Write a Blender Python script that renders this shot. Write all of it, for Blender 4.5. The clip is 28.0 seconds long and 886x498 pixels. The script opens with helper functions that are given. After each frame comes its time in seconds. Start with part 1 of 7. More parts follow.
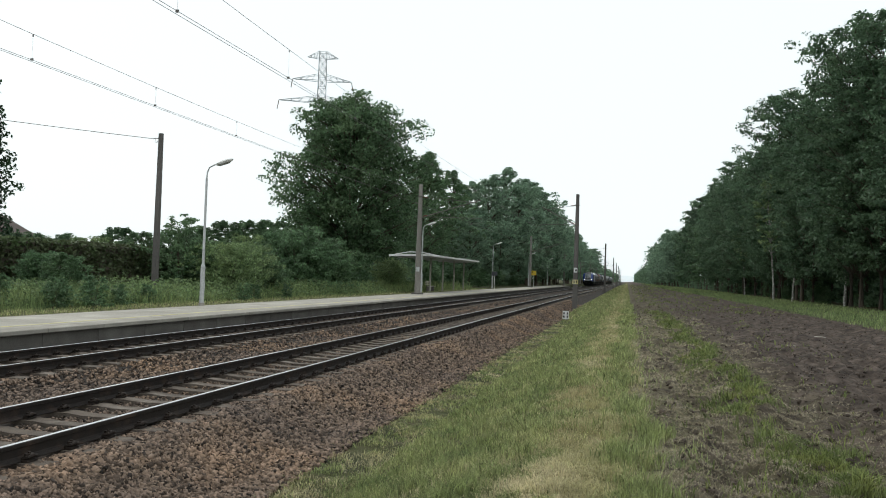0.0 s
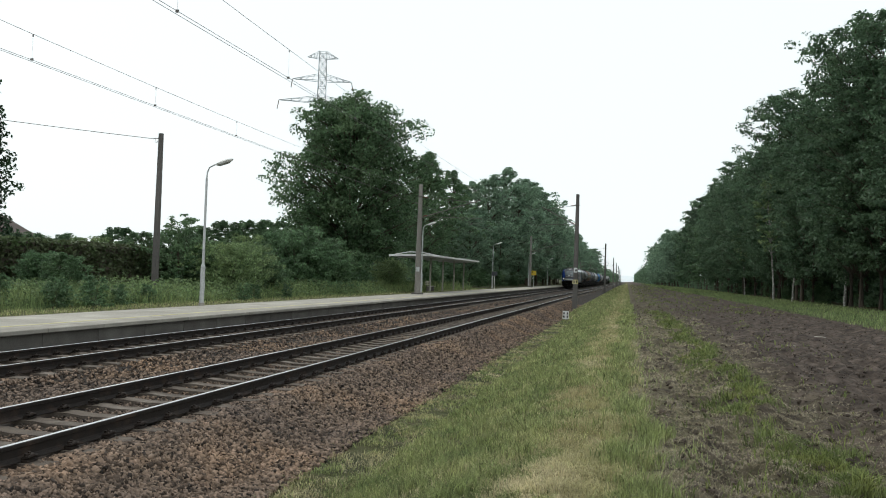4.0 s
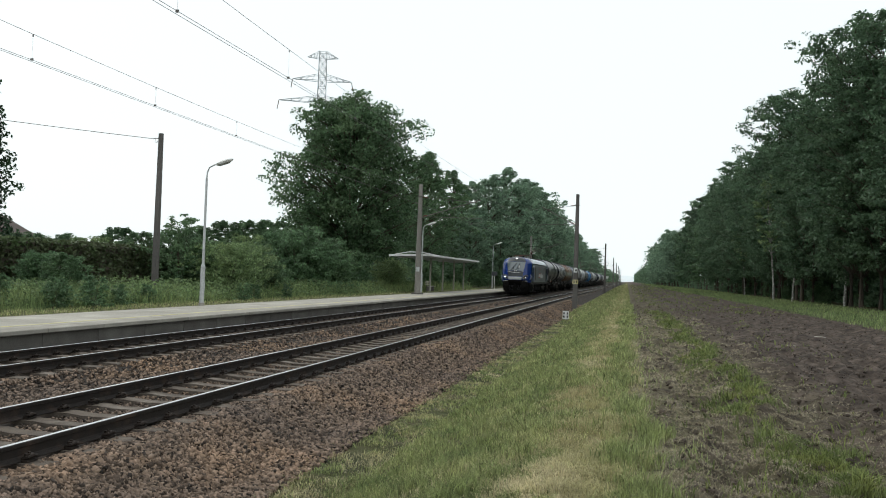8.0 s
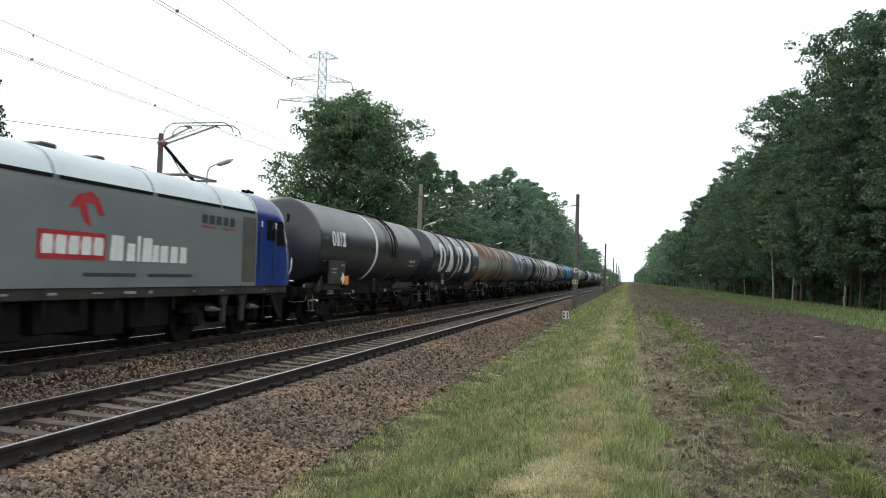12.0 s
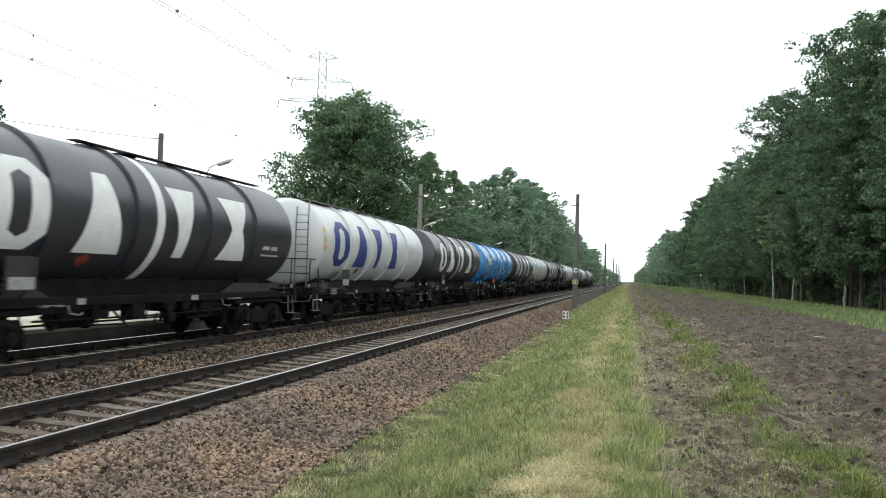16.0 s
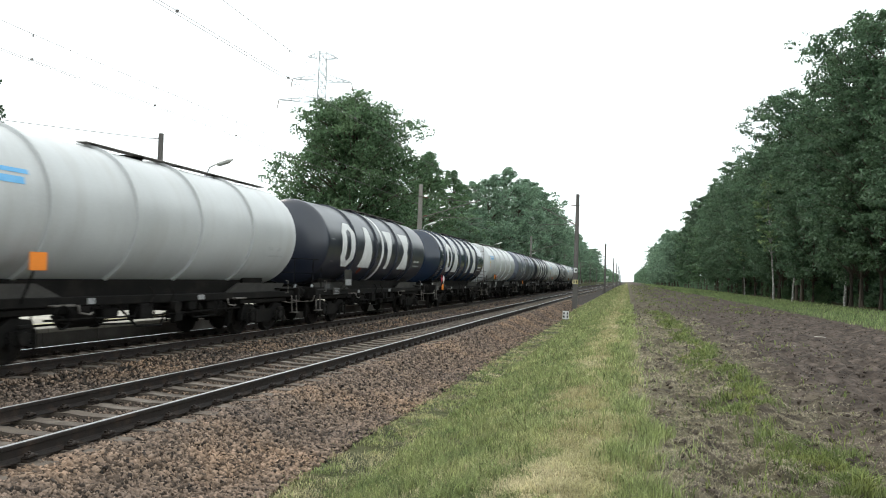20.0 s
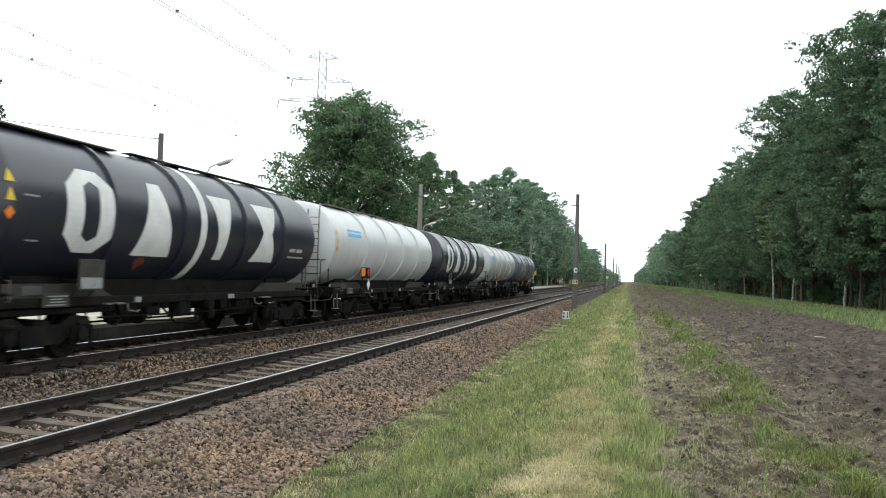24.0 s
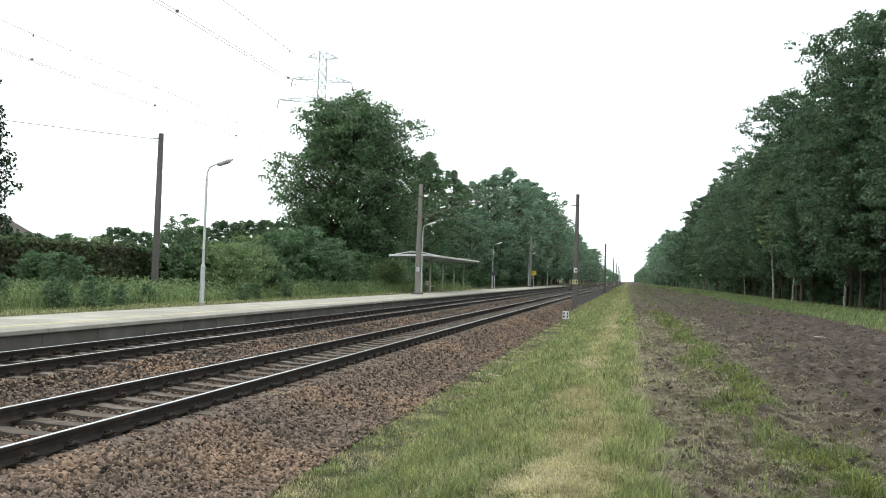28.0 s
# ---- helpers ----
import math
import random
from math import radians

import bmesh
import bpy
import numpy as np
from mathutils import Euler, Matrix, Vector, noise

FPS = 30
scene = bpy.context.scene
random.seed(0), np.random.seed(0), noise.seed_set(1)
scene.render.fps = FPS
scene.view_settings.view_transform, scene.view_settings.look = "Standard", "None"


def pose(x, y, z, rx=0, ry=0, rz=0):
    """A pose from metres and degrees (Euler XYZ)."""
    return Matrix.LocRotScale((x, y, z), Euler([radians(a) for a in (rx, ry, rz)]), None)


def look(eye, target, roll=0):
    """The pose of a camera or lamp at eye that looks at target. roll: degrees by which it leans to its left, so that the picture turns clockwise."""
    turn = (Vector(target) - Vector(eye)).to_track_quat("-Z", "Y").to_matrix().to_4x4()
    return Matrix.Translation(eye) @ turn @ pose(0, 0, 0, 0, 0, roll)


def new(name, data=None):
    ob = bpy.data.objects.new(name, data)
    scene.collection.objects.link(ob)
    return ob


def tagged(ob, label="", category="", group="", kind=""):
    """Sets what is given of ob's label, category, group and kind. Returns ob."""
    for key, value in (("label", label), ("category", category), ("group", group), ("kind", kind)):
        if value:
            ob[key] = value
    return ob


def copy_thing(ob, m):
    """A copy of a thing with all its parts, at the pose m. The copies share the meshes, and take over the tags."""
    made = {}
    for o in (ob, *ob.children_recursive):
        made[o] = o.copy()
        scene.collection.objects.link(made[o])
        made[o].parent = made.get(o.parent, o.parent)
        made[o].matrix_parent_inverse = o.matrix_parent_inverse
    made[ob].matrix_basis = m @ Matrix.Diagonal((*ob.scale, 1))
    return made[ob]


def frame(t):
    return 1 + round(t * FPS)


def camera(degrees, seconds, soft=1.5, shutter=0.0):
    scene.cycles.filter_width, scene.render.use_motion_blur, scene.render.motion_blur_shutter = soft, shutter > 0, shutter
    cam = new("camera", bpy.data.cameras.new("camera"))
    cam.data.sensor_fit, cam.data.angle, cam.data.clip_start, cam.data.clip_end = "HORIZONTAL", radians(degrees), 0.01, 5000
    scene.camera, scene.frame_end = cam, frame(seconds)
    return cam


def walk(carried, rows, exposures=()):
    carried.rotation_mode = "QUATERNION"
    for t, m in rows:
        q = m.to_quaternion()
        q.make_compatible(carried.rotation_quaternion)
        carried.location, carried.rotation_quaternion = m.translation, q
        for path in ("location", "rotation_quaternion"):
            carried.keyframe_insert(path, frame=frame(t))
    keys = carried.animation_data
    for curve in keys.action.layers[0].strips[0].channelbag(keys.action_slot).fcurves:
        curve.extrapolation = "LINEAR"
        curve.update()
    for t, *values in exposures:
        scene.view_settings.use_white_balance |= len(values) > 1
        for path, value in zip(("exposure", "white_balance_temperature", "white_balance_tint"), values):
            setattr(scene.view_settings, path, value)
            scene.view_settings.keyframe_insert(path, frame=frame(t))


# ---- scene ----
# World: x to the right of the line, y along the line away from the camera, z up, rail heads at z = 0.
cam = camera(56.6, 28.0, soft=1.0, shutter=0.15)
EYE = Vector((0.0, 0.0, 1.733))
YAW, PITCH = radians(12.674), radians(1.816)
AIM = EYE + 10 * Vector((-math.sin(YAW) * math.cos(PITCH), math.cos(YAW) * math.cos(PITCH), math.sin(PITCH)))
walk(cam, [(0.0, look(EYE, AIM, 1.899)), (28.0, look(EYE, AIM, 1.899))],
     exposures=[(0.0, -0.42), (9.0, -0.42), (11.0, -0.38), (12.5, -0.02), (14.5, 0.26), (27.0, 0.26), (28.0, 0.19)])

TRACK_NEAR, TRACK_FAR = -6.388, -10.778      # track centre lines
PLATFORM_EDGE, PLATFORM_BACK, PLATFORM_Z = -12.53, -15.95, 0.26
SLEEPER_STEP, SLEEPER_START = 0.615, 6.884
SPEED = 19.237                                # the train's speed, m/s

# ---- light: bright overcast ----
world = bpy.data.worlds.new("overcast_sky")
scene.world = world
world.use_nodes = True
wn, wl = world.node_tree.nodes, world.node_tree.links
wn.clear()
sky = wn.new("ShaderNodeTexSky")
sky.sky_type, sky.sun_disc = "NISHITA", False
sky.sun_elevation, sky.sun_rotation = radians(48), radians(-70)
sky.air_density, sky.dust_density = 1.0, 4.0
veil = wn.new("ShaderNodeMixRGB")
veil.inputs[0].default_value = 0.86
veil.inputs[2].default_value = (14.6, 15.8, 16.0, 1)
sky_bg = wn.new("ShaderNodeBackground")
sky_bg.inputs["Strength"].default_value = 0.1
sky_out = wn.new("ShaderNodeOutputWorld")
wl.new(sky.outputs[0], veil.inputs[1])
wl.new(veil.outputs[0], sky_bg.inputs["Color"])
wl.new(sky_bg.outputs[0], sky_out.inputs[0])

sun_data = bpy.data.lights.new("sun", "SUN")
sun_data.energy, sun_data.angle, sun_data.color = 1.1, radians(20), (1.0, 0.96, 0.9)
sun = new("sun", sun_data)
sun.matrix_world = look((-30, 12, 40), (0, 0, 0))


# ---- materials ----
def node_mat(name, c1, c2, c3=None, scale=6.0, fine=60.0, rough=0.8, metal=0.0, bump=0.15, bump_scale=None,
             vary=0.0, island=0.0, stretch=(1, 1, 1), translucent=0.0, spec=0.3, rough_vary=0.1, grain_amount=0.22):
    """A surface of two or three colours mixed by noise at two scales, with fine relief."""
    m = bpy.data.materials.new(name)
    m.use_nodes = True
    nt = m.node_tree
    n, l = nt.nodes, nt.links
    bsdf = n["Principled BSDF"]
    tex = n.new("ShaderNodeTexCoord")
    mapping = n.new("ShaderNodeMapping")
    mapping.inputs["Scale"].default_value = stretch
    info = n.new("ShaderNodeObjectInfo")
    shift = n.new("ShaderNodeVectorMath")
    shift.operation = "MULTIPLY_ADD"
    shift.inputs[1].default_value = (37.0, 53.0, 19.0)
    l.new(info.outputs["Random"], shift.inputs[0])
    l.new(tex.outputs["Object"], shift.inputs[2])
    l.new(shift.outputs[0], mapping.inputs[0])
    big = n.new("ShaderNodeTexNoise")
    big.inputs["Scale"].default_value, big.inputs["Detail"].default_value = scale, 5.0
    small = n.new("ShaderNodeTexNoise")
    small.inputs["Scale"].default_value, small.inputs["Detail"].default_value = fine, 3.0
    l.new(mapping.outputs[0], big.inputs["Vector"])
    l.new(mapping.outputs[0], small.inputs["Vector"])
    ramp = n.new("ShaderNodeValToRGB")
    ramp.color_ramp.elements[0].position, ramp.color_ramp.elements[1].position = 0.3, 0.7
    ramp.color_ramp.elements[0].color, ramp.color_ramp.elements[1].color = (*c1, 1), (*c2, 1)
    if c3:
        ramp.color_ramp.elements.new(0.52).color = (*c3, 1)
    l.new(big.outputs["Fac"], ramp.inputs[0])
    grain = n.new("ShaderNodeMapRange")
    grain.inputs[1].default_value, grain.inputs[2].default_value = 0.25, 0.75
    grain.inputs[3].default_value, grain.inputs[4].default_value = 1 - grain_amount, 1 + grain_amount
    l.new(small.outputs["Fac"], grain.inputs[0])
    mul = n.new("ShaderNodeMixRGB")
    mul.blend_type = "MULTIPLY"
    mul.inputs[0].default_value = 1.0
    l.new(ramp.outputs[0], mul.inputs[1])
    l.new(grain.outputs[0], mul.inputs[2])
    colour = mul.outputs[0]
    for amount, source in ((vary, info.outputs["Random"]), (island, None)):
        if amount:
            if source is None:
                source = n.new("ShaderNodeNewGeometry").outputs["Random Per Island"]
            rng = n.new("ShaderNodeMapRange")
            rng.inputs[3].default_value, rng.inputs[4].default_value = 1 - amount, 1 + amount
            l.new(source, rng.inputs[0])
            mm = n.new("ShaderNodeMixRGB")
            mm.blend_type = "MULTIPLY"
            mm.inputs[0].default_value = 1.0
            l.new(colour, mm.inputs[1])
            l.new(rng.outputs[0], mm.inputs[2])
            colour = mm.outputs[0]
    l.new(colour, bsdf.inputs["Base Color"])
    rr = n.new("ShaderNodeMapRange")
    rr.inputs[3].default_value, rr.inputs[4].default_value = max(0.02, rough - rough_vary), min(1.0, rough + rough_vary)
    l.new(big.outputs["Fac"], rr.inputs[0])
    l.new(rr.outputs[0], bsdf.inputs["Roughness"])
    bsdf.inputs["Metallic"].default_value = metal
    bsdf.inputs["Specular IOR Level"].default_value = spec
    if bump:
        b = n.new("ShaderNodeBump")
        b.inputs["Strength"].default_value, b.inputs["Distance"].default_value = bump, 0.02
        src = small
        if bump_scale:
            src = n.new("ShaderNodeTexNoise")
            src.inputs["Scale"].default_value, src.inputs["Detail"].default_value = bump_scale, 4.0
            l.new(mapping.outputs[0], src.inputs["Vector"])
        l.new(src.outputs["Fac"], b.inputs["Height"])
        l.new(b.outputs[0], bsdf.inputs["Normal"])
    if translucent:
        tr = n.new("ShaderNodeBsdfTranslucent")
        l.new(colour, tr.inputs["Color"])
        mix = n.new("ShaderNodeMixShader")
        mix.inputs[0].default_value = translucent
        l.new(bsdf.outputs[0], mix.inputs[1])
        l.new(tr.outputs[0], mix.inputs[2])
        l.new(mix.outputs[0], n["Material Output"].inputs[0])
    return m


def glow_mat(name, colour, strength):
    m = bpy.data.materials.new(name)
    m.use_nodes = True
    b = m.node_tree.nodes["Principled BSDF"]
    b.inputs["Base Color"].default_value = (*colour, 1)
    b.inputs["Emission Color"].default_value = (*colour, 1)
    b.inputs["Emission Strength"].default_value = strength
    return m


M = {}
M["rail_side"] = node_mat("rusty_rail_steel", (0.026, 0.019, 0.016), (0.05, 0.033, 0.025), (0.02, 0.016, 0.014), 4, 80, 0.75, 0.2, 0.2)
M["rail_head"] = node_mat("polished_rail_steel", (0.55, 0.55, 0.56), (0.68, 0.68, 0.69), None, 3, 60, 0.36, 1.0, 0.03, stretch=(1, 0.05, 1))
M["sleeper"] = node_mat("stained_concrete", (0.13, 0.105, 0.082), (0.21, 0.18, 0.15), (0.1, 0.08, 0.065), 3, 70, 0.9, 0, 0.4, vary=0.15)
M["clip"] = node_mat("dirty_steel_clip", (0.016, 0.012, 0.01), (0.04, 0.029, 0.023), None, 20, 90, 0.75, 0.3, 0.2)
# Bed colour held near black: shade between the stones is painted into it.
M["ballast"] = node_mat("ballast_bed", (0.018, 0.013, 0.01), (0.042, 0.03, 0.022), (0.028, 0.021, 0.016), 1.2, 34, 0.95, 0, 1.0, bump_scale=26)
M["stone"] = node_mat("ballast_stone", (0.115, 0.086, 0.069), (0.222, 0.148, 0.099), (0.155, 0.112, 0.084), 0.5, 40, 0.85, 0, 0.1, island=0.93)
M["concrete"] = node_mat("weathered_concrete", (0.24, 0.225, 0.195), (0.35, 0.33, 0.285), (0.29, 0.27, 0.235), 1.4, 50, 0.9, 0, 0.25, vary=0.08)
M["wall_concrete"] = node_mat("grimy_concrete", (0.08, 0.074, 0.066), (0.135, 0.127, 0.115), (0.108, 0.1, 0.09), 1.3, 40, 0.9, 0, 0.25, vary=0.14)
M["pavers"] = node_mat("pale_paving", (0.29, 0.272, 0.232), (0.42, 0.395, 0.34), (0.35, 0.328, 0.285), 1.0, 45, 0.9, 0, 0.2, vary=0.09)
M["yellow_line"] = node_mat("faded_yellow_paint", (0.5, 0.42, 0.16), (0.62, 0.54, 0.26), (0.5, 0.46, 0.3), 3, 60, 0.8, 0, 0.1)
M["pole_concrete"] = node_mat("old_pole_concrete", (0.16, 0.148, 0.132), (0.27, 0.252, 0.23), (0.21, 0.195, 0.175), 1.5, 40, 0.9, 0, 0.3, stretch=(1, 1, 0.2))
M["pole_dark"] = node_mat("dark_brown_pole", (0.095, 0.087, 0.082), (0.16, 0.147, 0.138), (0.12, 0.11, 0.103), 1.5, 40, 0.9, 0, 0.3, stretch=(1, 1, 0.2))
M["white_metal"] = node_mat("white_painted_metal", (0.62, 0.62, 0.6), (0.75, 0.75, 0.73), None, 2, 40, 0.5, 0, 0.05)
M["galvanised"] = node_mat("galvanised_steel", (0.42, 0.43, 0.43), (0.55, 0.56, 0.56), None, 5, 50, 0.5, 0.4, 0.05)
M["wire"] = node_mat("catenary_wire", (0.13, 0.12, 0.115), (0.2, 0.185, 0.175), None, 3, 40, 0.5, 0.5, 0.0)
M["bracket"] = node_mat("bracket_steel", (0.12, 0.11, 0.1), (0.22, 0.2, 0.18), None, 4, 40, 0.6, 0.5, 0.1)
M["insulator"] = node_mat("brown_porcelain", (0.12, 0.06, 0.035), (0.18, 0.09, 0.05), None, 4, 40, 0.25, 0, 0.0)
M["bark"] = node_mat("bark", (0.05, 0.04, 0.032), (0.12, 0.095, 0.075), (0.08, 0.065, 0.05), 3, 30, 0.95, 0, 0.8, stretch=(1, 1, 0.25), vary=0.2)
M["birch"] = node_mat("birch_bark", (0.55, 0.54, 0.5), (0.7, 0.69, 0.66), (0.12, 0.11, 0.1), 5, 40, 0.9, 0, 0.3, stretch=(0.6, 0.6, 2))
M["leaf"] = node_mat("green_leaves", (0.082, 0.146, 0.076), (0.148, 0.226, 0.112), (0.107, 0.182, 0.09), 0.35, 3, 0.55, 0, 0.0, vary=0.18, island=0.5, translucent=0.42)
M["leaf_oak"] = node_mat("dark_green_leaves", (0.075, 0.136, 0.08), (0.134, 0.205, 0.115), (0.1, 0.167, 0.094), 0.35, 3, 0.55, 0, 0.0, vary=0.12, island=0.45, translucent=0.45)
# Leaf greens lifted paler and bluer: distance haze is put into this colour.
M["leaf_hazed"] = node_mat("haze_lifted_leaves", (0.15, 0.235, 0.16), (0.24, 0.345, 0.228), (0.19, 0.288, 0.193), 0.35, 3, 0.55, 0, 0.0, vary=0.12, island=0.45, translucent=0.45)
M["leaf_fresh"] = node_mat("fresh_green_leaves", (0.13, 0.195, 0.088), (0.22, 0.29, 0.13), (0.168, 0.242, 0.108), 0.5, 3, 0.55, 0, 0.0, vary=0.14, island=0.45, translucent=0.45)
M["needle"] = node_mat("conifer_needles", (0.03, 0.062, 0.034), (0.06, 0.1, 0.05), None, 0.6, 3, 0.6, 0, 0.0, vary=0.1, island=0.35, translucent=0.2)
M["hedge"] = node_mat("hedge_leaves", (0.05, 0.085, 0.034), (0.085, 0.13, 0.052), (0.085, 0.1, 0.05), 0.8, 4, 0.6, 0, 0.0, island=0.4, translucent=0.15)
M["grass"] = node_mat("grass_blades", (0.17, 0.218, 0.085), (0.37, 0.385, 0.175), (0.262, 0.3, 0.122), 1.5, 6, 0.6, 0, 0.0, island=0.65, translucent=0.35)
M["dry_grass"] = node_mat("dry_grass_blades", (0.42, 0.36, 0.2), (0.64, 0.56, 0.36), (0.42, 0.39, 0.2), 0.6, 3, 0.7, 0, 0.0, island=0.35, translucent=0.35)
M["straw"] = node_mat("torn_straw", (0.23, 0.2, 0.135), (0.43, 0.38, 0.27), (0.3, 0.26, 0.18), 0.6, 3, 0.7, 0, 0.0, island=0.5, translucent=0.2)
M["weed"] = node_mat("weed_leaves", (0.12, 0.155, 0.05), (0.25, 0.265, 0.085), (0.165, 0.205, 0.066), 1.4, 3, 0.6, 0, 0.0, island=0.55, translucent=0.35)
M["tall_grass"] = node_mat("tall_grass_blades", (0.12, 0.18, 0.07), (0.28, 0.33, 0.14), (0.19, 0.25, 0.1), 0.8, 3, 0.6, 0, 0.0, island=0.5, translucent=0.35)
M["clod"] = node_mat("earth_clods", (0.06, 0.046, 0.037), (0.135, 0.107, 0.087), (0.095, 0.075, 0.06), 3, 40, 0.95, 0, 0.6, island=0.4)


# ---- geometry helpers ----
class Geo:
    """Collects vertices and faces of one part."""

    def __init__(self):
        self.v, self.f = [], []

    def add(self, verts, faces):
        k = len(self.v)
        self.v.extend(verts)
        self.f.extend([tuple(i + k for i in f) for f in faces])
        return self

    def box(self, c, s, ch=0.0, rz=0.0, rx=0.0):
        """A box of centre c and size s, with chamfered edges of width ch."""
        hx, hy, hz = s[0] / 2, s[1] / 2, s[2] / 2
        if ch <= 0:
            vs = [(x, y, z) for z in (-hz, hz) for x, y in ((-hx, -hy), (hx, -hy), (hx, hy), (-hx, hy))]
            fs = [(3, 2, 1, 0), (4, 5, 6, 7), (0, 1, 5, 4), (1, 2, 6, 5), (2, 3, 7, 6), (3, 0, 4, 7)]
        else:
            ch = min(ch, 0.45 * min(s))
            vs, fs = [], []
            loops = []
            for z, k in ((-hz, ch), (-hz + ch, 0), (hz - ch, 0), (hz, ch)):
                a, b = hx - k, hy - k
                c2 = ch if k == 0 else 0.5 * ch
                loop = [(-a + c2, -b), (a - c2, -b), (a, -b + c2), (a, b - c2), (a - c2, b), (-a + c2, b), (-a, b - c2), (-a, -b + c2)]
                loops.append(range(len(vs), len(vs) + 8))
                vs += [(x, y, z) for x, y in loop]
            fs.append(tuple(reversed(loops[0])))
            fs.append(tuple(loops[3]))
            for j in range(3):
                for i in range(8):
                    fs.append((loops[j][i], loops[j][(i + 1) % 8], loops[j + 1][(i + 1) % 8], loops[j + 1][i]))
        m = Matrix.Translation(c) @ Euler((rx, 0, rz)).to_matrix().to_4x4()
        return self.add([tuple(m @ Vector(v)) for v in vs], fs)

    def cyl(self, a, b, r0, r1=None, n=10, caps=True):
        """A round bar from a to b."""
        r1 = r0 if r1 is None else r1
        a, b = Vector(a), Vector(b)
        q = (b - a).to_track_quat("Z", "Y")
        vs = []
        for p, r in ((a, r0), (b, r1)):
            for i in range(n):
                t = 2 * math.pi * i / n
                vs.append(tuple(p + q @ Vector((r * math.cos(t), r * math.sin(t), 0))))
        fs = [(i, (i + 1) % n, n + (i + 1) % n, n + i) for i in range(n)]
        if caps:
            fs += [tuple(range(n - 1, -1, -1)), tuple(range(n, 2 * n))]
        return self.add(vs, fs)

    def tube(self, pts, r, n=6):
        """A bent round bar along pts; r may be a list of radii."""
        pts = [Vector(p) for p in pts]
        rs = r if isinstance(r, (list, tuple)) else [r] * len(pts)
        vs, fs = [], []
        for k, p in enumerate(pts):
            d = (pts[min(k + 1, len(pts) - 1)] - pts[max(k - 1, 0)]).normalized()
            q = d.to_track_quat("Z", "Y")
            for i in range(n):
                t = 2 * math.pi * i / n
                vs.append(tuple(p + q @ Vector((rs[k] * math.cos(t), rs[k] * math.sin(t), 0))))
        for k in range(len(pts) - 1):
            for i in range(n):
                fs.append((k * n + i, k * n + (i + 1) % n, (k + 1) * n + (i + 1) % n, (k + 1) * n + i))
        fs += [tuple(range(n - 1, -1, -1)), tuple(range((len(pts) - 1) * n, len(pts) * n))]
        return self.add(vs, fs)

    def lathe(self, prof, n=24, axis="y", c=(0, 0, 0)):
        """Turns a profile of (distance along the axis, radius)."""
        vs, fs = [], []
        for d, r in prof:
            for i in range(n):
                t = 2 * math.pi * i / n
                u, w = r * math.cos(t), r * math.sin(t)
                p = {"y": (u, d, w), "x": (d, u, w), "z": (u, w, d)}[axis]
                vs.append((p[0] + c[0], p[1] + c[1], p[2] + c[2]))
        for k in range(len(prof) - 1):
            for i in range(n):
                f = (k * n + i, k * n + (i + 1) % n, (k + 1) * n + (i + 1) % n, (k + 1) * n + i)
                fs.append(f[::-1] if axis == "y" else f)
        fs += [tuple(range(n)), tuple(range((len(prof) - 1) * n, len(prof) * n))[::-1]]
        return self.add(vs, fs)

    def prism(self, poly, d0, d1, axis="y"):
        """A polygon pushed along an axis from d0 to d1."""
        n = len(poly)
        vs = []
        for d in (d0, d1):
            for a, b in poly:
                vs.append({"y": (a, d, b), "x": (d, a, b), "z": (a, b, d)}[axis])
        fs = [(i, (i + 1) % n, n + (i + 1) % n, n + i) for i in range(n)]
        fs += [tuple(range(n - 1, -1, -1)), tuple(range(n, 2 * n))]
        return self.add(vs, fs)

    def sheet(self, rows):
        """A skin through rows of points."""
        m = len(rows[0])
        vs = [tuple(p) for row in rows for p in row]
        fs = [(j * m + i, j * m + i + 1, (j + 1) * m + i + 1, (j + 1) * m + i) for j in range(len(rows) - 1) for i in range(m - 1)]
        return self.add(vs, fs)

    def mesh(self, name, material, smooth=False):
        me = bpy.data.meshes.new(name)
        me.from_pydata(self.v, [], self.f)
        me.materials.append(material)
        bm = bmesh.new()
        bm.from_mesh(me)
        bmesh.ops.recalc_face_normals(bm, faces=bm.faces)
        bm.to_mesh(me)
        bm.free()
        if smooth:
            me.shade_smooth()
            me.set_sharp_from_angle(angle=radians(40))
        return me


def part(name, geo, material, parent=None, label="", smooth=False):
    """Links a Geo (or a ready mesh) as one mesh object under a thing."""
    me = geo if isinstance(geo, bpy.types.Mesh) else geo.mesh(name, material, smooth)
    ob = new(name, me)
    ob.parent = parent
    return tagged(ob, label)


def raw_mesh(name, verts, quads, material, smooth=False):
    """A mesh from arrays of vertices and of faces with equal corner counts."""
    me = bpy.data.meshes.new(name)
    k = quads.shape[1]
    me.vertices.add(len(verts))
    me.vertices.foreach_set("co", np.ascontiguousarray(verts, dtype=np.float32).ravel())
    me.loops.add(quads.size)
    me.loops.foreach_set("vertex_index", np.ascontiguousarray(quads, dtype=np.int32).ravel())
    me.polygons.add(len(quads))
    me.polygons.foreach_set("loop_start", np.arange(0, quads.size, k, dtype=np.int32))
    me.polygons.foreach_set("loop_total", np.full(len(quads), k, dtype=np.int32))
    me.materials.append(material)
    me.update(calc_edges=True)
    if smooth:
        me.shade_smooth()
    return me


def empty(name, m, label, category, group=""):
    ob = new(name)
    ob.empty_display_size = 0.2
    ob.matrix_basis = m
    return tagged(ob, label, category, group)


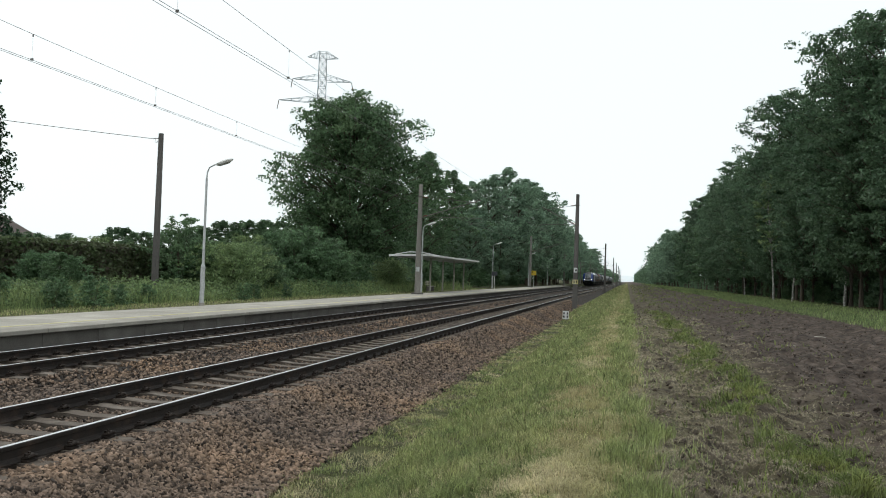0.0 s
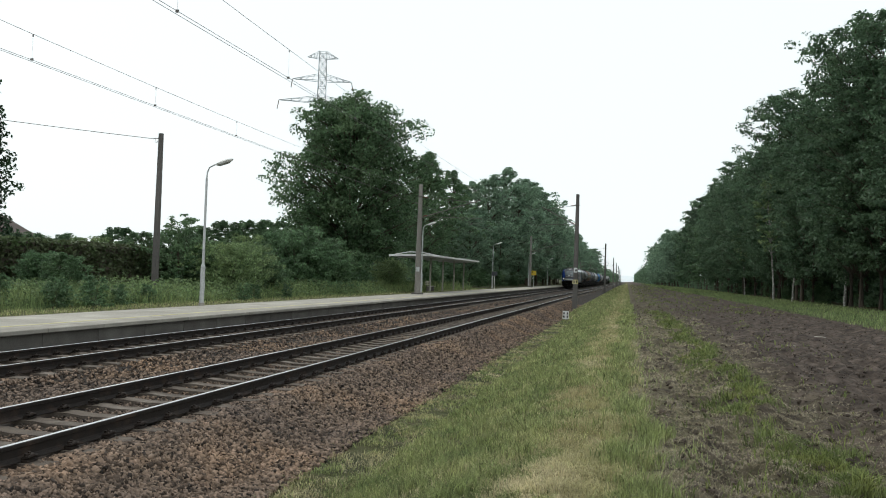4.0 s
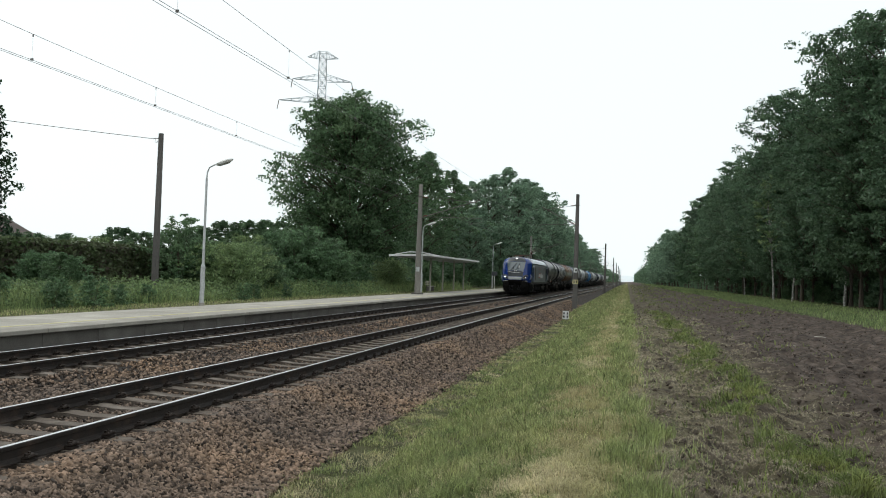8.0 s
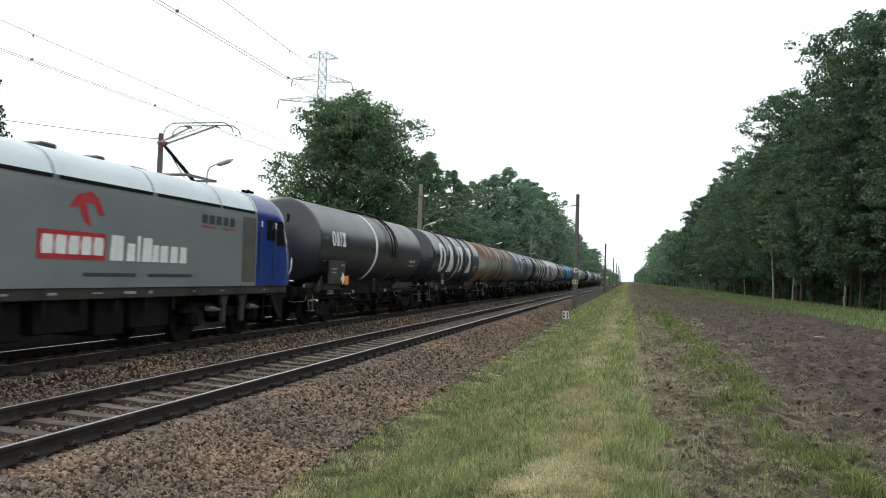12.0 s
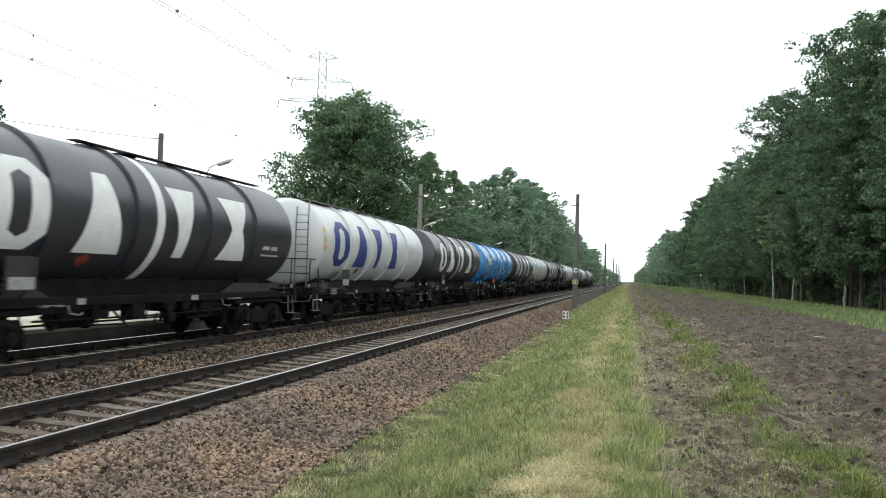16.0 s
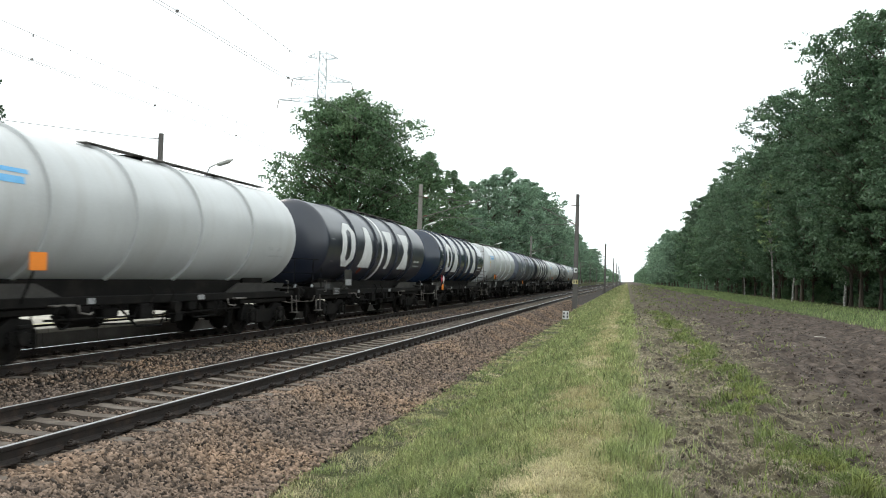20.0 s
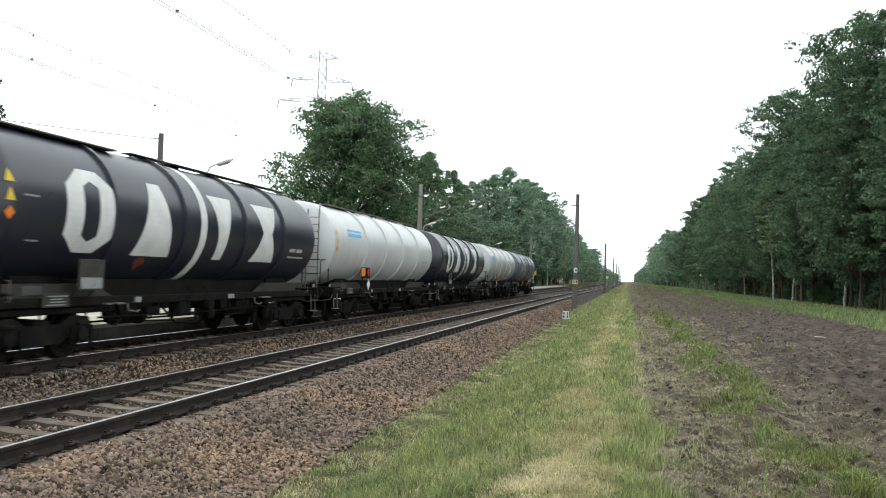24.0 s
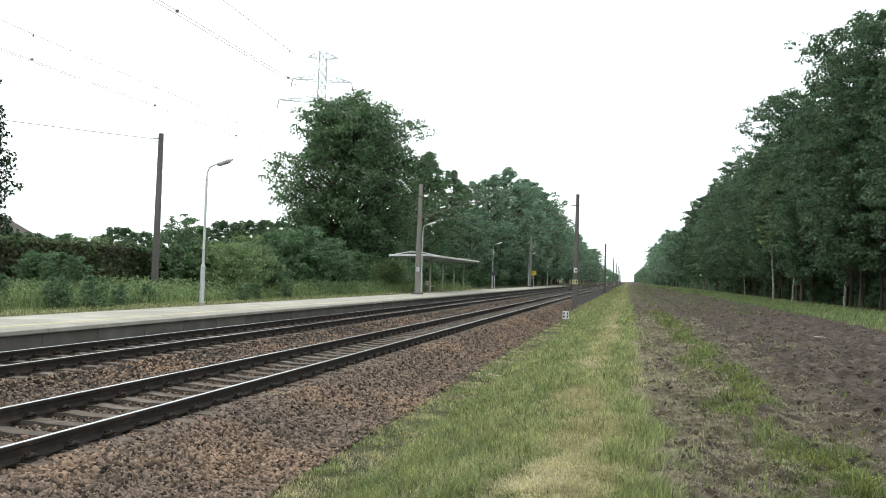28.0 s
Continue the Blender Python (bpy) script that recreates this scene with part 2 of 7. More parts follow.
# ---- ground ----
PROFILE_X = [-4000, -60, -16.3, -15.9, -15.6, -4.7, -4.3, -3.9, -3.3, -2.85, -2.7, -1.7, -0.6, 0.2, 9.5, 10.5, 17, 60, 4000]
PROFILE_Z = [0.35, 0.3, 0.22, 0.1, -1.1, -1.1, -0.62, -0.58, -0.66, -0.69, -0.58, -0.3, -0.06, 0.0, 0.03, 0.12, 0.15, 0.2, 0.4]
rng = np.random.default_rng(7)


def waves(x, y, seed, octaves):
    """Smooth random relief from sums of sines."""
    r = np.random.default_rng(seed)
    out = np.zeros_like(x, dtype=float)
    for wl_, amp in octaves:
        for _ in range(5):
            a, ph = r.uniform(0, 2 * math.pi), r.uniform(0, 2 * math.pi)
            k = 2 * math.pi / (wl_ * r.uniform(0.7, 1.4))
            out += amp * 0.45 * np.sin(k * (x * math.cos(a) + y * math.sin(a)) + ph)
    return out


def ground_z(x, y):
    x, y = np.asarray(x, float), np.asarray(y, float)
    z = np.interp(x, PROFILE_X, PROFILE_Z)
    field = np.clip((x - 0.25) / 0.5, 0, 1) * np.clip((10.2 - x) / 0.6, 0, 1)
    near = np.clip(1.6 - y / 80, 0.25, 1)
    z = z + field * near * waves(x, y, 3, [(1.6, 0.035), (0.7, 0.036), (0.36, 0.042), (0.24, 0.018)])
    z = z + field * 0.05 * np.sin(x * 4.4 + 0.5 * np.sin(y * 0.3))
    grass = np.clip((x + 4.2) / 0.6, 0, 1) * np.clip((0.4 - x) / 0.4, 0, 1)
    return z + grass * waves(x, y, 5, [(2.5, 0.016), (0.8, 0.012)])


gx = np.concatenate([[-4000, -1500, -600, -300, -150, -90, -60, -40, -30, -24, -20, -17.5, -16.3, -15.9, -15.6, -10, -4.8],
                     np.arange(-4.4, 10.6, 0.11), np.arange(11, 20, 0.7), [22, 26, 32, 45, 70, 120, 250, 600, 1500, 4000]])
gy = np.concatenate([[-400, -120, -40, -10, 0, 3], 4 + np.cumsum(0.09 * 1.0115 ** np.arange(330)), [560, 700, 1000, 1600, 2600, 4500]])
gxx, gyy = np.meshgrid(gx, gy)
gv = np.stack([gxx.ravel(), gyy.ravel(), ground_z(gxx.ravel(), gyy.ravel())], 1)
nx = len(gx)
gi = (np.arange(len(gy) - 1)[:, None] * nx + np.arange(nx - 1)[None, :]).ravel()
gq = np.stack([gi, gi + 1, gi + nx + 1, gi + nx], 1)


def ground_material():
    """Grass, dry grass and churned earth laid out across the line."""
    m = bpy.data.materials.new("ground_surface")
    m.use_nodes = True
    n, l = m.node_tree.nodes, m.node_tree.links
    bsdf = n["Principled BSDF"]
    bsdf.inputs["Roughness"].default_value = 0.95
    bsdf.inputs["Specular IOR Level"].default_value = 0.2
    tex = n.new("ShaderNodeTexCoord")
    sep = n.new("ShaderNodeSeparateXYZ")
    l.new(tex.outputs["Object"], sep.inputs[0])

    def noise_(scale, detail=5.0, stretch=None):
        t = n.new("ShaderNodeTexNoise")
        t.inputs["Scale"].default_value, t.inputs["Detail"].default_value = scale, detail
        if stretch:
            mp = n.new("ShaderNodeMapping")
            mp.inputs["Scale"].default_value = stretch
            l.new(tex.outputs["Object"], mp.inputs[0])
            l.new(mp.outputs[0], t.inputs["Vector"])
        else:
            l.new(tex.outputs["Object"], t.inputs["Vector"])
        return t.outputs["Fac"]

    def math_(op, a, b):
        t = n.new("ShaderNodeMath")
        t.operation = op
        for k, v in enumerate((a, b)):
            if isinstance(v, (int, float)):
                t.inputs[k].default_value = v
            else:
                l.new(v, t.inputs[k])
        return t.outputs[0]

    def ramp_(fac, *stops):
        t = n.new("ShaderNodeValToRGB")
        e = t.color_ramp.elements
        e[0].position, e[0].color = stops[0][0], (*stops[0][1], 1)
        e[1].position, e[1].color = stops[-1][0], (*stops[-1][1], 1)
        for p, c in stops[1:-1]:
            e.new(p).color = (*c, 1)
        l.new(fac, t.inputs[0])
        return t.outputs[0]

    def step_(value, lo, hi):
        t = n.new("ShaderNodeMapRange")
        t.interpolation_type = "SMOOTHSTEP"
        t.inputs[1].default_value, t.inputs[2].default_value = lo, hi
        l.new(value, t.inputs[0])
        return t.outputs[0]

    def mix_(fac, a, b):
        t = n.new("ShaderNodeMixRGB")
        l.new(fac, t.inputs[0])
        l.new(a, t.inputs[1])
        l.new(b, t.inputs[2])
        return t.outputs[0]

    edge = math_("MULTIPLY", math_("SUBTRACT", noise_(1.1, 7.0), 0.5), 1.6)
    x = math_("ADD", sep.outputs["X"], edge)
    green = ramp_(noise_(1.3), (0.3, (0.035, 0.04, 0.018)), (0.5, (0.06, 0.065, 0.027)), (0.72, (0.1, 0.09, 0.045)))
    dry = ramp_(noise_(2.2, stretch=(1, 0.35, 1)), (0.3, (0.12, 0.12, 0.05)), (0.5, (0.2, 0.17, 0.09)), (0.7, (0.28, 0.235, 0.13)))
    mud = ramp_(noise_(3.2, 10.0), (0.3, (0.023, 0.017, 0.0135)), (0.5, (0.06, 0.046, 0.037)), (0.7, (0.125, 0.098, 0.08)))
    litter = ramp_(noise_(5.0, 8.0), (0.3, (0.045, 0.037, 0.025)), (0.55, (0.11, 0.095, 0.06)), (0.75, (0.2, 0.175, 0.11)))
    strip = math_("MULTIPLY", step_(x, -1.4, -0.6), math_("SUBTRACT", 1.0, step_(x, -0.25, 0.25)))
    colour = mix_(math_("MULTIPLY", strip, step_(noise_(0.5), 0.25, 0.5)), green, dry)
    field = math_("MULTIPLY", step_(x, 0.1, 0.4), math_("SUBTRACT", 1.0, step_(x, 10.0, 10.6)))
    rough_edge = math_("SUBTRACT", 1.0, step_(x, 1.4, 3.6))
    soil = mix_(math_("MULTIPLY", rough_edge, step_(noise_(1.7), 0.33, 0.52)), mud, litter)
    patch = math_("MULTIPLY", math_("MULTIPLY", step_(x, 1.4, 1.75), math_("SUBTRACT", 1.0, step_(x, 2.1, 2.5))), step_(noise_(0.7), 0.5, 0.7))
    soil = mix_(patch, soil, green)
    colour = mix_(field, colour, soil)
    grain = ramp_(noise_(28.0, 3.0), (0.2, (0.7, 0.7, 0.7)), (0.8, (1.3, 1.3, 1.3)))
    mul = n.new("ShaderNodeMixRGB")
    mul.blend_type = "MULTIPLY"
    mul.inputs[0].default_value = 1.0
    l.new(colour, mul.inputs[1])
    l.new(grain, mul.inputs[2])
    l.new(mul.outputs[0], bsdf.inputs["Base Color"])
    b = n.new("ShaderNodeBump")
    b.inputs["Strength"].default_value, b.inputs["Distance"].default_value = 1.0, 0.09
    l.new(noise_(9.0, 9.0), b.inputs["Height"])
    l.new(b.outputs[0], bsdf.inputs["Normal"])
    return m


M["ground"] = ground_material()
ground = new("ground", raw_mesh("ground", gv, gq, M["ground"], True))
tagged(ground, "grassy strip beside a churned dark earth firebreak", "ground", kind="structure")

# ---- ballast ----
BED_X = [-12.52, -12.2, -11.95, -9.6, -8.95, -8.3, -7.65, -5.12, -4.85, -4.15, -3.5]
BED_Z = [-0.29, -0.26, -0.235, -0.235, -0.27, -0.26, -0.235, -0.225, -0.26, -0.56, -0.82]


def bed_z(x, y):
    return np.interp(x, BED_X, BED_Z) + waves(np.asarray(x, float), np.asarray(y, float), 11, [(1.5, 0.012), (0.5, 0.007)])


bx = np.concatenate([np.arange(-12.52, -5.0, 0.2), np.arange(-5.0, -3.7, 0.12)])
by = np.concatenate([[-60, -20, 0], 3 + np.cumsum(0.15 * 1.013 ** np.arange(300)), [700, 1000, 1500]])
bxx, byy = np.meshgrid(bx, by)
bv = np.stack([bxx.ravel(), byy.ravel(), bed_z(bxx.ravel(), byy.ravel())], 1)
bi = (np.arange(len(by) - 1)[:, None] * len(bx) + np.arange(len(bx) - 1)[None, :]).ravel()
bq = np.stack([bi, bi + 1, bi + len(bx) + 1, bi + len(bx)], 1)
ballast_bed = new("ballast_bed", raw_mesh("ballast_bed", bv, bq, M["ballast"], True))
tagged(ballast_bed, "dark brown crushed stone bed under two tracks, gap shade in its colour", "ballast", kind="structure")


def scatter_rocks(name, pts, size, material, flat=0.7, seed=1):
    """Many rough little blocks at pts, joined."""
    r = np.random.default_rng(seed)
    n = len(pts)
    cube = np.array([(-1, -1, -1), (1, -1, -1), (1, 1, -1), (-1, 1, -1), (-1, -1, 1), (1, -1, 1), (1, 1, 1), (-1, 1, 1)], float)
    v = cube[None] * r.uniform(0.3, 1.0, (n, 8, 3)) * np.array([1, 1, flat]) * r.uniform(0.6, 1.25, (n, 1, 3))
    ax = r.normal(size=(n, 3))
    ax /= np.linalg.norm(ax, axis=1, keepdims=True)
    an = r.uniform(0, math.pi, n)
    c, s = np.cos(an)[:, None, None], np.sin(an)[:, None, None]
    cross = np.cross(np.broadcast_to(ax[:, None, :], v.shape), v)
    dot = np.sum(ax[:, None, :] * v, axis=2, keepdims=True)
    v = v * c + cross * s + ax[:, None, :] * dot * (1 - c)
    v = v * (size[:, None, None] / 2) + pts[:, None, :]
    f = np.array([(3, 2, 1, 0), (4, 5, 6, 7), (0, 1, 5, 4), (1, 2, 6, 5), (2, 3, 7, 6), (3, 0, 4, 7)])
    q = (np.arange(n)[:, None, None] * 8 + f[None]).reshape(-1, 4)
    return new(name, raw_mesh(name, v.reshape(-1, 3), q, material))


def depth_sample(n, lo, hi, power=1.3):
    """Distances that thin out with depth."""
    u = rng.uniform(0, 1, n)
    a = 1 - power
    return (lo ** a + u * (hi ** a - lo ** a)) ** (1 / a)


def on_sleeper(x, y):
    """True on a sleeper's top or a rail's foot."""
    k = ((y - SLEEPER_START) / SLEEPER_STEP + 0.5) % 1.0 - 0.5
    hit = np.zeros(len(x), bool)
    for c in (TRACK_NEAR, TRACK_FAR):
        on = np.abs(k * SLEEPER_STEP) < 0.105
        hit |= on & (np.abs(x - c) < 0.95)
        hit |= on & (np.abs(x - c) < 1.27) & (np.sin(12.9 * np.floor(y / SLEEPER_STEP) + 40 * x) < 0.45)
        hit |= np.abs(np.abs(x - c) - 0.7525) < 0.11
    return hit


sy_ = depth_sample(135000, 5.0, 75, 1.5)
sx_ = np.where(rng.uniform(0, 1, len(sy_)) < 0.58, -5.5 + 1.95 * rng.beta(1.2, 1.35, len(sy_)), rng.uniform(-12.4, -5.4, len(sy_)))
keep = ~on_sleeper(sx_, sy_)
sx_, sy_ = sx_[keep], sy_[keep]
off_line = np.minimum(np.abs(sx_ - TRACK_NEAR), np.abs(sx_ - TRACK_FAR))
inside = off_line < 0.86
ss_ = rng.uniform(0.024, 0.078, len(sx_)) * np.where(inside, 0.72, 1.0) * (1 + 0.004 * sy_)
stones = scatter_rocks("ballast_stones", np.stack([sx_, sy_, np.maximum(bed_z(sx_, sy_), np.where(sx_ > -4.4, ground_z(sx_, sy_), -9)) + ss_ * 0.24 + 0.004 * inside + 0.05 * np.clip((1.8 - off_line) / 0.5, 0, 1) * (off_line > 1.28)], 1), ss_, M["stone"], 0.62, 2)
tagged(stones, "loose brown and grey ballast stones", "stones", kind="stuff")

# ---- tracks ----
RAIL = [(-0.075, -0.172), (0.075, -0.172), (0.075, -0.161), (0.022, -0.146), (0.009, -0.13), (0.009, -0.055), (0.034, -0.042),
        (0.036, -0.012), (0.033, -0.005), (0.025, -0.002), (-0.025, -0.002), (-0.033, -0.005), (-0.036, -0.012), (-0.034, -0.042), (-0.009, -0.055), (-0.009, -0.13), (-0.022, -0.146), (-0.075, -0.161)]
HEAD = [(-0.024, -0.004), (0.024, -0.004), (0.024, -0.001), (0.018, 0.0), (-0.018, 0.0), (-0.024, -0.001)]
sleeper_geo = Geo()
sleeper_geo.prism([(-1.25, -0.33), (1.25, -0.33), (1.25, -0.2), (1.22, -0.182), (0.5, -0.175), (0.3, -0.195), (-0.3, -0.195), (-0.5, -0.175),
                   (-1.22, -0.182), (-1.25, -0.2)], -0.115, 0.115)
SLEEPER_MESH = sleeper_geo.mesh("sleeper", M["sleeper"])
clip_geo = Geo()
for sx in (-0.7525, 0.7525):
    for side in (-1, 1):
        x0 = sx + side * 0.1
        clip_geo.box((x0, 0, -0.168), (0.085, 0.15, 0.03), 0.006)
        clip_geo.tube([(x0 - side * 0.03, -0.06, -0.145), (x0 + side * 0.04, -0.055, -0.125), (x0 + side * 0.05, 0, -0.112),
                       (x0 + side * 0.04, 0.055, -0.125), (x0 - side * 0.03, 0.06, -0.145)], 0.017, 6)
        clip_geo.cyl((x0, 0, -0.16), (x0, 0, -0.085), 0.017, n=6)
        clip_geo.cyl((x0, 0, -0.14), (x0, 0, -0.1), 0.042, n=8)
CLIP_MESH = clip_geo.mesh("fastening", M["clip"])


def railway_track(xc, label):
    track = empty("railway_track", pose(xc, 0, 0), label, "railway track", "parallel railway tracks")
    track["kind"] = "structure"
    for sx in (-0.7525, 0.7525):
        rail = part("rail", Geo().prism([(a + sx, b) for a, b in RAIL], -60, 1500), M["rail_side"], track)
        part("rail_head", Geo().prism([(a + sx, b) for a, b in HEAD], -60, 1500), M["rail_head"], rail, "shiny worn steel running surface")
    for i in range(-5, 215):
        ob = part("sleeper", SLEEPER_MESH, None, track)
        ob.location.y = SLEEPER_START + SLEEPER_STEP * i
        if i < 75:
            part("fastening", CLIP_MESH, None, ob, "dark steel rail clips and bolts")
    rest = Geo()
    for i in range(215, 700):
        rest.box((0, SLEEPER_START + SLEEPER_STEP * i, -0.25), (2.5, 0.23, 0.13))
    tagged(part("sleepers_beyond", rest, M["sleeper"], track), kind="stuff")
    return track


railway_track(TRACK_NEAR, "near running track with shiny rails on concrete sleepers")
railway_track(TRACK_FAR, "track beside the platform on concrete sleepers")

# ---- platform ----
platform = empty("platform", pose(0, 0, 0), "low concrete station platform with a faded yellow line", "platform")
platform["kind"] = "structure"
P0, P1 = -30.0, 188.0
part("core", Geo().box((PLATFORM_EDGE - 1.78, (P0 + P1) / 2, -0.42), (3.2, P1 - P0, 1.24), 0.01), M["concrete"], platform)
slab_mesh = Geo().box((0, 0, 0), (0.62, 1.99, 0.1), 0.012).mesh("edge_slab", M["concrete"])
panel_mesh = Geo().box((0, 0, 0), (0.12, 1.985, 0.82), 0.01).mesh("wall_panel", M["wall_concrete"])
paver_mesh = Geo().box((0, 0, 0), (2.68, 1.99, 0.08), 0.008).mesh("paving_slab", M["pavers"])
line_mesh = Geo().box((0, 0, 0), (0.12, 1.99, 0.006)).mesh("yellow_line", M["yellow_line"])
for i in range(int((P1 - P0) / 2)):
    y = P0 + 1 + 2 * i
    for nm, me, x, z in (("edge_slab", slab_mesh, PLATFORM_EDGE - 0.31, PLATFORM_Z - 0.05), ("wall_panel", panel_mesh, PLATFORM_EDGE - 0.2, PLATFORM_Z - 0.515),
                         ("paving_slab", paver_mesh, PLATFORM_EDGE - 1.97, PLATFORM_Z - 0.04), ("yellow_line", line_mesh, PLATFORM_EDGE - 0.95, PLATFORM_Z + 0.004)):
        ob = part(nm, me, None, platform)
        ob.location = (x, y, z)
part("back_kerb", Geo().box((PLATFORM_BACK + 0.05, (P0 + P1) / 2, 0.1), (0.1, P1 - P0, 0.32), 0.01), M["concrete"], platform)


# ---- lamps, poles and wires ----
def platform_lamp():
    lamp = empty("street_lamp", pose(0, 0, 0), "grey steel lamp post with a tilted white head on the platform", "street lamp", "platform lamps")
    part("pole", Geo().cyl((0, 0, 0), (0, 0, 1.5), 0.085, n=12).cyl((0, 0, 1.5), (0, 0, 1.6), 0.085, 0.05, 12).cyl((0, 0, 1.6), (0, 0, 4.9), 0.05, 0.042, 12),
         M["galvanised"], lamp, smooth=True)
    part("base_collar", Geo().cyl((0, 0, 0), (0, 0, 0.12), 0.12, 0.1, 12), M["concrete"], lamp)
    part("hatch", Geo().box((0.085, 0, 0.75), (0.02, 0.09, 0.32), 0.006), M["galvanised"], lamp)
    part("arm", Geo().tube([(0, 0, 4.88), (0.02, 0, 5.12), (0.1, 0, 5.3), (0.3, 0, 5.4), (0.42, 0, 5.44)], 0.028, 8), M["galvanised"], lamp, smooth=True)
    head = Geo()
    rows = []
    for k, (d, w, h) in enumerate(((0.38, 0.03, 0.03), (0.42, 0.09, 0.06), (0.6, 0.13, 0.085), (0.85, 0.135, 0.08), (1.0, 0.1, 0.055), (1.06, 0.03, 0.02))):
        zc = 5.42 + 0.3 * (d - 0.4)
        rows.append([(d, w * math.cos(t), zc + h * math.sin(t)) for t in [2 * math.pi * i / 12 for i in range(13)]])
    head.sheet(rows)
    hd = part("head", head, M["white_metal"], lamp, "white lamp head", smooth=True)
    glass = Geo()
    glass.sheet([[(d, w * s, 5.42 + 0.3 * (d - 0.4) - 0.085 - 0.015 * (1 - s * s)) for s in (-1, -0.5, 0, 0.5, 1)] for d, w in ((0.5, 0.09), (0.7, 0.11), (0.95, 0.09))])
    part("diffuser", glass, M["galvanised"], hd)
    return lamp


lamp0 = platform_lamp()
lamp0.matrix_basis = pose(PLATFORM_BACK + 0.12, 28.7, PLATFORM_Z)
for y in (63.0, 98.0, 135.0, 168.0):
    copy_thing(lamp0, pose(PLATFORM_BACK + 0.12, y, PLATFORM_Z))


def cantilever(mast, side, reach):
    """Bracket of an overhead line mast that holds the wires over a track. side: +1 reaches to +x."""
    s = side
    arm = part("bracket", Geo().cyl((0, 0, 5.9), (s * (reach + 0.25), 0, 7.3), 0.035, n=8).cyl((0, 0, 7.5), (s * reach, 0, 7.1), 0.016, n=6)
               .cyl((s * 0.12, 0, 6.0), (s * (reach + 0.35), 0, 5.95), 0.02, n=6).cyl((s * reach * 0.6, 0, 6.6), (s * reach * 0.6, 0, 5.97), 0.012, n=6), M["bracket"], mast, "steel bracket holding the overhead wires")
    part("steady_arm", Geo().tube([(s * (reach + 0.35), 0, 5.95), (s * (reach + 0.3), 0, 5.65), (s * (reach - 0.55), 0, 5.47)], 0.014, 6), M["bracket"], arm)
    for x0, z0, dz in ((0.25, 6.04, 1.1 / (reach + 0.1)), (0.22, 7.47, -0.4 / reach)):
        ins = Geo().cyl((s * x0, 0, z0), (s * (x0 + 0.3), 0, z0 + dz * 0.3), 0.035, n=8)
        for k in range(5):
            x = x0 + 0.06 * k
            ins.cyl((s * x, 0, z0 + dz * 0.06 * k), (s * (x + 0.03), 0, z0 + dz * 0.06 * k), 0.07, 0.03, 10)
        part("insulator", ins, M["insulator"], arm, "ribbed brown porcelain insulator")


def catenary_mast(x, y, z0, top, material, side, reach, label):
    mast = empty("catenary_mast", pose(x, y, 0), label, "catenary mast", "overhead line masts")
    h0, h1 = 0.2, 0.125
    rows = []
    for z, w in ((z0, h0), (z0 + 0.5, h0 * 0.97), (top - 0.02, h1), (top, h1 - 0.02)):
        c = w * 0.3
        rows.append([(px, py, z) for px, py in ((w - c, -w), (w, -w + c), (w, w - c), (w - c, w), (-w + c, w), (-w, w - c), (-w, -w + c), (-w + c, -w), (w - c, -w))])
    post = Geo().sheet(rows)
    post.add([rows[3][i] for i in range(8)], [tuple(range(8))])
    part("post", post, material, mast)
    part("foundation", Geo().box((0, 0, z0 + 0.02), (0.75, 0.75, 0.3), 0.04), M["wall_concrete"], mast, "concrete footing")
    for zb in (5.95, 7.5):
        part("band", Geo().box((0, 0, zb), (0.36, 0.36, 0.07), 0.01), M["bracket"], mast, "steel clamp band")
    cantilever(mast, side, reach)
    return mast


NEAR_MASTS = [-8.0, 64.4, 150.0, 240.0, 308.0, 372.0, 440.0, 510.0]
FAR_MASTS = [-14.0, 59.0, 131.0, 203.0, 275.0, 347.0, 420.0]
MAST_X_NEAR, MAST_X_FAR = -3.9, -15.1
near_masts = [catenary_mast(MAST_X_NEAR, y, -0.95, 8.35, M["pole_dark"], -1, TRACK_NEAR * -1 - 3.9, "tall grey-brown concrete mast beside the near track") for y in NEAR_MASTS]
far_masts = [catenary_mast(MAST_X_FAR, y, 0.2, 8.4, M["pole_concrete"], 1, 4.3, "tall grey concrete mast standing on the platform") for y in FAR_MASTS]


def catenary(xc, masts, name):
    """Messenger wire, twin contact wires and droppers of one track."""
    line = empty(name, pose(xc, 0, 0), "thin dark overhead wires with droppers above the track", "overhead line", "overhead lines")
    mess, drops = Geo(), Geo()
    ys = sorted(masts)
    for a, b in zip(ys[:-1], ys[1:]):
        pts = []
        for k in range(25):
            u = k / 24
            sag = 4 * u * (1 - u)
            pts.append((0, a + (b - a) * u, 7.08 - 1.24 * sag ** 0.85 if sag > 0 else 7.08))
        mess.tube(pts, 0.005, 4)
        nd = max(2, round((b - a) / 4.05))
        for k in range(1, nd):
            u = (k - 0.35) / nd
            z = 7.08 - 1.24 * (4 * u * (1 - u)) ** 0.85
            y = a + (b - a) * u
            drops.cyl((0, y, 5.42), (0, y, z), 0.0016, n=4)
            drops.box((0, y, z - 0.022), (0.014, 0.02, 0.05), 0.0)
            drops.box((0, y, 5.445), (0.05, 0.02, 0.04), 0.0)
    part("messenger_wire", mess, M["wire"], line)
    for dx in (-0.045, 0.045):
        part("contact_wire", Geo().cyl((dx, ys[0], 5.42), (dx, ys[-1], 5.42), 0.0045, n=5), M["wire"], line)
    tagged(part("dropper", drops, M["wire"], line), kind="stuff")


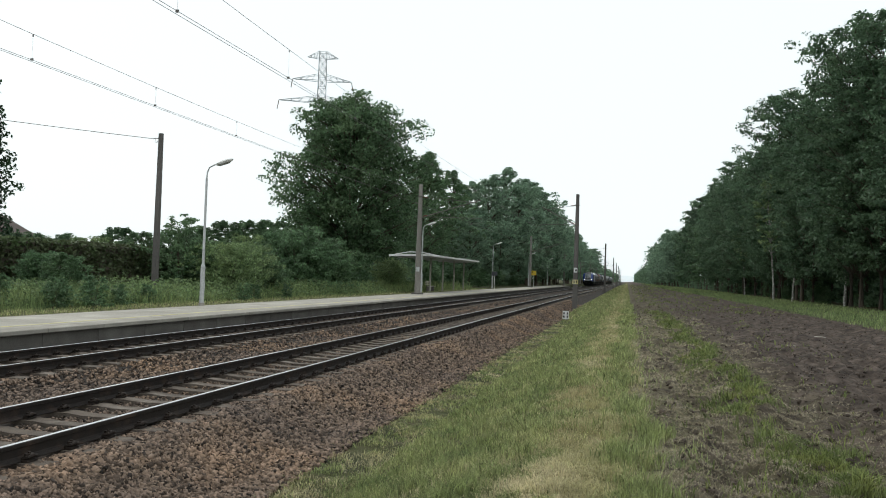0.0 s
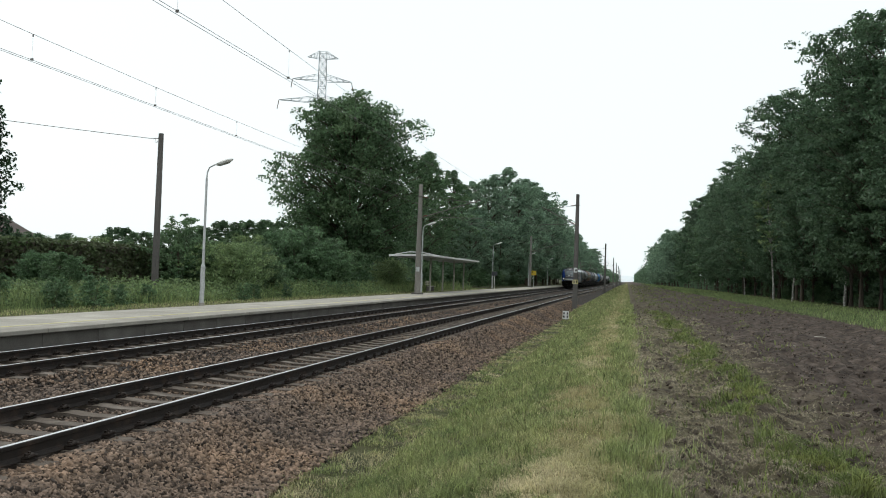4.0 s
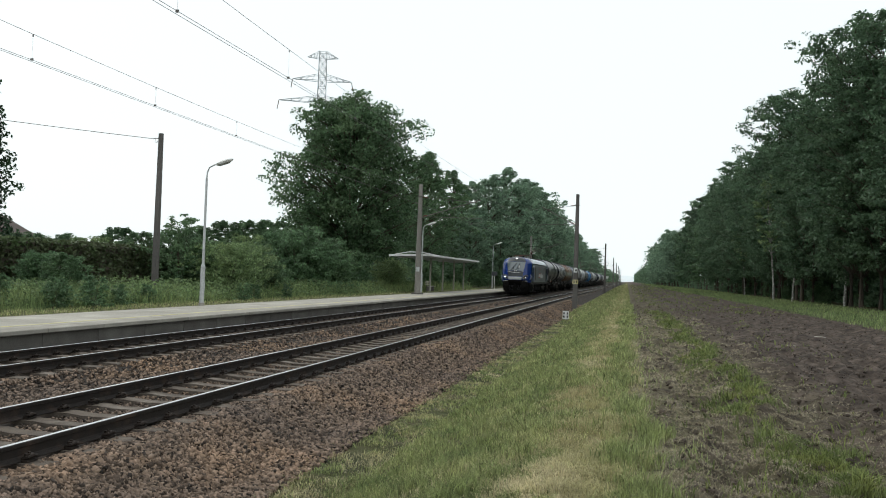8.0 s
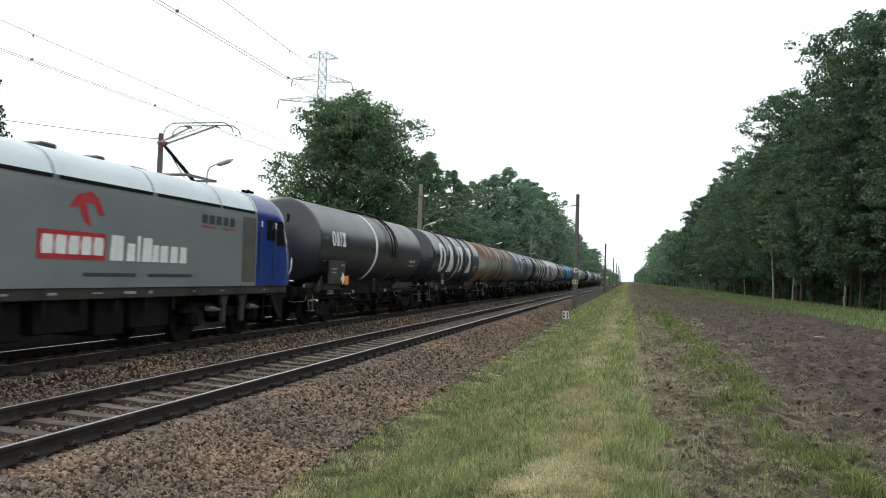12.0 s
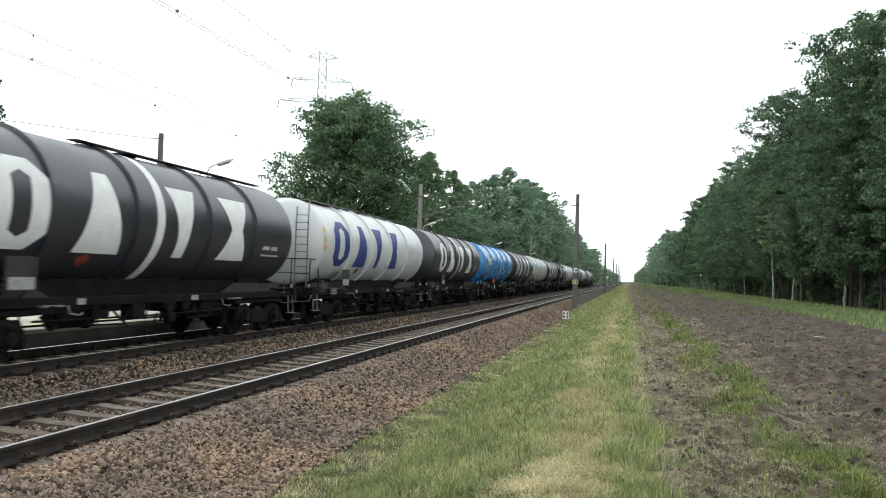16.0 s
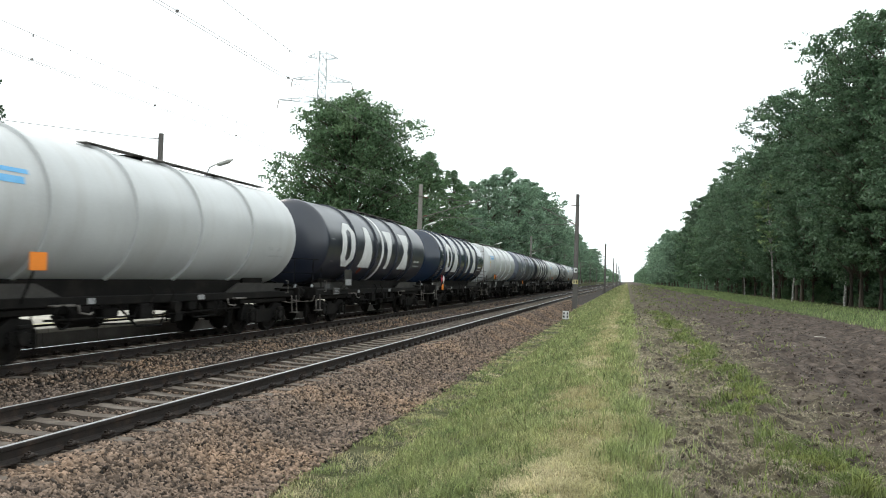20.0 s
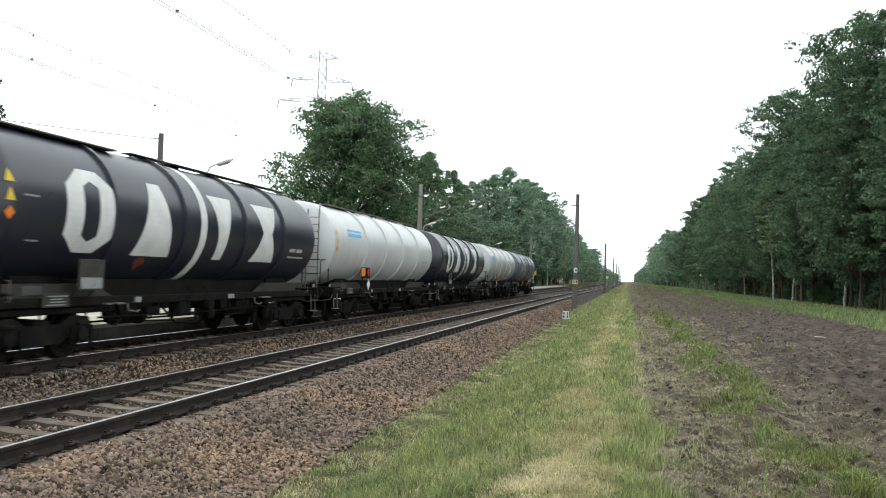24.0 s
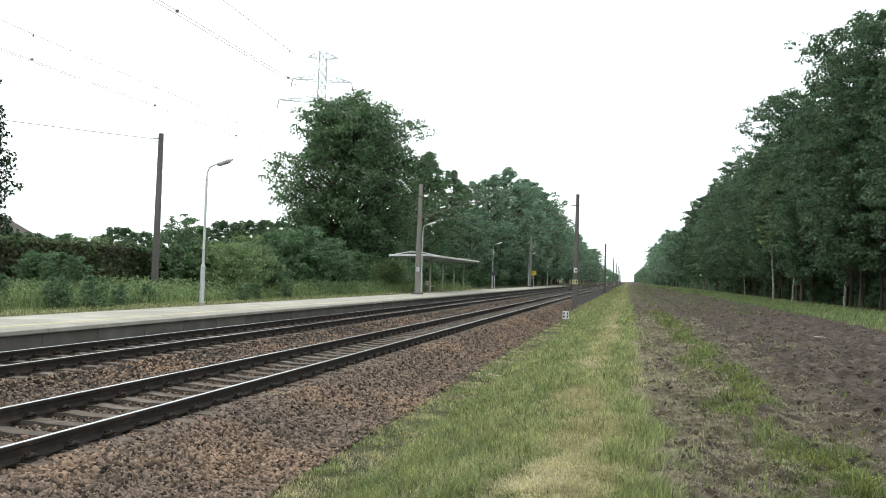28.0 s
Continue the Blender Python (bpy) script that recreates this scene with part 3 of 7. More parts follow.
catenary(TRACK_NEAR - 0.1, NEAR_MASTS, "overhead_line")
catenary(TRACK_FAR, FAR_MASTS, "overhead_line")

# timber telephone pole behind the platform, with its wire
tel = empty("utility_pole", pose(-21.9, 35.2, 0.2), "grey-brown weathered square utility pole in the bushes", "utility pole")
tel_post = Geo().sheet([[(w * a, w * b, z) for a, b in ((1, -1), (1, 1), (-1, 1), (-1, -1), (1, -1))] for z, w in ((0, 0.125), (7.85, 0.085))])
tel_post.add([(0.085, -0.085, 7.85), (0.085, 0.085, 7.85), (-0.085, 0.085, 7.85), (-0.085, -0.085, 7.85)], [(0, 1, 2, 3)])
part("post", tel_post, M["pole_dark"], tel)
part("hook", Geo().tube([(-0.1, 0, 7.62), (-0.35, 0, 7.62), (-0.4, 0, 7.58)], 0.02, 6).tube([(-0.28, 0, 7.6), (-0.3, 0, 7.45), (-0.22, 0, 7.4), (-0.16, 0, 7.5)], 0.01, 5), M["bracket"], tel)
part("cable", Geo().tube([(-0.4 - 30 * u, -16 * u, 7.6 + 3.1 * u - 1.5 * u * (1 - u)) for u in [k / 16 for k in range(17)]], 0.014, 4), M["wire"], tel, "sagging dark cable")


# ---- trees and shrubs ----
def leaf_cloud(centres, radii, per, size, seed, droop=0.0, squash=0.75):
    """Small folded leaf clumps scattered through many puffs; arrays of vertices and quads."""
    r = np.random.default_rng(seed)
    c = np.repeat(centres, per, axis=0)
    rad = np.repeat(radii, per)
    d = r.normal(size=(len(c), 3))
    d /= np.linalg.norm(d, axis=1, keepdims=True)
    d *= (r.uniform(0.25, 1.0, len(c)) ** 0.6)[:, None]
    p = c + d * rad[:, None] * np.array([1, 1, squash])
    n = len(p)
    a = r.normal(size=(n, 3))
    a[:, 2] = a[:, 2] * 0.55 - droop
    a /= np.linalg.norm(a, axis=1, keepdims=True)
    b = np.cross(a, r.normal(size=(n, 3)))
    b /= np.linalg.norm(b, axis=1, keepdims=True)
    nn = np.cross(a, b)
    s = size * r.uniform(0.6, 1.35, n)[:, None]
    v = np.stack([p - a * s * 0.5, p + b * s * 0.36 + nn * s * 0.1, p + a * s * 0.6, p - b * s * 0.36 + nn * s * 0.1], 1)
    return v.reshape(-1, 3), np.arange(n * 4).reshape(-1, 4)


def leaf_tufts(centres, radii, total, size, seed, squash=0.5, spread=0.8, droop=0.0):
    """Leaves over the upper shells of many flattened tufts, most of them facing the sky; arrays of vertices and quads."""
    r = np.random.default_rng(seed)
    share = radii ** 2 / np.sum(radii ** 2)
    k = r.choice(len(radii), total, p=share)
    d = r.normal(size=(total, 3))
    d[:, 2] = d[:, 2] + 0.35
    d /= np.linalg.norm(d, axis=1, keepdims=True)
    p = centres[k] + d * (radii[k] * r.uniform(0.12, 1.0, total) ** 0.42)[:, None] * np.array([1, 1, squash])
    nn = 0.45 * d + np.array([0, 0, 0.55]) + spread * r.normal(size=(total, 3)) * 0.6
    nn /= np.linalg.norm(nn, axis=1, keepdims=True)
    a = np.cross(nn, r.normal(size=(total, 3)))
    a /= np.linalg.norm(a, axis=1, keepdims=True)
    b = np.cross(nn, a)
    a[:, 2] -= droop
    s = size * r.uniform(0.55, 1.4, total)[:, None]
    v = np.stack([p - a * s * 0.5, p + b * s * 0.34 + nn * s * 0.12, p + a * s * 0.58, p - b * s * 0.34 + nn * s * 0.12], 1)
    return v.reshape(-1, 3), np.arange(total * 4).reshape(-1, 4)


PROFILES = {"column": lambda u: 0.75 + 0.35 * math.sin(math.pi * min(1, u * 1.2)) if u < 0.72 else 1.02 * math.sqrt(max(0.03, 1 - ((u - 0.72) / 0.3) ** 2)),
            "oval": lambda u: max(0.12, math.sin(math.pi * min(0.98, 0.14 + 0.84 * u)) ** 0.7),
            "round": lambda u: math.sqrt(max(0.05, 1 - (2 * u - 0.92) ** 2 * 0.86)),
            "oak": lambda u: 0.62 + 1.05 * u if u < 0.3 else 0.94 if u < 0.5 else 0.94 * math.sqrt(max(0.04, 1 - ((u - 0.5) / 0.52) ** 2)),
            "dome": lambda u: math.sqrt(max(0.06, 1 - (u / 1.02) ** 2.2)),
            "vase": lambda u: 0.45 + 0.6 * math.sin(math.pi * min(1, 0.15 + 0.8 * u))}


def limb_tree(height, crown_base, crown_r, limbs, seed, lean=0.0, shape="oval", trunk_r=0.2, tuft=0.2, stems=1, reach=(0.62, 1.14)):
    """Trunk or stems with forking limbs as a Geo, and the tufts of leaves that the twigs carry."""
    r = random.Random(seed)
    g = Geo()
    cen, rad = [], []
    trunks = []
    for j in range(stems):
        t = 2 * math.pi * j / stems + r.uniform(-0.4, 0.4)
        out = 0.0 if stems == 1 else crown_r * r.uniform(0.25, 0.6)
        top = height * (0.93 if stems == 1 else r.uniform(0.7, 0.95))
        tp = [Vector(((lean + out * math.cos(t)) * (k / 8) ** 1.4 + r.uniform(-1, 1) * 0.012 * height * (k / 8),
                      out * math.sin(t) * (k / 8) ** 1.4 + r.uniform(-1, 1) * 0.012 * height * (k / 8), top * k / 8)) for k in range(9)]
        g.tube(tp, [trunk_r * (1.25 if k == 0 else 1.0 - 0.11 * k) for k in range(9)], 8 if stems == 1 else 5)
        trunks.append(tp)
    for k in range(limbs):
        u = ((k + 0.5) / limbs) ** 0.9
        z = crown_base + (height - crown_base) * u
        w = crown_r * PROFILES[shape](u) * r.uniform(*reach)
        t = k * 2.39996 + r.uniform(-0.45, 0.45)
        tp = trunks[k % stems]
        top = tp[8].z
        base = tp[max(1, min(8, int(8 * max(0.08, z - 0.5 * w) / top)))]
        axis = tp[max(0, min(8, int(8 * z / top)))]
        end = Vector((axis.x * 0.6 + w * math.cos(t), axis.y * 0.6 + w * math.sin(t), z + r.uniform(-0.03, 0.03) * height))
        mid = base.lerp(end, 0.5) + Vector((0, 0, 0.13 * w))
        g.tube([base, mid, end], [trunk_r * 0.3, trunk_r * 0.18, trunk_r * 0.05], 4)
        for f in (0.4, 0.62, 0.82, 1.0):
            p = base.lerp(mid, f * 2) if f < 0.5 else mid.lerp(end, f * 2 - 1)
            for _ in range(2 if f > 0.5 else 1):
                q = p + Vector((r.gauss(0, 1), r.gauss(0, 1), r.gauss(0, 0.6))) * (0.16 * w)
                cen.append(tuple(q))
                rad.append(crown_r * tuft * r.uniform(0.6, 1.25) * (1.1 - 0.35 * f))
    return g, np.array(cen), np.array(rad)


def tree_kind(name, label, category, group, height, crown_base, crown_r, limbs, leaves, leaf, mat, bark, seed, shape="oval", trunk_r=0.2, droop=0.0, lean=0.0, tuft=0.2, stems=1, squash=0.5, spread=0.8, reach=(0.62, 1.14)):
    g, cen, rad = limb_tree(height, crown_base, crown_r, limbs, seed, lean, shape, trunk_r, tuft, stems, reach)
    v, q = leaf_tufts(cen, rad, leaves, leaf, seed + 100, squash, spread, droop)
    ob = empty(name, pose(0, -300, 0), label, category, group)
    part("trunk" if stems == 1 else "stem", g, M[bark], ob, smooth=True)
    part("crown", raw_mesh("crown", v, q, M[mat]), None, ob)
    return ob


planted = set()


def plant(kind, x, y, size=1.0, turn=0.0, dz=0.0):
    z = float(ground_z(np.array([x]), np.array([y]))[0]) - 0.05 + dz
    m = pose(x, y, z, 0, 0, turn)
    if kind.name in planted:
        ob = copy_thing(kind, m)
    else:
        planted.add(kind.name)
        ob = kind
    ob.matrix_basis = m @ Matrix.Diagonal((size, size, size, 1))
    return ob


tr = random.Random(5)
wood_kinds = [
    tree_kind("tree", "tall leafy deciduous tree at the edge of the wood", "tree", "trees of the wood", 22.5, 3.4, 4.3, 76, 22000, 0.25, "leaf_oak", "bark", 21, "column", 0.17),
    tree_kind("tree", "tall leafy deciduous tree at the edge of the wood", "tree", "trees of the wood", 20.5, 2.4, 4.6, 70, 20000, 0.25, "leaf_oak", "bark", 22, "oval", 0.16),
    tree_kind("tree", "tall slim deciduous tree at the edge of the wood", "tree", "trees of the wood", 24.0, 4.6, 3.8, 74, 20000, 0.25, "leaf_oak", "bark", 23, "column", 0.18),
]
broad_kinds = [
    tree_kind("tree", "broad leafy tree in the row behind the platform", "tree", "trees behind the platform", 17.0, 1.5, 5.0, 60, 13000, 0.32, "leaf_hazed", "bark", 26, "round", 0.25, tuft=0.17, reach=(0.45, 1.25), spread=1.2),
    tree_kind("tree", "broad leafy tree in the row behind the platform", "tree", "trees behind the platform", 18.0, 2.0, 4.6, 56, 12000, 0.32, "leaf_hazed", "bark", 27, "oval", 0.25, tuft=0.17, reach=(0.4, 1.32), spread=1.2),
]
near_kind = tree_kind("tree", "ragged airy deciduous tree beside the oak", "tree", "trees behind the platform", 18.0, 3.0, 4.6, 64, 17000, 0.25, "leaf", "bark", 28, "oval", 0.22, tuft=0.15, reach=(0.4, 1.3), spread=1.4)
low_kinds = [
    tree_kind("tree", "tall tree standing deep in the wood", "tree", "trees of the wood", 22.5, 3.0, 4.4, 40, 5200, 0.55, "leaf_oak", "bark", 31, "column", 0.2, tuft=0.24),
    tree_kind("tree", "tall tree standing deep in the wood", "tree", "trees of the wood", 20.5, 2.5, 4.6, 40, 5200, 0.55, "leaf", "bark", 32, "oval", 0.2, tuft=0.24),
]
far_kinds = [
    tree_kind("tree", "tall tree of the far row, haze put into its leaf colour", "tree", "trees of the far rows", 22.0, 2.0, 4.6, 38, 4600, 0.6, "leaf_hazed", "bark", 36, "column", 0.2, tuft=0.25),
    tree_kind("tree", "tall tree of the far row, haze put into its leaf colour", "tree", "trees of the far rows", 20.0, 2.0, 4.8, 38, 4600, 0.6, "leaf_hazed", "bark", 37, "oval", 0.2, tuft=0.25),
]
pine_kind = tree_kind("pine_tree", "tall dark pine with a bare lower trunk", "pine tree", "pines of the wood", 23.0, 10.0, 3.2, 36, 4200, 0.4, "needle", "bark", 33, "oval", 0.17, tuft=0.26, squash=0.4)
birch_kind = tree_kind("birch_tree", "slender white-barked birch at the edge of the wood", "birch tree", "birches of the wood", 15.0, 6.0, 2.0, 30, 3600, 0.22, "leaf_fresh", "birch", 34, "oval", 0.13, 0.4, -1.2)
shrub_kinds = [
    tree_kind("shrub", "dense green shrub in tall grass", "shrub", "shrubs along the line", 3.4, 0.2, 1.8, 70, 14000, 0.115, "leaf", "bark", 41, "dome", 0.03, stems=6, tuft=0.17, reach=(0.55, 1.2)),
    tree_kind("shrub", "airy upright shrub with thin twigs in tall grass", "shrub", "shrubs along the line", 4.0, 0.3, 1.25, 44, 5600, 0.105, "leaf", "bark", 42, "vase", 0.025, stems=7, tuft=0.19, spread=1.2, reach=(0.4, 1.35)),
    tree_kind("shrub", "dark green rounded shrub with drooping twigs", "shrub", "shrubs along the line", 3.2, 0.1, 2.1, 76, 16000, 0.12, "leaf", "bark", 43, "dome", 0.03, stems=6, tuft=0.15, droop=0.35),
    tree_kind("shrub", "loose yellow-green willowy shrub", "shrub", "shrubs along the line", 3.0, 0.15, 1.7, 62, 11000, 0.11, "leaf_fresh", "bark", 45, "vase", 0.025, stems=7, tuft=0.2, droop=0.3, spread=1.1, reach=(0.5, 1.3)),
]
shrub_kinds.append(tree_kind("small_tree", "small bushy tree behind the hedge", "small tree", "small trees behind the platform", 5.6, 0.4, 2.4, 80, 16000, 0.15, "leaf", "bark", 46, "oval", 0.06, stems=3, tuft=0.14, reach=(0.55, 1.25)))
sapling_kind = tree_kind("sapling", "small green self-sown sapling in the grass", "sapling", "saplings behind the platform", 1.3, 0.1, 0.6, 24, 2200, 0.085, "leaf", "bark", 44, "dome", 0.012, stems=4, tuft=0.25)

# the wood beyond the firebreak
for i in range(36):
    y = 50 + i * 3.7 + tr.uniform(-1.2, 1.2)
    plant(wood_kinds[(i * 7 + i // 3) % 3], 18.0 + tr.uniform(-0.8, 2.0) + max(0, 80 - y) * 0.13, y, tr.uniform(0.84, 1.08), tr.uniform(0, 360))
for i in range(34):
    y = 56 + i * 4.2 + tr.uniform(-2, 2)
    plant((low_kinds + [pine_kind])[i % 3], 24.0 + tr.uniform(-1.5, 3), y, tr.uniform(0.9, 1.1), tr.uniform(0, 360))
for i in range(48):
    y = 186 + i * 6.2 + tr.uniform(-2, 2)
    kinds = low_kinds + [pine_kind] if i < 16 else far_kinds
    plant(kinds[tr.randrange(len(kinds))], 17.8 - 2.2 * min(1, i / 20) + tr.uniform(-1.0, 3.0), y, tr.uniform(0.82, 1.04), tr.uniform(0, 360))
for x, y, s, t in ((16.2, 99.0, 0.95, 10), (16.9, 92.0, 0.8, -160), (17.3, 131.0, 0.8, 30), (18.6, 78.0, 0.9, 150)):
    plant(birch_kind, x, y, s, t)
for i in range(9):
    plant(shrub_kinds[i % 3], 18.4 + tr.uniform(-0.4, 1.6), 60 + i * 14.0 + tr.uniform(-3, 3), tr.uniform(0.3, 0.6), tr.uniform(0, 360))

# trees behind the platform
oak = tree_kind("oak_tree", "huge dark green oak with a broad gappy crown", "oak tree", "", 17.6, 3.0, 7.5, 180, 80000, 0.24, "leaf", "bark", 51, "oak", 0.42, tuft=0.155, reach=(0.74, 1.03), spread=1.7, squash=0.62)
oak.matrix_basis = pose(-25.6, 74.0, 0.2, 0, 0, 165)
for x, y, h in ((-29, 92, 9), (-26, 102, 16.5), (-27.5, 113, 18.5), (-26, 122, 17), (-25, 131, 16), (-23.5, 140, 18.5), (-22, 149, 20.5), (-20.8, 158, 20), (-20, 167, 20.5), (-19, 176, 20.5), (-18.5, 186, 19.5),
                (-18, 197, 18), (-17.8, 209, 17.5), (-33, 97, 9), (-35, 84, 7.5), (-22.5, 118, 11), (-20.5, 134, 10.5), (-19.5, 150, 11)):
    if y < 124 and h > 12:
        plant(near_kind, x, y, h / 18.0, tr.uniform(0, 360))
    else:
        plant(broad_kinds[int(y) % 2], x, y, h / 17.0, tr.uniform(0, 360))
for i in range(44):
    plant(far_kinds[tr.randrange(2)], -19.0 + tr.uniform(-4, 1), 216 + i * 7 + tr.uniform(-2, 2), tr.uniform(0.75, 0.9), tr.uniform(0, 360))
for i in range(11):
    plant(low_kinds[i % 2], -36 + tr.uniform(-4, 3), 128 + i * 8, tr.uniform(0.55, 0.75), tr.uniform(0, 360))

# shrubs between platform, hedge and oak: place, kind and height
NATIVE = (3.4, 4.0, 3.2, 3.0, 5.6)
for x, y, k, h in ((-21.6, 28.4, 0, 1.9), (-23.6, 29.5, 2, 1.9), (-25.0, 31.5, 1, 2.0), (-28.8, 34, 2, 1.9), (-40.1, 52, 0, 3.6), (-43.5, 55, 3, 3.2), (-35.6, 50, 3, 3.3), (-38.1, 56, 4, 4.4), (-34.8, 54, 4, 4.0), (-37, 60, 1, 4.4),
                   (-47, 56, 2, 3.8), (-31.5, 55, 4, 4.0), (-23.4, 40, 1, 4.3), (-24.6, 41.5, 1, 3.7), (-22.9, 42, 2, 3.1), (-24.4, 43.5, 0, 2.9), (-20.6, 40, 3, 2.8), (-21.3, 43, 3, 2.9), (-22.6, 45, 3, 3.0), (-20.4, 45, 0, 2.1),
                   (-32.4, 62, 4, 5.4), (-31.1, 64, 4, 5.6), (-33.6, 60, 4, 4.8), (-30.6, 67, 4, 5.9), (-28, 63, 4, 5.0), (-26.8, 57, 3, 4.0), (-21.6, 52, 2, 4.3), (-23.6, 54.5, 2, 4.2), (-21.1, 55.5, 2, 3.7), (-25, 58, 0, 4.4),
                   (-22.8, 66, 2, 3.2), (-23.6, 63, 0, 3.5), (-27.5, 69, 4, 5.2), (-23.4, 81, 3, 2.9), (-25, 84, 3, 3.2), (-30, 80, 0, 4.5), (-22.5, 92, 2, 3.0), (-21, 102, 0, 3.0), (-20.5, 115, 2, 2.6), (-20, 128, 0, 2.6), (-19.6, 142, 2, 2.5)):
    plant(shrub_kinds[k], x, y, h / NATIVE[k], tr.uniform(0, 360))
for x, y, s in ((-18.5, 24.0, 0.8), (-18.2, 23.4, 0.66), (-17.85, 25.0, 0.85), (-18.2, 27.0, 0.62), (-18.6, 29.4, 0.6), (-17.65, 36, 0.66), (-18.1, 38, 0.6), (-19.5, 22.3, 0.9), (-17.9, 41.5, 0.6)):
    plant(sapling_kind, x, y, s, tr.uniform(0, 360))


def conifer():
    """Larch-like tree with tiers of drooping branches."""
    ob = empty("conifer", pose(-44.2, 47.5, 0.2), "dark conifer with drooping side branches", "conifer")
    r = random.Random(8)
    trunk = Geo().tube([(0, 0, 0), (0.1, 0, 9), (0, 0, 18.5)], [0.28, 0.18, 0.03], 8)
    cen, rad = [], []
    for k in range(46):
        z = 2 + 16 * k / 46
        n = 5
        reach = 4.6 * (1 - z / 19.5) ** 0.8
        for j in range(n):
            t = k * 1.3 + j * 2 * math.pi / n + r.uniform(-0.3, 0.3)
            L = reach * r.uniform(0.6, 1.1)
            end = Vector((L * math.cos(t), L * math.sin(t), z - 0.2 * L))
            if k % 2 == 0:
                trunk.tube([(0, 0, z), tuple(end * 0.5 + Vector((0, 0, z * 0.5 + 0.15))), tuple(end)], [0.05, 0.035, 0.012], 4)
            for q in (0.3, 0.5, 0.7, 0.85, 1.0):
                cen.append((L * q * math.cos(t), L * q * math.sin(t), z - 0.2 * L * q * q - 0.15))
                rad.append(0.38)
    part("trunk", trunk, M["bark"], ob, smooth=True)
    v, q = leaf_cloud(np.array(cen), np.array(rad), 16, 0.24, 9, 0.7)
    part("crown", raw_mesh("crown", v, q, M["needle"]), None, ob)


conifer()

# clipped hedge with twiggy sides
hn = 30000
hx = -26.0 + np.where(rng.uniform(0, 1, hn) < 0.5, 0.55, rng.uniform(-0.6, 0.6, hn)) + rng.uniform(-0.08, 0.08, hn)
hy = 14.0 + 33.0 * rng.uniform(0, 1, hn)
hz = np.where(hx > -25.6, 0.25 + 2.45 * rng.uniform(0, 1, hn), 2.68 + rng.uniform(-0.1, 0.06, hn))
hv, hq = leaf_cloud(np.stack([hx, hy, hz], 1), np.full(hn, 0.1), 1, 0.17, 61)
hedge = empty("hedge", pose(0, 0, 0), "long clipped dark green hedge with a flat top", "hedge")
part("foliage", raw_mesh("foliage", hv, hq, M["hedge"]), None, hedge)
part("twig_core", Geo().box((-26.0, 30.5, 1.4), (0.95, 32.6, 2.45), 0.05), M["bark"], hedge)


def thicket(name, label, boxes, count, leaf, mat, seed):
    """Joined undergrowth filling boxes (x0, x1, y0, y1, z0, z1)."""
    r = np.random.default_rng(seed)
    c = []
    for x0, x1, y0, y1, z0, z1, share in boxes:
        n = int(count * share)
        y = r.uniform(y0, y1, n)
        top = z1 * (0.82 + 0.18 * np.sin(y * 0.37 + seed) * np.sin(y * 0.11) + 0.12 * np.sin(y * 1.3))
        c.append(np.stack([r.uniform(x0, x1, n), y, z0 + (top - z0) * r.uniform(0, 1, n) ** 0.8], 1))
    c = np.concatenate(c)
    v, q = leaf_cloud(c, np.full(len(c), leaf), 1, leaf, seed)
    return tagged(new(name, raw_mesh(name, v, q, M[mat])), label, "undergrowth", kind="stuff")


thicket("undergrowth", "dark leafy undergrowth below the trees", ((20.5, 28, 50, 190, 0.1, 1.5, 0.3), (17.0, 25, 150, 480, 0.1, 4.2, 0.3), (-36, -24, 88, 200, 0.2, 3.2, 0.4)), 36000, 0.4, "leaf_oak", 71)
thicket("deep_wood", "dense dark wood behind the first trees", ((27, 44, 50, 260, 0.1, 19, 0.5), (-60, -40, 125, 280, 0.2, 9, 0.3), (-34, -24, 150, 280, 0.2, 14, 0.2)), 42000, 1.0, "leaf_oak", 72)
thicket("far_wood", "far woods on both sides of the line", ((14, 40, 470, 1900, 0, 18, 0.5), (-44, -18, 500, 1900, 0, 15, 0.5)), 60000, 1.5, "leaf_oak", 73)


# ---- the train ----
M["loco_blue"] = node_mat("blue_loco_paint", (0.008, 0.029, 0.158), (0.012, 0.038, 0.195), None, 0.8, 30, 0.22, 0, 0.0, spec=0.5, rough_vary=0.05, grain_amount=0.04)
M["loco_grey"] = node_mat("grey_loco_paint", (0.135, 0.15, 0.155), (0.165, 0.18, 0.185), None, 0.8, 30, 0.38, 0, 0.0, spec=0.45, grain_amount=0.05)
M["loco_dark"] = node_mat("dark_grey_loco_paint", (0.03, 0.032, 0.038), (0.048, 0.052, 0.057), None, 1.0, 30, 0.4, 0, 0.03, spec=0.4)
M["loco_roof"] = node_mat("pale_roof_paint", (0.52, 0.57, 0.6), (0.64, 0.69, 0.72), None, 0.9, 30, 0.4, 0, 0.0, spec=0.4, grain_amount=0.06)
M["silver"] = node_mat("silver_panel_paint", (0.5, 0.5, 0.5), (0.62, 0.62, 0.62), None, 1.5, 30, 0.35, 0.2, 0.02)
M["grille"] = node_mat("ribbed_grille", (0.06, 0.058, 0.05), (0.1, 0.096, 0.085), None, 3, 60, 0.6, 0.2, 0.1)
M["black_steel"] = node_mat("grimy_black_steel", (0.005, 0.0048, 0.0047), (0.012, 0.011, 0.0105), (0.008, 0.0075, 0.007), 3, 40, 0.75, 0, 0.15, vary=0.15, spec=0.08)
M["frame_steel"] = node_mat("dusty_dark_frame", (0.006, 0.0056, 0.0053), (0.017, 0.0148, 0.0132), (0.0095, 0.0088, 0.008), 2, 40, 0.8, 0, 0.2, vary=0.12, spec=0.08)
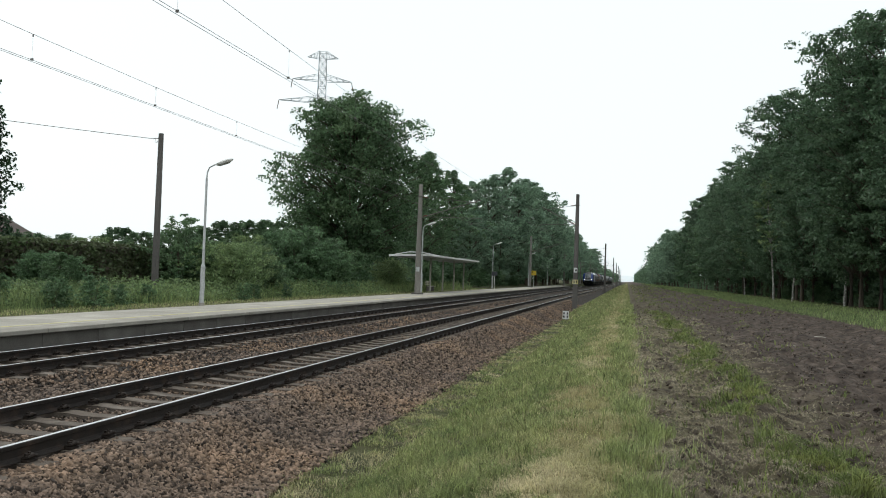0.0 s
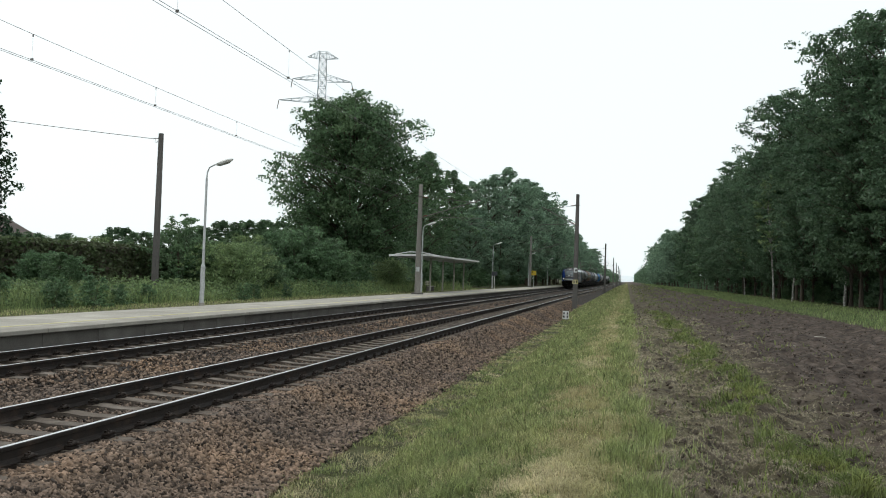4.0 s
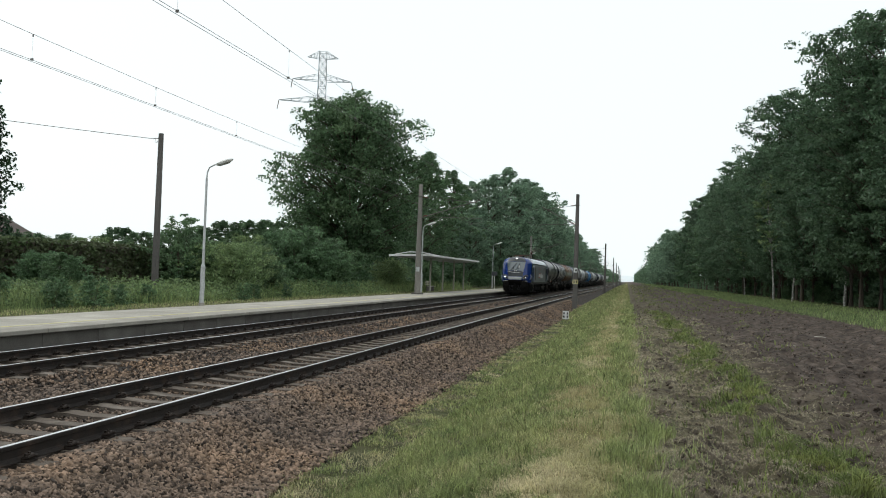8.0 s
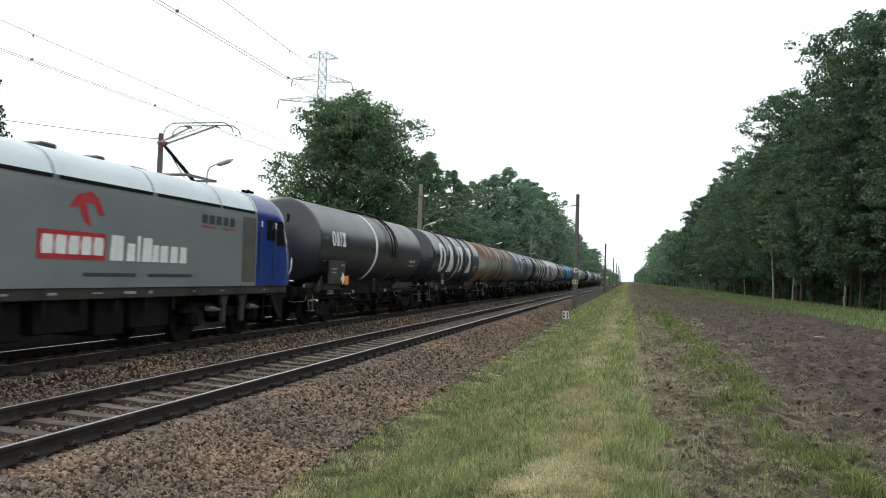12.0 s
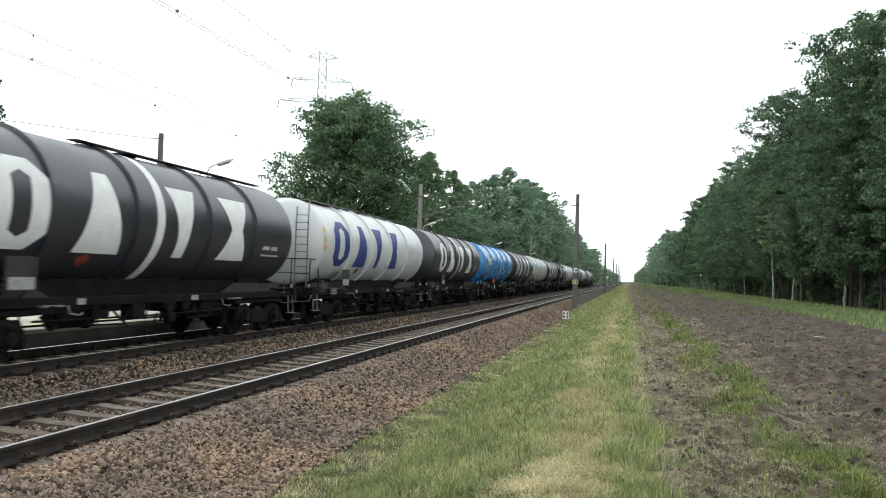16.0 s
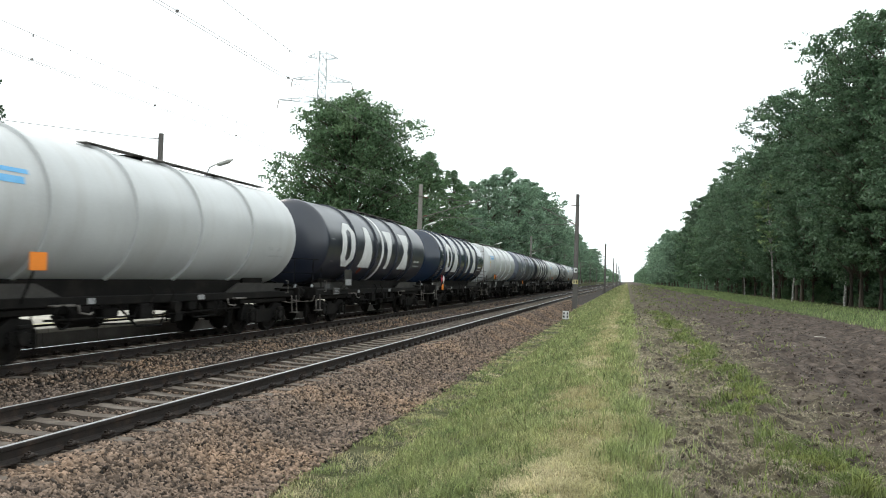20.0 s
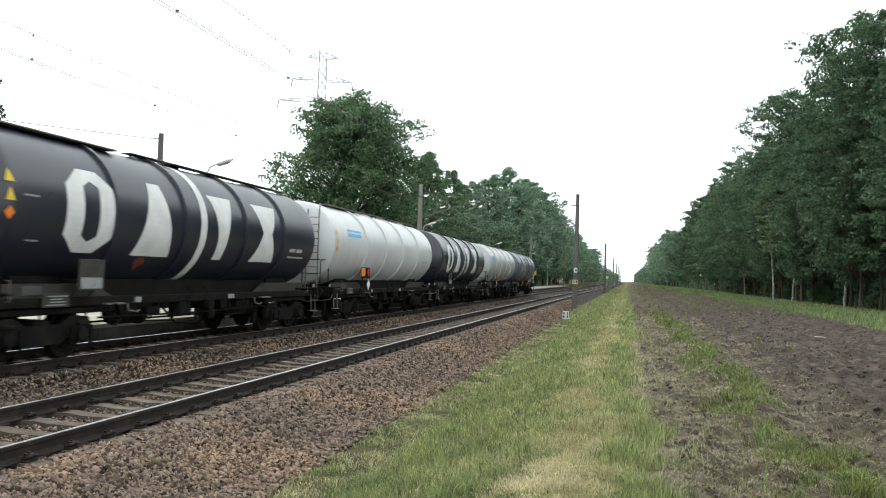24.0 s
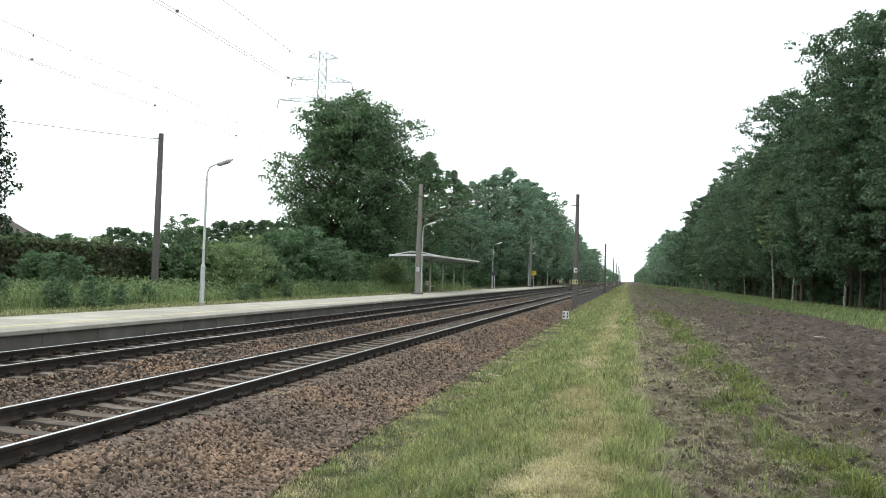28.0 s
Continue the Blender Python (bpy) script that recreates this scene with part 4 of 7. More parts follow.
M["bearer"] = node_mat("dusty_bearer_paint", (0.015, 0.0143, 0.0136), (0.03, 0.028, 0.0262), (0.042, 0.039, 0.035), 1.2, 30, 0.6, 0, 0.05, vary=0.2, spec=0.2)
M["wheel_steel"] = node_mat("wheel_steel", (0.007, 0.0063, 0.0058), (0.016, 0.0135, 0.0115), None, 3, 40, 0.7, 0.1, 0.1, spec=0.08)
M["white_paint"] = node_mat("white_lettering_paint", (0.58, 0.58, 0.57), (0.7, 0.7, 0.69), None, 3, 30, 0.5, 0, 0.02, grain_amount=0.06)
M["blue_paint"] = node_mat("blue_lettering_paint", (0.022, 0.036, 0.15), (0.036, 0.054, 0.2), None, 3, 30, 0.5, 0, 0.02, grain_amount=0.06)
M["red_paint"] = node_mat("red_paint", (0.3, 0.02, 0.03), (0.38, 0.03, 0.04), None, 3, 30, 0.45, 0, 0.02, grain_amount=0.06)
M["orange_paint"] = node_mat("orange_plate_paint", (0.75, 0.2, 0.02), (0.82, 0.25, 0.03), None, 3, 30, 0.5, 0, 0.02, grain_amount=0.06)
M["lightblue_paint"] = node_mat("light_blue_paint", (0.12, 0.38, 0.68), (0.18, 0.46, 0.75), None, 3, 30, 0.5, 0, 0.02, grain_amount=0.06)
M["dull_sign"] = node_mat("dull_sign_paint", (0.05, 0.05, 0.05), (0.08, 0.08, 0.078), None, 3, 30, 0.6, 0, 0.02)
M["rust_plate"] = node_mat("faded_red_plate", (0.16, 0.04, 0.025), (0.24, 0.06, 0.03), None, 3, 30, 0.6, 0, 0.02)
M["yellow_paint"] = node_mat("yellow_paint", (0.6, 0.42, 0.04), (0.7, 0.5, 0.06), None, 3, 30, 0.5, 0, 0.02)
M["copper_bar"] = node_mat("red_oxide_bar", (0.1, 0.036, 0.03), (0.15, 0.055, 0.045), None, 3, 30, 0.5, 0.2, 0.02)
M["dark_glass"] = node_mat("dark_tinted_glass", (0.006, 0.007, 0.008), (0.009, 0.01, 0.011), None, 1, 10, 0.08, 0, 0.0, spec=0.5, rough_vary=0.02)
M["headlight"] = glow_mat("lit_headlight", (1.0, 0.97, 0.9), 45.0)
M["label_grey"] = node_mat("grey_label_paint", (0.2, 0.2, 0.2), (0.3, 0.3, 0.3), None, 9, 60, 0.6, 0, 0.0)
M["walkway"] = node_mat("grey_walkway_steel", (0.11, 0.1, 0.09), (0.19, 0.172, 0.155), None, 4, 40, 0.7, 0.2, 0.1)
M["lamp_rim"] = node_mat("lamp_rim_paint", (0.1, 0.105, 0.11), (0.14, 0.145, 0.15), None, 2, 30, 0.35, 0, 0.0)
glass_m = bpy.data.materials.new("cab_glass")
glass_m.use_nodes = True
gb = glass_m.node_tree.nodes["Principled BSDF"]
gb.inputs["Base Color"].default_value = (0.12, 0.14, 0.15, 1)
gb.inputs["Roughness"].default_value = 0.06
gb.inputs["Specular IOR Level"].default_value = 0.9
gb.inputs["Coat Weight"].default_value = 0.6
gb.inputs["Coat Roughness"].default_value = 0.03
M["glass"] = glass_m


def tank_paint(name, c1, c2, dirt, rough, dirt_amount=0.55):
    """Tank paint with streaks that run down from the top and grime along the belly."""
    m = node_mat(name, c1, c2, None, 0.7, 25, rough, 0, 0.0, vary=0.05, spec=0.75, grain_amount=0.05)
    n, l = m.node_tree.nodes, m.node_tree.links
    bsdf = n["Principled BSDF"]
    old = bsdf.inputs["Base Color"].links[0].from_socket
    tex = n.new("ShaderNodeTexCoord")
    info = n.new("ShaderNodeObjectInfo")
    mp = n.new("ShaderNodeMapping")
    mp.inputs["Scale"].default_value = (0.3, 1.3, 0.25)
    off = n.new("ShaderNodeVectorMath")
    off.operation = "MULTIPLY_ADD"
    off.inputs[1].default_value = (0, 71.0, 0)
    l.new(info.outputs["Random"], off.inputs[0])
    l.new(tex.outputs["Object"], off.inputs[2])
    l.new(off.outputs[0], mp.inputs[0])
    st = n.new("ShaderNodeTexNoise")
    st.inputs["Scale"].default_value, st.inputs["Detail"].default_value = 1.6, 8.0
    l.new(mp.outputs[0], st.inputs["Vector"])
    rp = n.new("ShaderNodeMapRange")
    rp.inputs[1].default_value, rp.inputs[2].default_value = 0.46, 0.74
    rp.inputs[3].default_value, rp.inputs[4].default_value = 0.0, dirt_amount
    l.new(st.outputs["Fac"], rp.inputs[0])
    mx = n.new("ShaderNodeMixRGB")
    l.new(rp.outputs[0], mx.inputs[0])
    l.new(old, mx.inputs[1])
    mx.inputs[2].default_value = (*dirt, 1)
    l.new(mx.outputs[0], bsdf.inputs["Base Color"])
    return m


M["tank_dark"] = tank_paint("charcoal_tank_paint", (0.015, 0.0168, 0.0225), (0.024, 0.0265, 0.033), (0.04, 0.035, 0.032), 0.34)
M["tank_navy"] = tank_paint("navy_black_tank_paint", (0.009, 0.0125, 0.024), (0.015, 0.0195, 0.034), (0.03, 0.028, 0.029), 0.31, 0.4)
M["tank_gloss"] = tank_paint("glossy_navy_tank_paint", (0.009, 0.017, 0.034), (0.014, 0.024, 0.045), (0.025, 0.027, 0.03), 0.17, 0.25)
M["tank_grey"] = tank_paint("slate_grey_tank_paint", (0.098, 0.112, 0.148), (0.125, 0.14, 0.178), (0.075, 0.075, 0.08), 0.36)
M["jacket"] = tank_paint("dull_jacket_paint", (0.05, 0.055, 0.065), (0.072, 0.078, 0.088), (0.045, 0.042, 0.04), 0.42)
M["tank_white"] = tank_paint("off_white_tank_paint", (0.49, 0.5, 0.503), (0.57, 0.58, 0.58), (0.34, 0.32, 0.3), 0.34, 0.3)
M["tank_cream"] = tank_paint("cream_tank_paint", (0.43, 0.438, 0.435), (0.5, 0.508, 0.505), (0.3, 0.28, 0.25), 0.34, 0.35)
M["tank_blue"] = tank_paint("bright_blue_tank_paint", (0.019, 0.165, 0.42), (0.03, 0.215, 0.5), (0.026, 0.11, 0.27), 0.27, 0.3)


def rusty_tank():
    """Orange-brown rust over pale old paint, with dark repainted bands."""
    m = tank_paint("rust_brown_tank_paint", (0.155, 0.078, 0.036), (0.22, 0.12, 0.06), (0.115, 0.052, 0.028), 0.55, 0.6)
    n, l = m.node_tree.nodes, m.node_tree.links
    bsdf = n["Principled BSDF"]
    old = bsdf.inputs["Base Color"].links[0].from_socket
    tex = n.new("ShaderNodeTexCoord")
    sep = n.new("ShaderNodeSeparateXYZ")
    l.new(tex.outputs["Object"], sep.inputs[0])
    nz = n.new("ShaderNodeTexNoise")
    nz.inputs["Scale"].default_value = 1.3
    l.new(tex.outputs["Object"], nz.inputs["Vector"])

    def band(value, lo0, lo1, hi0, hi1, colour, base):
        a, b = n.new("ShaderNodeMapRange"), n.new("ShaderNodeMapRange")
        for t, p0, p1, q0, q1 in ((a, lo0, lo1, 0, 1), (b, hi0, hi1, 1, 0)):
            t.inputs[1].default_value, t.inputs[2].default_value, t.inputs[3].default_value, t.inputs[4].default_value = p0, p1, q0, q1
            l.new(value, t.inputs[0])
        k = n.new("ShaderNodeMath")
        k.operation = "MULTIPLY"
        l.new(a.outputs[0], k.inputs[0])
        l.new(b.outputs[0], k.inputs[1])
        x = n.new("ShaderNodeMixRGB")
        l.new(k.outputs[0], x.inputs[0])
        l.new(base, x.inputs[1])
        x.inputs[2].default_value = (*colour, 1)
        return x.outputs[0]

    wob = n.new("ShaderNodeMath")
    wob.operation = "MULTIPLY_ADD"
    wob.inputs[1].default_value = 0.5
    l.new(nz.outputs["Fac"], wob.inputs[0])
    l.new(sep.outputs["Z"], wob.inputs[2])
    col = band(wob.outputs[0], 2.3, 2.65, 2.95, 3.3, (0.25, 0.262, 0.21), old)
    wy = n.new("ShaderNodeMath")
    wy.operation = "MULTIPLY_ADD"
    wy.inputs[1].default_value = 0.25
    l.new(nz.outputs["Fac"], wy.inputs[0])
    l.new(sep.outputs["Y"], wy.inputs[2])
    col = band(wy.outputs[0], -1.2, -1.15, -0.45, -0.4, (0.06, 0.04, 0.03), col)
    col = band(wy.outputs[0], 0.0, 0.05, 1.5, 1.55, (0.055, 0.038, 0.03), col)
    l.new(col, bsdf.inputs["Base Color"])
    return m


M["tank_rust"] = rusty_tank()

# shared running gear
WHEEL_R = 0.46
wheel_geo = Geo()
for s in (-1, 1):
    wheel_geo.lathe([(s * 0.69, 0.1), (s * 0.69, 0.36), (s * 0.685, 0.4), (s * 0.685, WHEEL_R + 0.025), (s * 0.72, WHEEL_R + 0.025), (s * 0.735, WHEEL_R),
                     (s * 0.815, WHEEL_R - 0.004), (s * 0.815, 0.4), (s * 0.775, 0.36), (s * 0.77, 0.14), (s * 0.83, 0.12), (s * 0.83, 0.08)], 28, "x")
wheel_geo.cyl((-0.95, 0, 0), (0.95, 0, 0), 0.08, n=12)
for s in (-1, 1):
    for k in range(4):
        t = k * math.pi / 2
        wheel_geo.cyl((s * 0.76, 0.27 * math.cos(t), 0.27 * math.sin(t)), (s * 0.8, 0.27 * math.cos(t), 0.27 * math.sin(t)), 0.03, n=6)
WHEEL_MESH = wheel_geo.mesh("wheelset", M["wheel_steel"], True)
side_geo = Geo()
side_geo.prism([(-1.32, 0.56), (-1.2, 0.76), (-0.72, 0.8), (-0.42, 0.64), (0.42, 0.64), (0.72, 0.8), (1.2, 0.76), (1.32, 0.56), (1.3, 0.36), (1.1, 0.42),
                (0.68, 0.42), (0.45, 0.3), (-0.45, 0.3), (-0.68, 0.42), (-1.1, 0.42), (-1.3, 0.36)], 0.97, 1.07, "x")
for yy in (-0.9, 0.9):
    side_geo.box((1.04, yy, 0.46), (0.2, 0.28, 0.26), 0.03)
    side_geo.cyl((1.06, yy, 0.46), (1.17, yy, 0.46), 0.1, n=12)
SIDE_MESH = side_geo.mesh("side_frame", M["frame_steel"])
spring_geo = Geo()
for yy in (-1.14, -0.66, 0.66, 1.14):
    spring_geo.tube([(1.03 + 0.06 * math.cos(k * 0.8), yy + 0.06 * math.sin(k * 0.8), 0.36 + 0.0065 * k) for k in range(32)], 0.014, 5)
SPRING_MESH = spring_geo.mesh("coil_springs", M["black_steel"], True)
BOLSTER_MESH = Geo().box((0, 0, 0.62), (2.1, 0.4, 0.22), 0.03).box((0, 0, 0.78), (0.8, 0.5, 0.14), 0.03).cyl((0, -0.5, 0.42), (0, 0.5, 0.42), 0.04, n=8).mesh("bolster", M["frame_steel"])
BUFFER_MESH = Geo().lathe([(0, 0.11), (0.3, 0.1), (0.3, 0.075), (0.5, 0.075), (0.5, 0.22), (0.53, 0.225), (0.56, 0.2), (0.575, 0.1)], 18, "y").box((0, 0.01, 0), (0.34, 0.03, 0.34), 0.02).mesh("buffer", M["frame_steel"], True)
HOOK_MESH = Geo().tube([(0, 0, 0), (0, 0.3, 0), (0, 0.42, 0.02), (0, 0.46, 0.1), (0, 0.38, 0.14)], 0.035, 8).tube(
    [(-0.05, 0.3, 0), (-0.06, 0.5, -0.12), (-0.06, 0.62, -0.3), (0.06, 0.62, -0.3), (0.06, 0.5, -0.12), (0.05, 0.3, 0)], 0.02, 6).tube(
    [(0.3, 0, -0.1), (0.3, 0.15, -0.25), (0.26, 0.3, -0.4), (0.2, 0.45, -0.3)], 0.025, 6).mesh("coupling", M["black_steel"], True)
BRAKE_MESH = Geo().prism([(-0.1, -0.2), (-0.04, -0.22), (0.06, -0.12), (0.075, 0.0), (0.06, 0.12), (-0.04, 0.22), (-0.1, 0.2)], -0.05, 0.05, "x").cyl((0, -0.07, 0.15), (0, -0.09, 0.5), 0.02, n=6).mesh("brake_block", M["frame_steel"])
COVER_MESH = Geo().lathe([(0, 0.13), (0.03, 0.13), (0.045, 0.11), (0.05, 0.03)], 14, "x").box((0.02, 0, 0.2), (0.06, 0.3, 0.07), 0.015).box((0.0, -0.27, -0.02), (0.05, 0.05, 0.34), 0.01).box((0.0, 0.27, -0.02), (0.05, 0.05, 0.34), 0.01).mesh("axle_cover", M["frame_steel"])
wheelsets = []


def wheelset(parent, y):
    """Turns about its own axle; the axle's place is in the parent's space."""
    ob = part("wheelset", WHEEL_MESH, None, parent)
    ob.matrix_parent_inverse = pose(0, y, WHEEL_R)
    wheelsets.append(ob)
    return ob


def bogie(parent, y):
    b = part("bogie", BOLSTER_MESH, None, parent, "dark grimy two-axle bogie")
    b.location.y = y
    for s in (1, -1):
        for nm, me in (("side_frame", SIDE_MESH), ("coil_springs", SPRING_MESH)):
            ob = part(nm, me, None, b)
            if s < 0:
                ob.rotation_euler.z = math.pi
    for dy in (-0.9, 0.9):
        wheelset(b, dy)
        for s in (1, -1):
            for q in (-0.55, 0.55):
                ob = part("brake_block", BRAKE_MESH, None, b)
                ob.matrix_basis = pose(s * 0.775, dy + q, 0.46, 0, 0, 0 if q < 0 else 180)
            ob = part("axle_cover", COVER_MESH, None, b)
            ob.matrix_basis = pose(s * 1.16, dy, 0.46, 0, 0, 0 if s > 0 else 180)
    return b


TANK_R, TANK_Z, TANK_HALF = 1.4, 2.66, 6.85


def on_tank(y, arc, lift=0.006):
    """A point of the near side of a tank: along it, and the way round it up from its middle height."""
    t = arc / TANK_R
    return ((TANK_R + lift) * math.cos(t), y, TANK_Z + (TANK_R + lift) * math.sin(t))


def tank_shape(spans, y0, y1, a0, a1, rows=14):
    """A flat painted figure laid on the tank. spans(u): pieces (left, right) at height u, all from 0 to 1."""
    g = Geo()
    for k in range(rows):
        u0, u1 = k / rows, (k + 1) / rows
        s0, s1 = spans(u0 + 1e-4), spans(u1 - 1e-4)
        for (l0, r0), (l1, r1) in zip(s0, s1):
            pts = []
            for u, l_, r_ in ((u0, l0, r0), (u1, l1, r1)):
                a = a0 + (a1 - a0) * u
                pts.append([on_tank(y0 + (y1 - y0) * l_, a), on_tank(y0 + (y1 - y0) * r_, a)])
            g.sheet(pts)
    return g


def ring_figure(u):
    c = max(0.0, 0.22 - u, u - 0.78) / 0.22 * 0.3
    if u < 0.2 or u > 0.8:
        return [(c, 0.5), (0.5, 1 - c)]
    return [(0, 0.34), (0.66, 1)]


def wedge_figure(u):
    w = 0.46 * (1 - 0.68 * u)
    return [(0.5 - w, 0.5), (0.5, 0.5 + w)]


def post_figure(u):
    w = 0.16 + 0.3 * u ** 2.2
    return [(0.5 - w, 0.5), (0.5, 0.5 + w)]


def waist_figure(u):
    w = 0.19 + 0.31 * abs(2 * u - 1)
    return [(0.5 - w, 0.5), (0.5, 0.5 + w)]


def bar_figure(u):
    return [(0, 1)]


def diamond_figure(u):
    w = 0.5 * (1 - abs(2 * u - 1))
    return [(0.5 - w, 0.5 + w)]


def triangle_figure(u):
    return [(0.5 * u, 1 - 0.5 * u)]


def figures(wagon, material, places, a0=-0.78, a1=0.78):
    """Four big painted figures along the tank."""
    for spans, (y0, y1) in zip((ring_figure, wedge_figure, post_figure, waist_figure), places):
        part("painted_mark", tank_shape(spans, y0, y1, a0, a1), material, wagon, "large block mark painted on the tank", smooth=True)




def tank_wagon(paint, label, rings=(-3.65, -1.17, 1.74, 4.1), band=True, walkway=(-1.8, 6.3), ladder=False, railing=True, marks="big", mark_paint=None,
               panel=False, belly="frame_steel", plate_y=-4.1, plate_z=1.36, band_y=-0.37, marks_y=None, hazard="dull", front_ext=0.0, dull_y=-2.65, board=True):
    w = empty("tank_wagon", pose(TRACK_FAR, 0, 0), label, "tank wagon", "tank wagons of the train")
    R, Z, H = TANK_R, TANK_Z, TANK_HALF
    prof = [(-H, 0.02), (-H + 0.03, 0.42), (-H + 0.1, 0.78), (-H + 0.2, 1.06), (-H + 0.28, 1.215), (-H + 0.335, 1.295), (-H + 0.385, 1.35), (-H + 0.44, 1.388), (-H + 0.5, R), (-H + 0.62, R)]
    ends_ = [(-a, b) for a, b in reversed(prof)]
    prof = [(a - front_ext, b) for a, b in prof]
    prof = prof + [(-H + 1.8 + k * (2 * H - 3.6) / 6, R) for k in range(7)] + ends_
    tank = part("tank", Geo().lathe(prof, 48, "y", (0, 0, Z)), M[paint], w, smooth=True)
    for y in rings:
        part("stiffening_ring", Geo().lathe([(y - 0.06, R - 0.01), (y - 0.05, R + 0.06), (y + 0.05, R + 0.06), (y + 0.06, R - 0.01)], 48, "y", (0, 0, Z)), M[paint], tank)
    if band:
        by_ = band_y
        part("white_band", tank_shape(bar_figure, by_ - 0.14, by_ + 0.14, -1.55, 2.1, 24), M["white_paint"], tank, "painted white hoop stripe", smooth=True)
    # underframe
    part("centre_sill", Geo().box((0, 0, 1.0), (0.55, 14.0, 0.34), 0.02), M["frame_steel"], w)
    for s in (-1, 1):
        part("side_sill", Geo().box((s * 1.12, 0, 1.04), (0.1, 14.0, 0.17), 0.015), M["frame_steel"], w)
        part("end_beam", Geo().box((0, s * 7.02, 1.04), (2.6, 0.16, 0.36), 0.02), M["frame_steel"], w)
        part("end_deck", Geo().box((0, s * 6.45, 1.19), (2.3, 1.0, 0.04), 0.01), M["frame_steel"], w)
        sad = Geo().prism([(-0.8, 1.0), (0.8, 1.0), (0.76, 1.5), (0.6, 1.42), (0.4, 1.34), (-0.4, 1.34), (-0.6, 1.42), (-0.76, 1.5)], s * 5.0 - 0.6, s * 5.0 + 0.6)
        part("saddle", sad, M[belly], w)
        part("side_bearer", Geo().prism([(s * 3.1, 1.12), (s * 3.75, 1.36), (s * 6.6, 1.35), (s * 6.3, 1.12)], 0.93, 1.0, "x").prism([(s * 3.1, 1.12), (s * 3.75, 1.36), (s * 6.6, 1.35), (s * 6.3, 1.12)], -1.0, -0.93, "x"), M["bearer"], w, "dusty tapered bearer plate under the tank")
        # Dark plates added to fill the shaded gap between belly and sill.
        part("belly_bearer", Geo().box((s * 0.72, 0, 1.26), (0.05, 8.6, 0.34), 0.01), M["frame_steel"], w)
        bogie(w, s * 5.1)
        for x in (-0.875, 0.875):
            bf = part("buffer", BUFFER_MESH, None, w)
            bf.matrix_basis = pose(x, s * 7.1, 1.05, 0, 0, 0 if s > 0 else 180)
        hk = part("coupling", HOOK_MESH, None, w)
        hk.matrix_basis = pose(0, s * 7.1, 1.02, 0, 0, 0 if s > 0 else 180)
        part("step", Geo().tube([(1.25, s * 6.6, 1.0), (1.28, s * 6.6, 0.5), (1.28, s * 6.95, 0.5), (1.25, s * 6.95, 1.0)], 0.017, 6).box((1.28, s * 6.78, 0.5), (0.16, 0.36, 0.025), 0.004), M["bracket"], w)
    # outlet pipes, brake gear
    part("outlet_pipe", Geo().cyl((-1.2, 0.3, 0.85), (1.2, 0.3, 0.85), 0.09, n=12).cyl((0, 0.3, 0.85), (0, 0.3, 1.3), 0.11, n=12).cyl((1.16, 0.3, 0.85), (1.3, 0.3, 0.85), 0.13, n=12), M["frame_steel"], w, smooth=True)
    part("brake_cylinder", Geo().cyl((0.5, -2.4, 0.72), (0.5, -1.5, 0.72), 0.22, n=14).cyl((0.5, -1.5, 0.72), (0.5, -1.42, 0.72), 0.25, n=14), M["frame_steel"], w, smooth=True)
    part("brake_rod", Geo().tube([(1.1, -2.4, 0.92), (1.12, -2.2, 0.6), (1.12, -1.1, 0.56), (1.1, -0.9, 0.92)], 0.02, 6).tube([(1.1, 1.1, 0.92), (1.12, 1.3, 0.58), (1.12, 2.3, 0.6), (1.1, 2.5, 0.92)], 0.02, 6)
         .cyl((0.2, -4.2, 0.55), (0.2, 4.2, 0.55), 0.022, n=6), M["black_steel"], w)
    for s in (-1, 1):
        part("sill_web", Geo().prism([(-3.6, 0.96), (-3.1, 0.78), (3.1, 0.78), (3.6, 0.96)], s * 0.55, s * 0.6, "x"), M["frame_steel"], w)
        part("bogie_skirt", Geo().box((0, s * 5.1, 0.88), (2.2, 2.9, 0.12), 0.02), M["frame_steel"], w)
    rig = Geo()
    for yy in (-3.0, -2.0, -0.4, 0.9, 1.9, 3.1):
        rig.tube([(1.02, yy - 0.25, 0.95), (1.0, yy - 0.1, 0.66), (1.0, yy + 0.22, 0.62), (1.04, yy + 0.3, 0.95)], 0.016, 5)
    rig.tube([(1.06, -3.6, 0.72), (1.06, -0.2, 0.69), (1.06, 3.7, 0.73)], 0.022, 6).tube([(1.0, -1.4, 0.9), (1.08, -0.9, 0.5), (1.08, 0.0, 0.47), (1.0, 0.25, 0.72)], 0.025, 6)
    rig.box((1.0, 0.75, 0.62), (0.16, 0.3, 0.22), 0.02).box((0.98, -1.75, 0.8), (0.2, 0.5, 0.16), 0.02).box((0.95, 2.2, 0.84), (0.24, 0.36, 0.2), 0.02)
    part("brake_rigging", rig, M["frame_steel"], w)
    for yy, l_ in ((-2.5, 0.22), (1.5, 0.3)):
        part("sill_plate", Geo().box((1.178, yy, 1.04), (0.012, l_, 0.11), 0.003), M["label_grey"], w)
    # data plate and tie straps of the saddles, valve levers, hose and chains
    part("saddle_plate", Geo().box((1.012, -5.35, 1.24), (0.02, 0.5, 0.16), 0.004), M["dull_sign"], w, "dusty grey number plate")
    for yy in (-0.6, 0.15):
        part("drain_hose", Geo().tube([(1.16, yy, 1.3), (1.26, yy + 0.05, 1.15), (1.24, yy - 0.06, 0.98), (1.18, yy + 0.02, 0.88)], 0.02, 6), M["frame_steel"], w, "bent dark drain pipe", smooth=True)
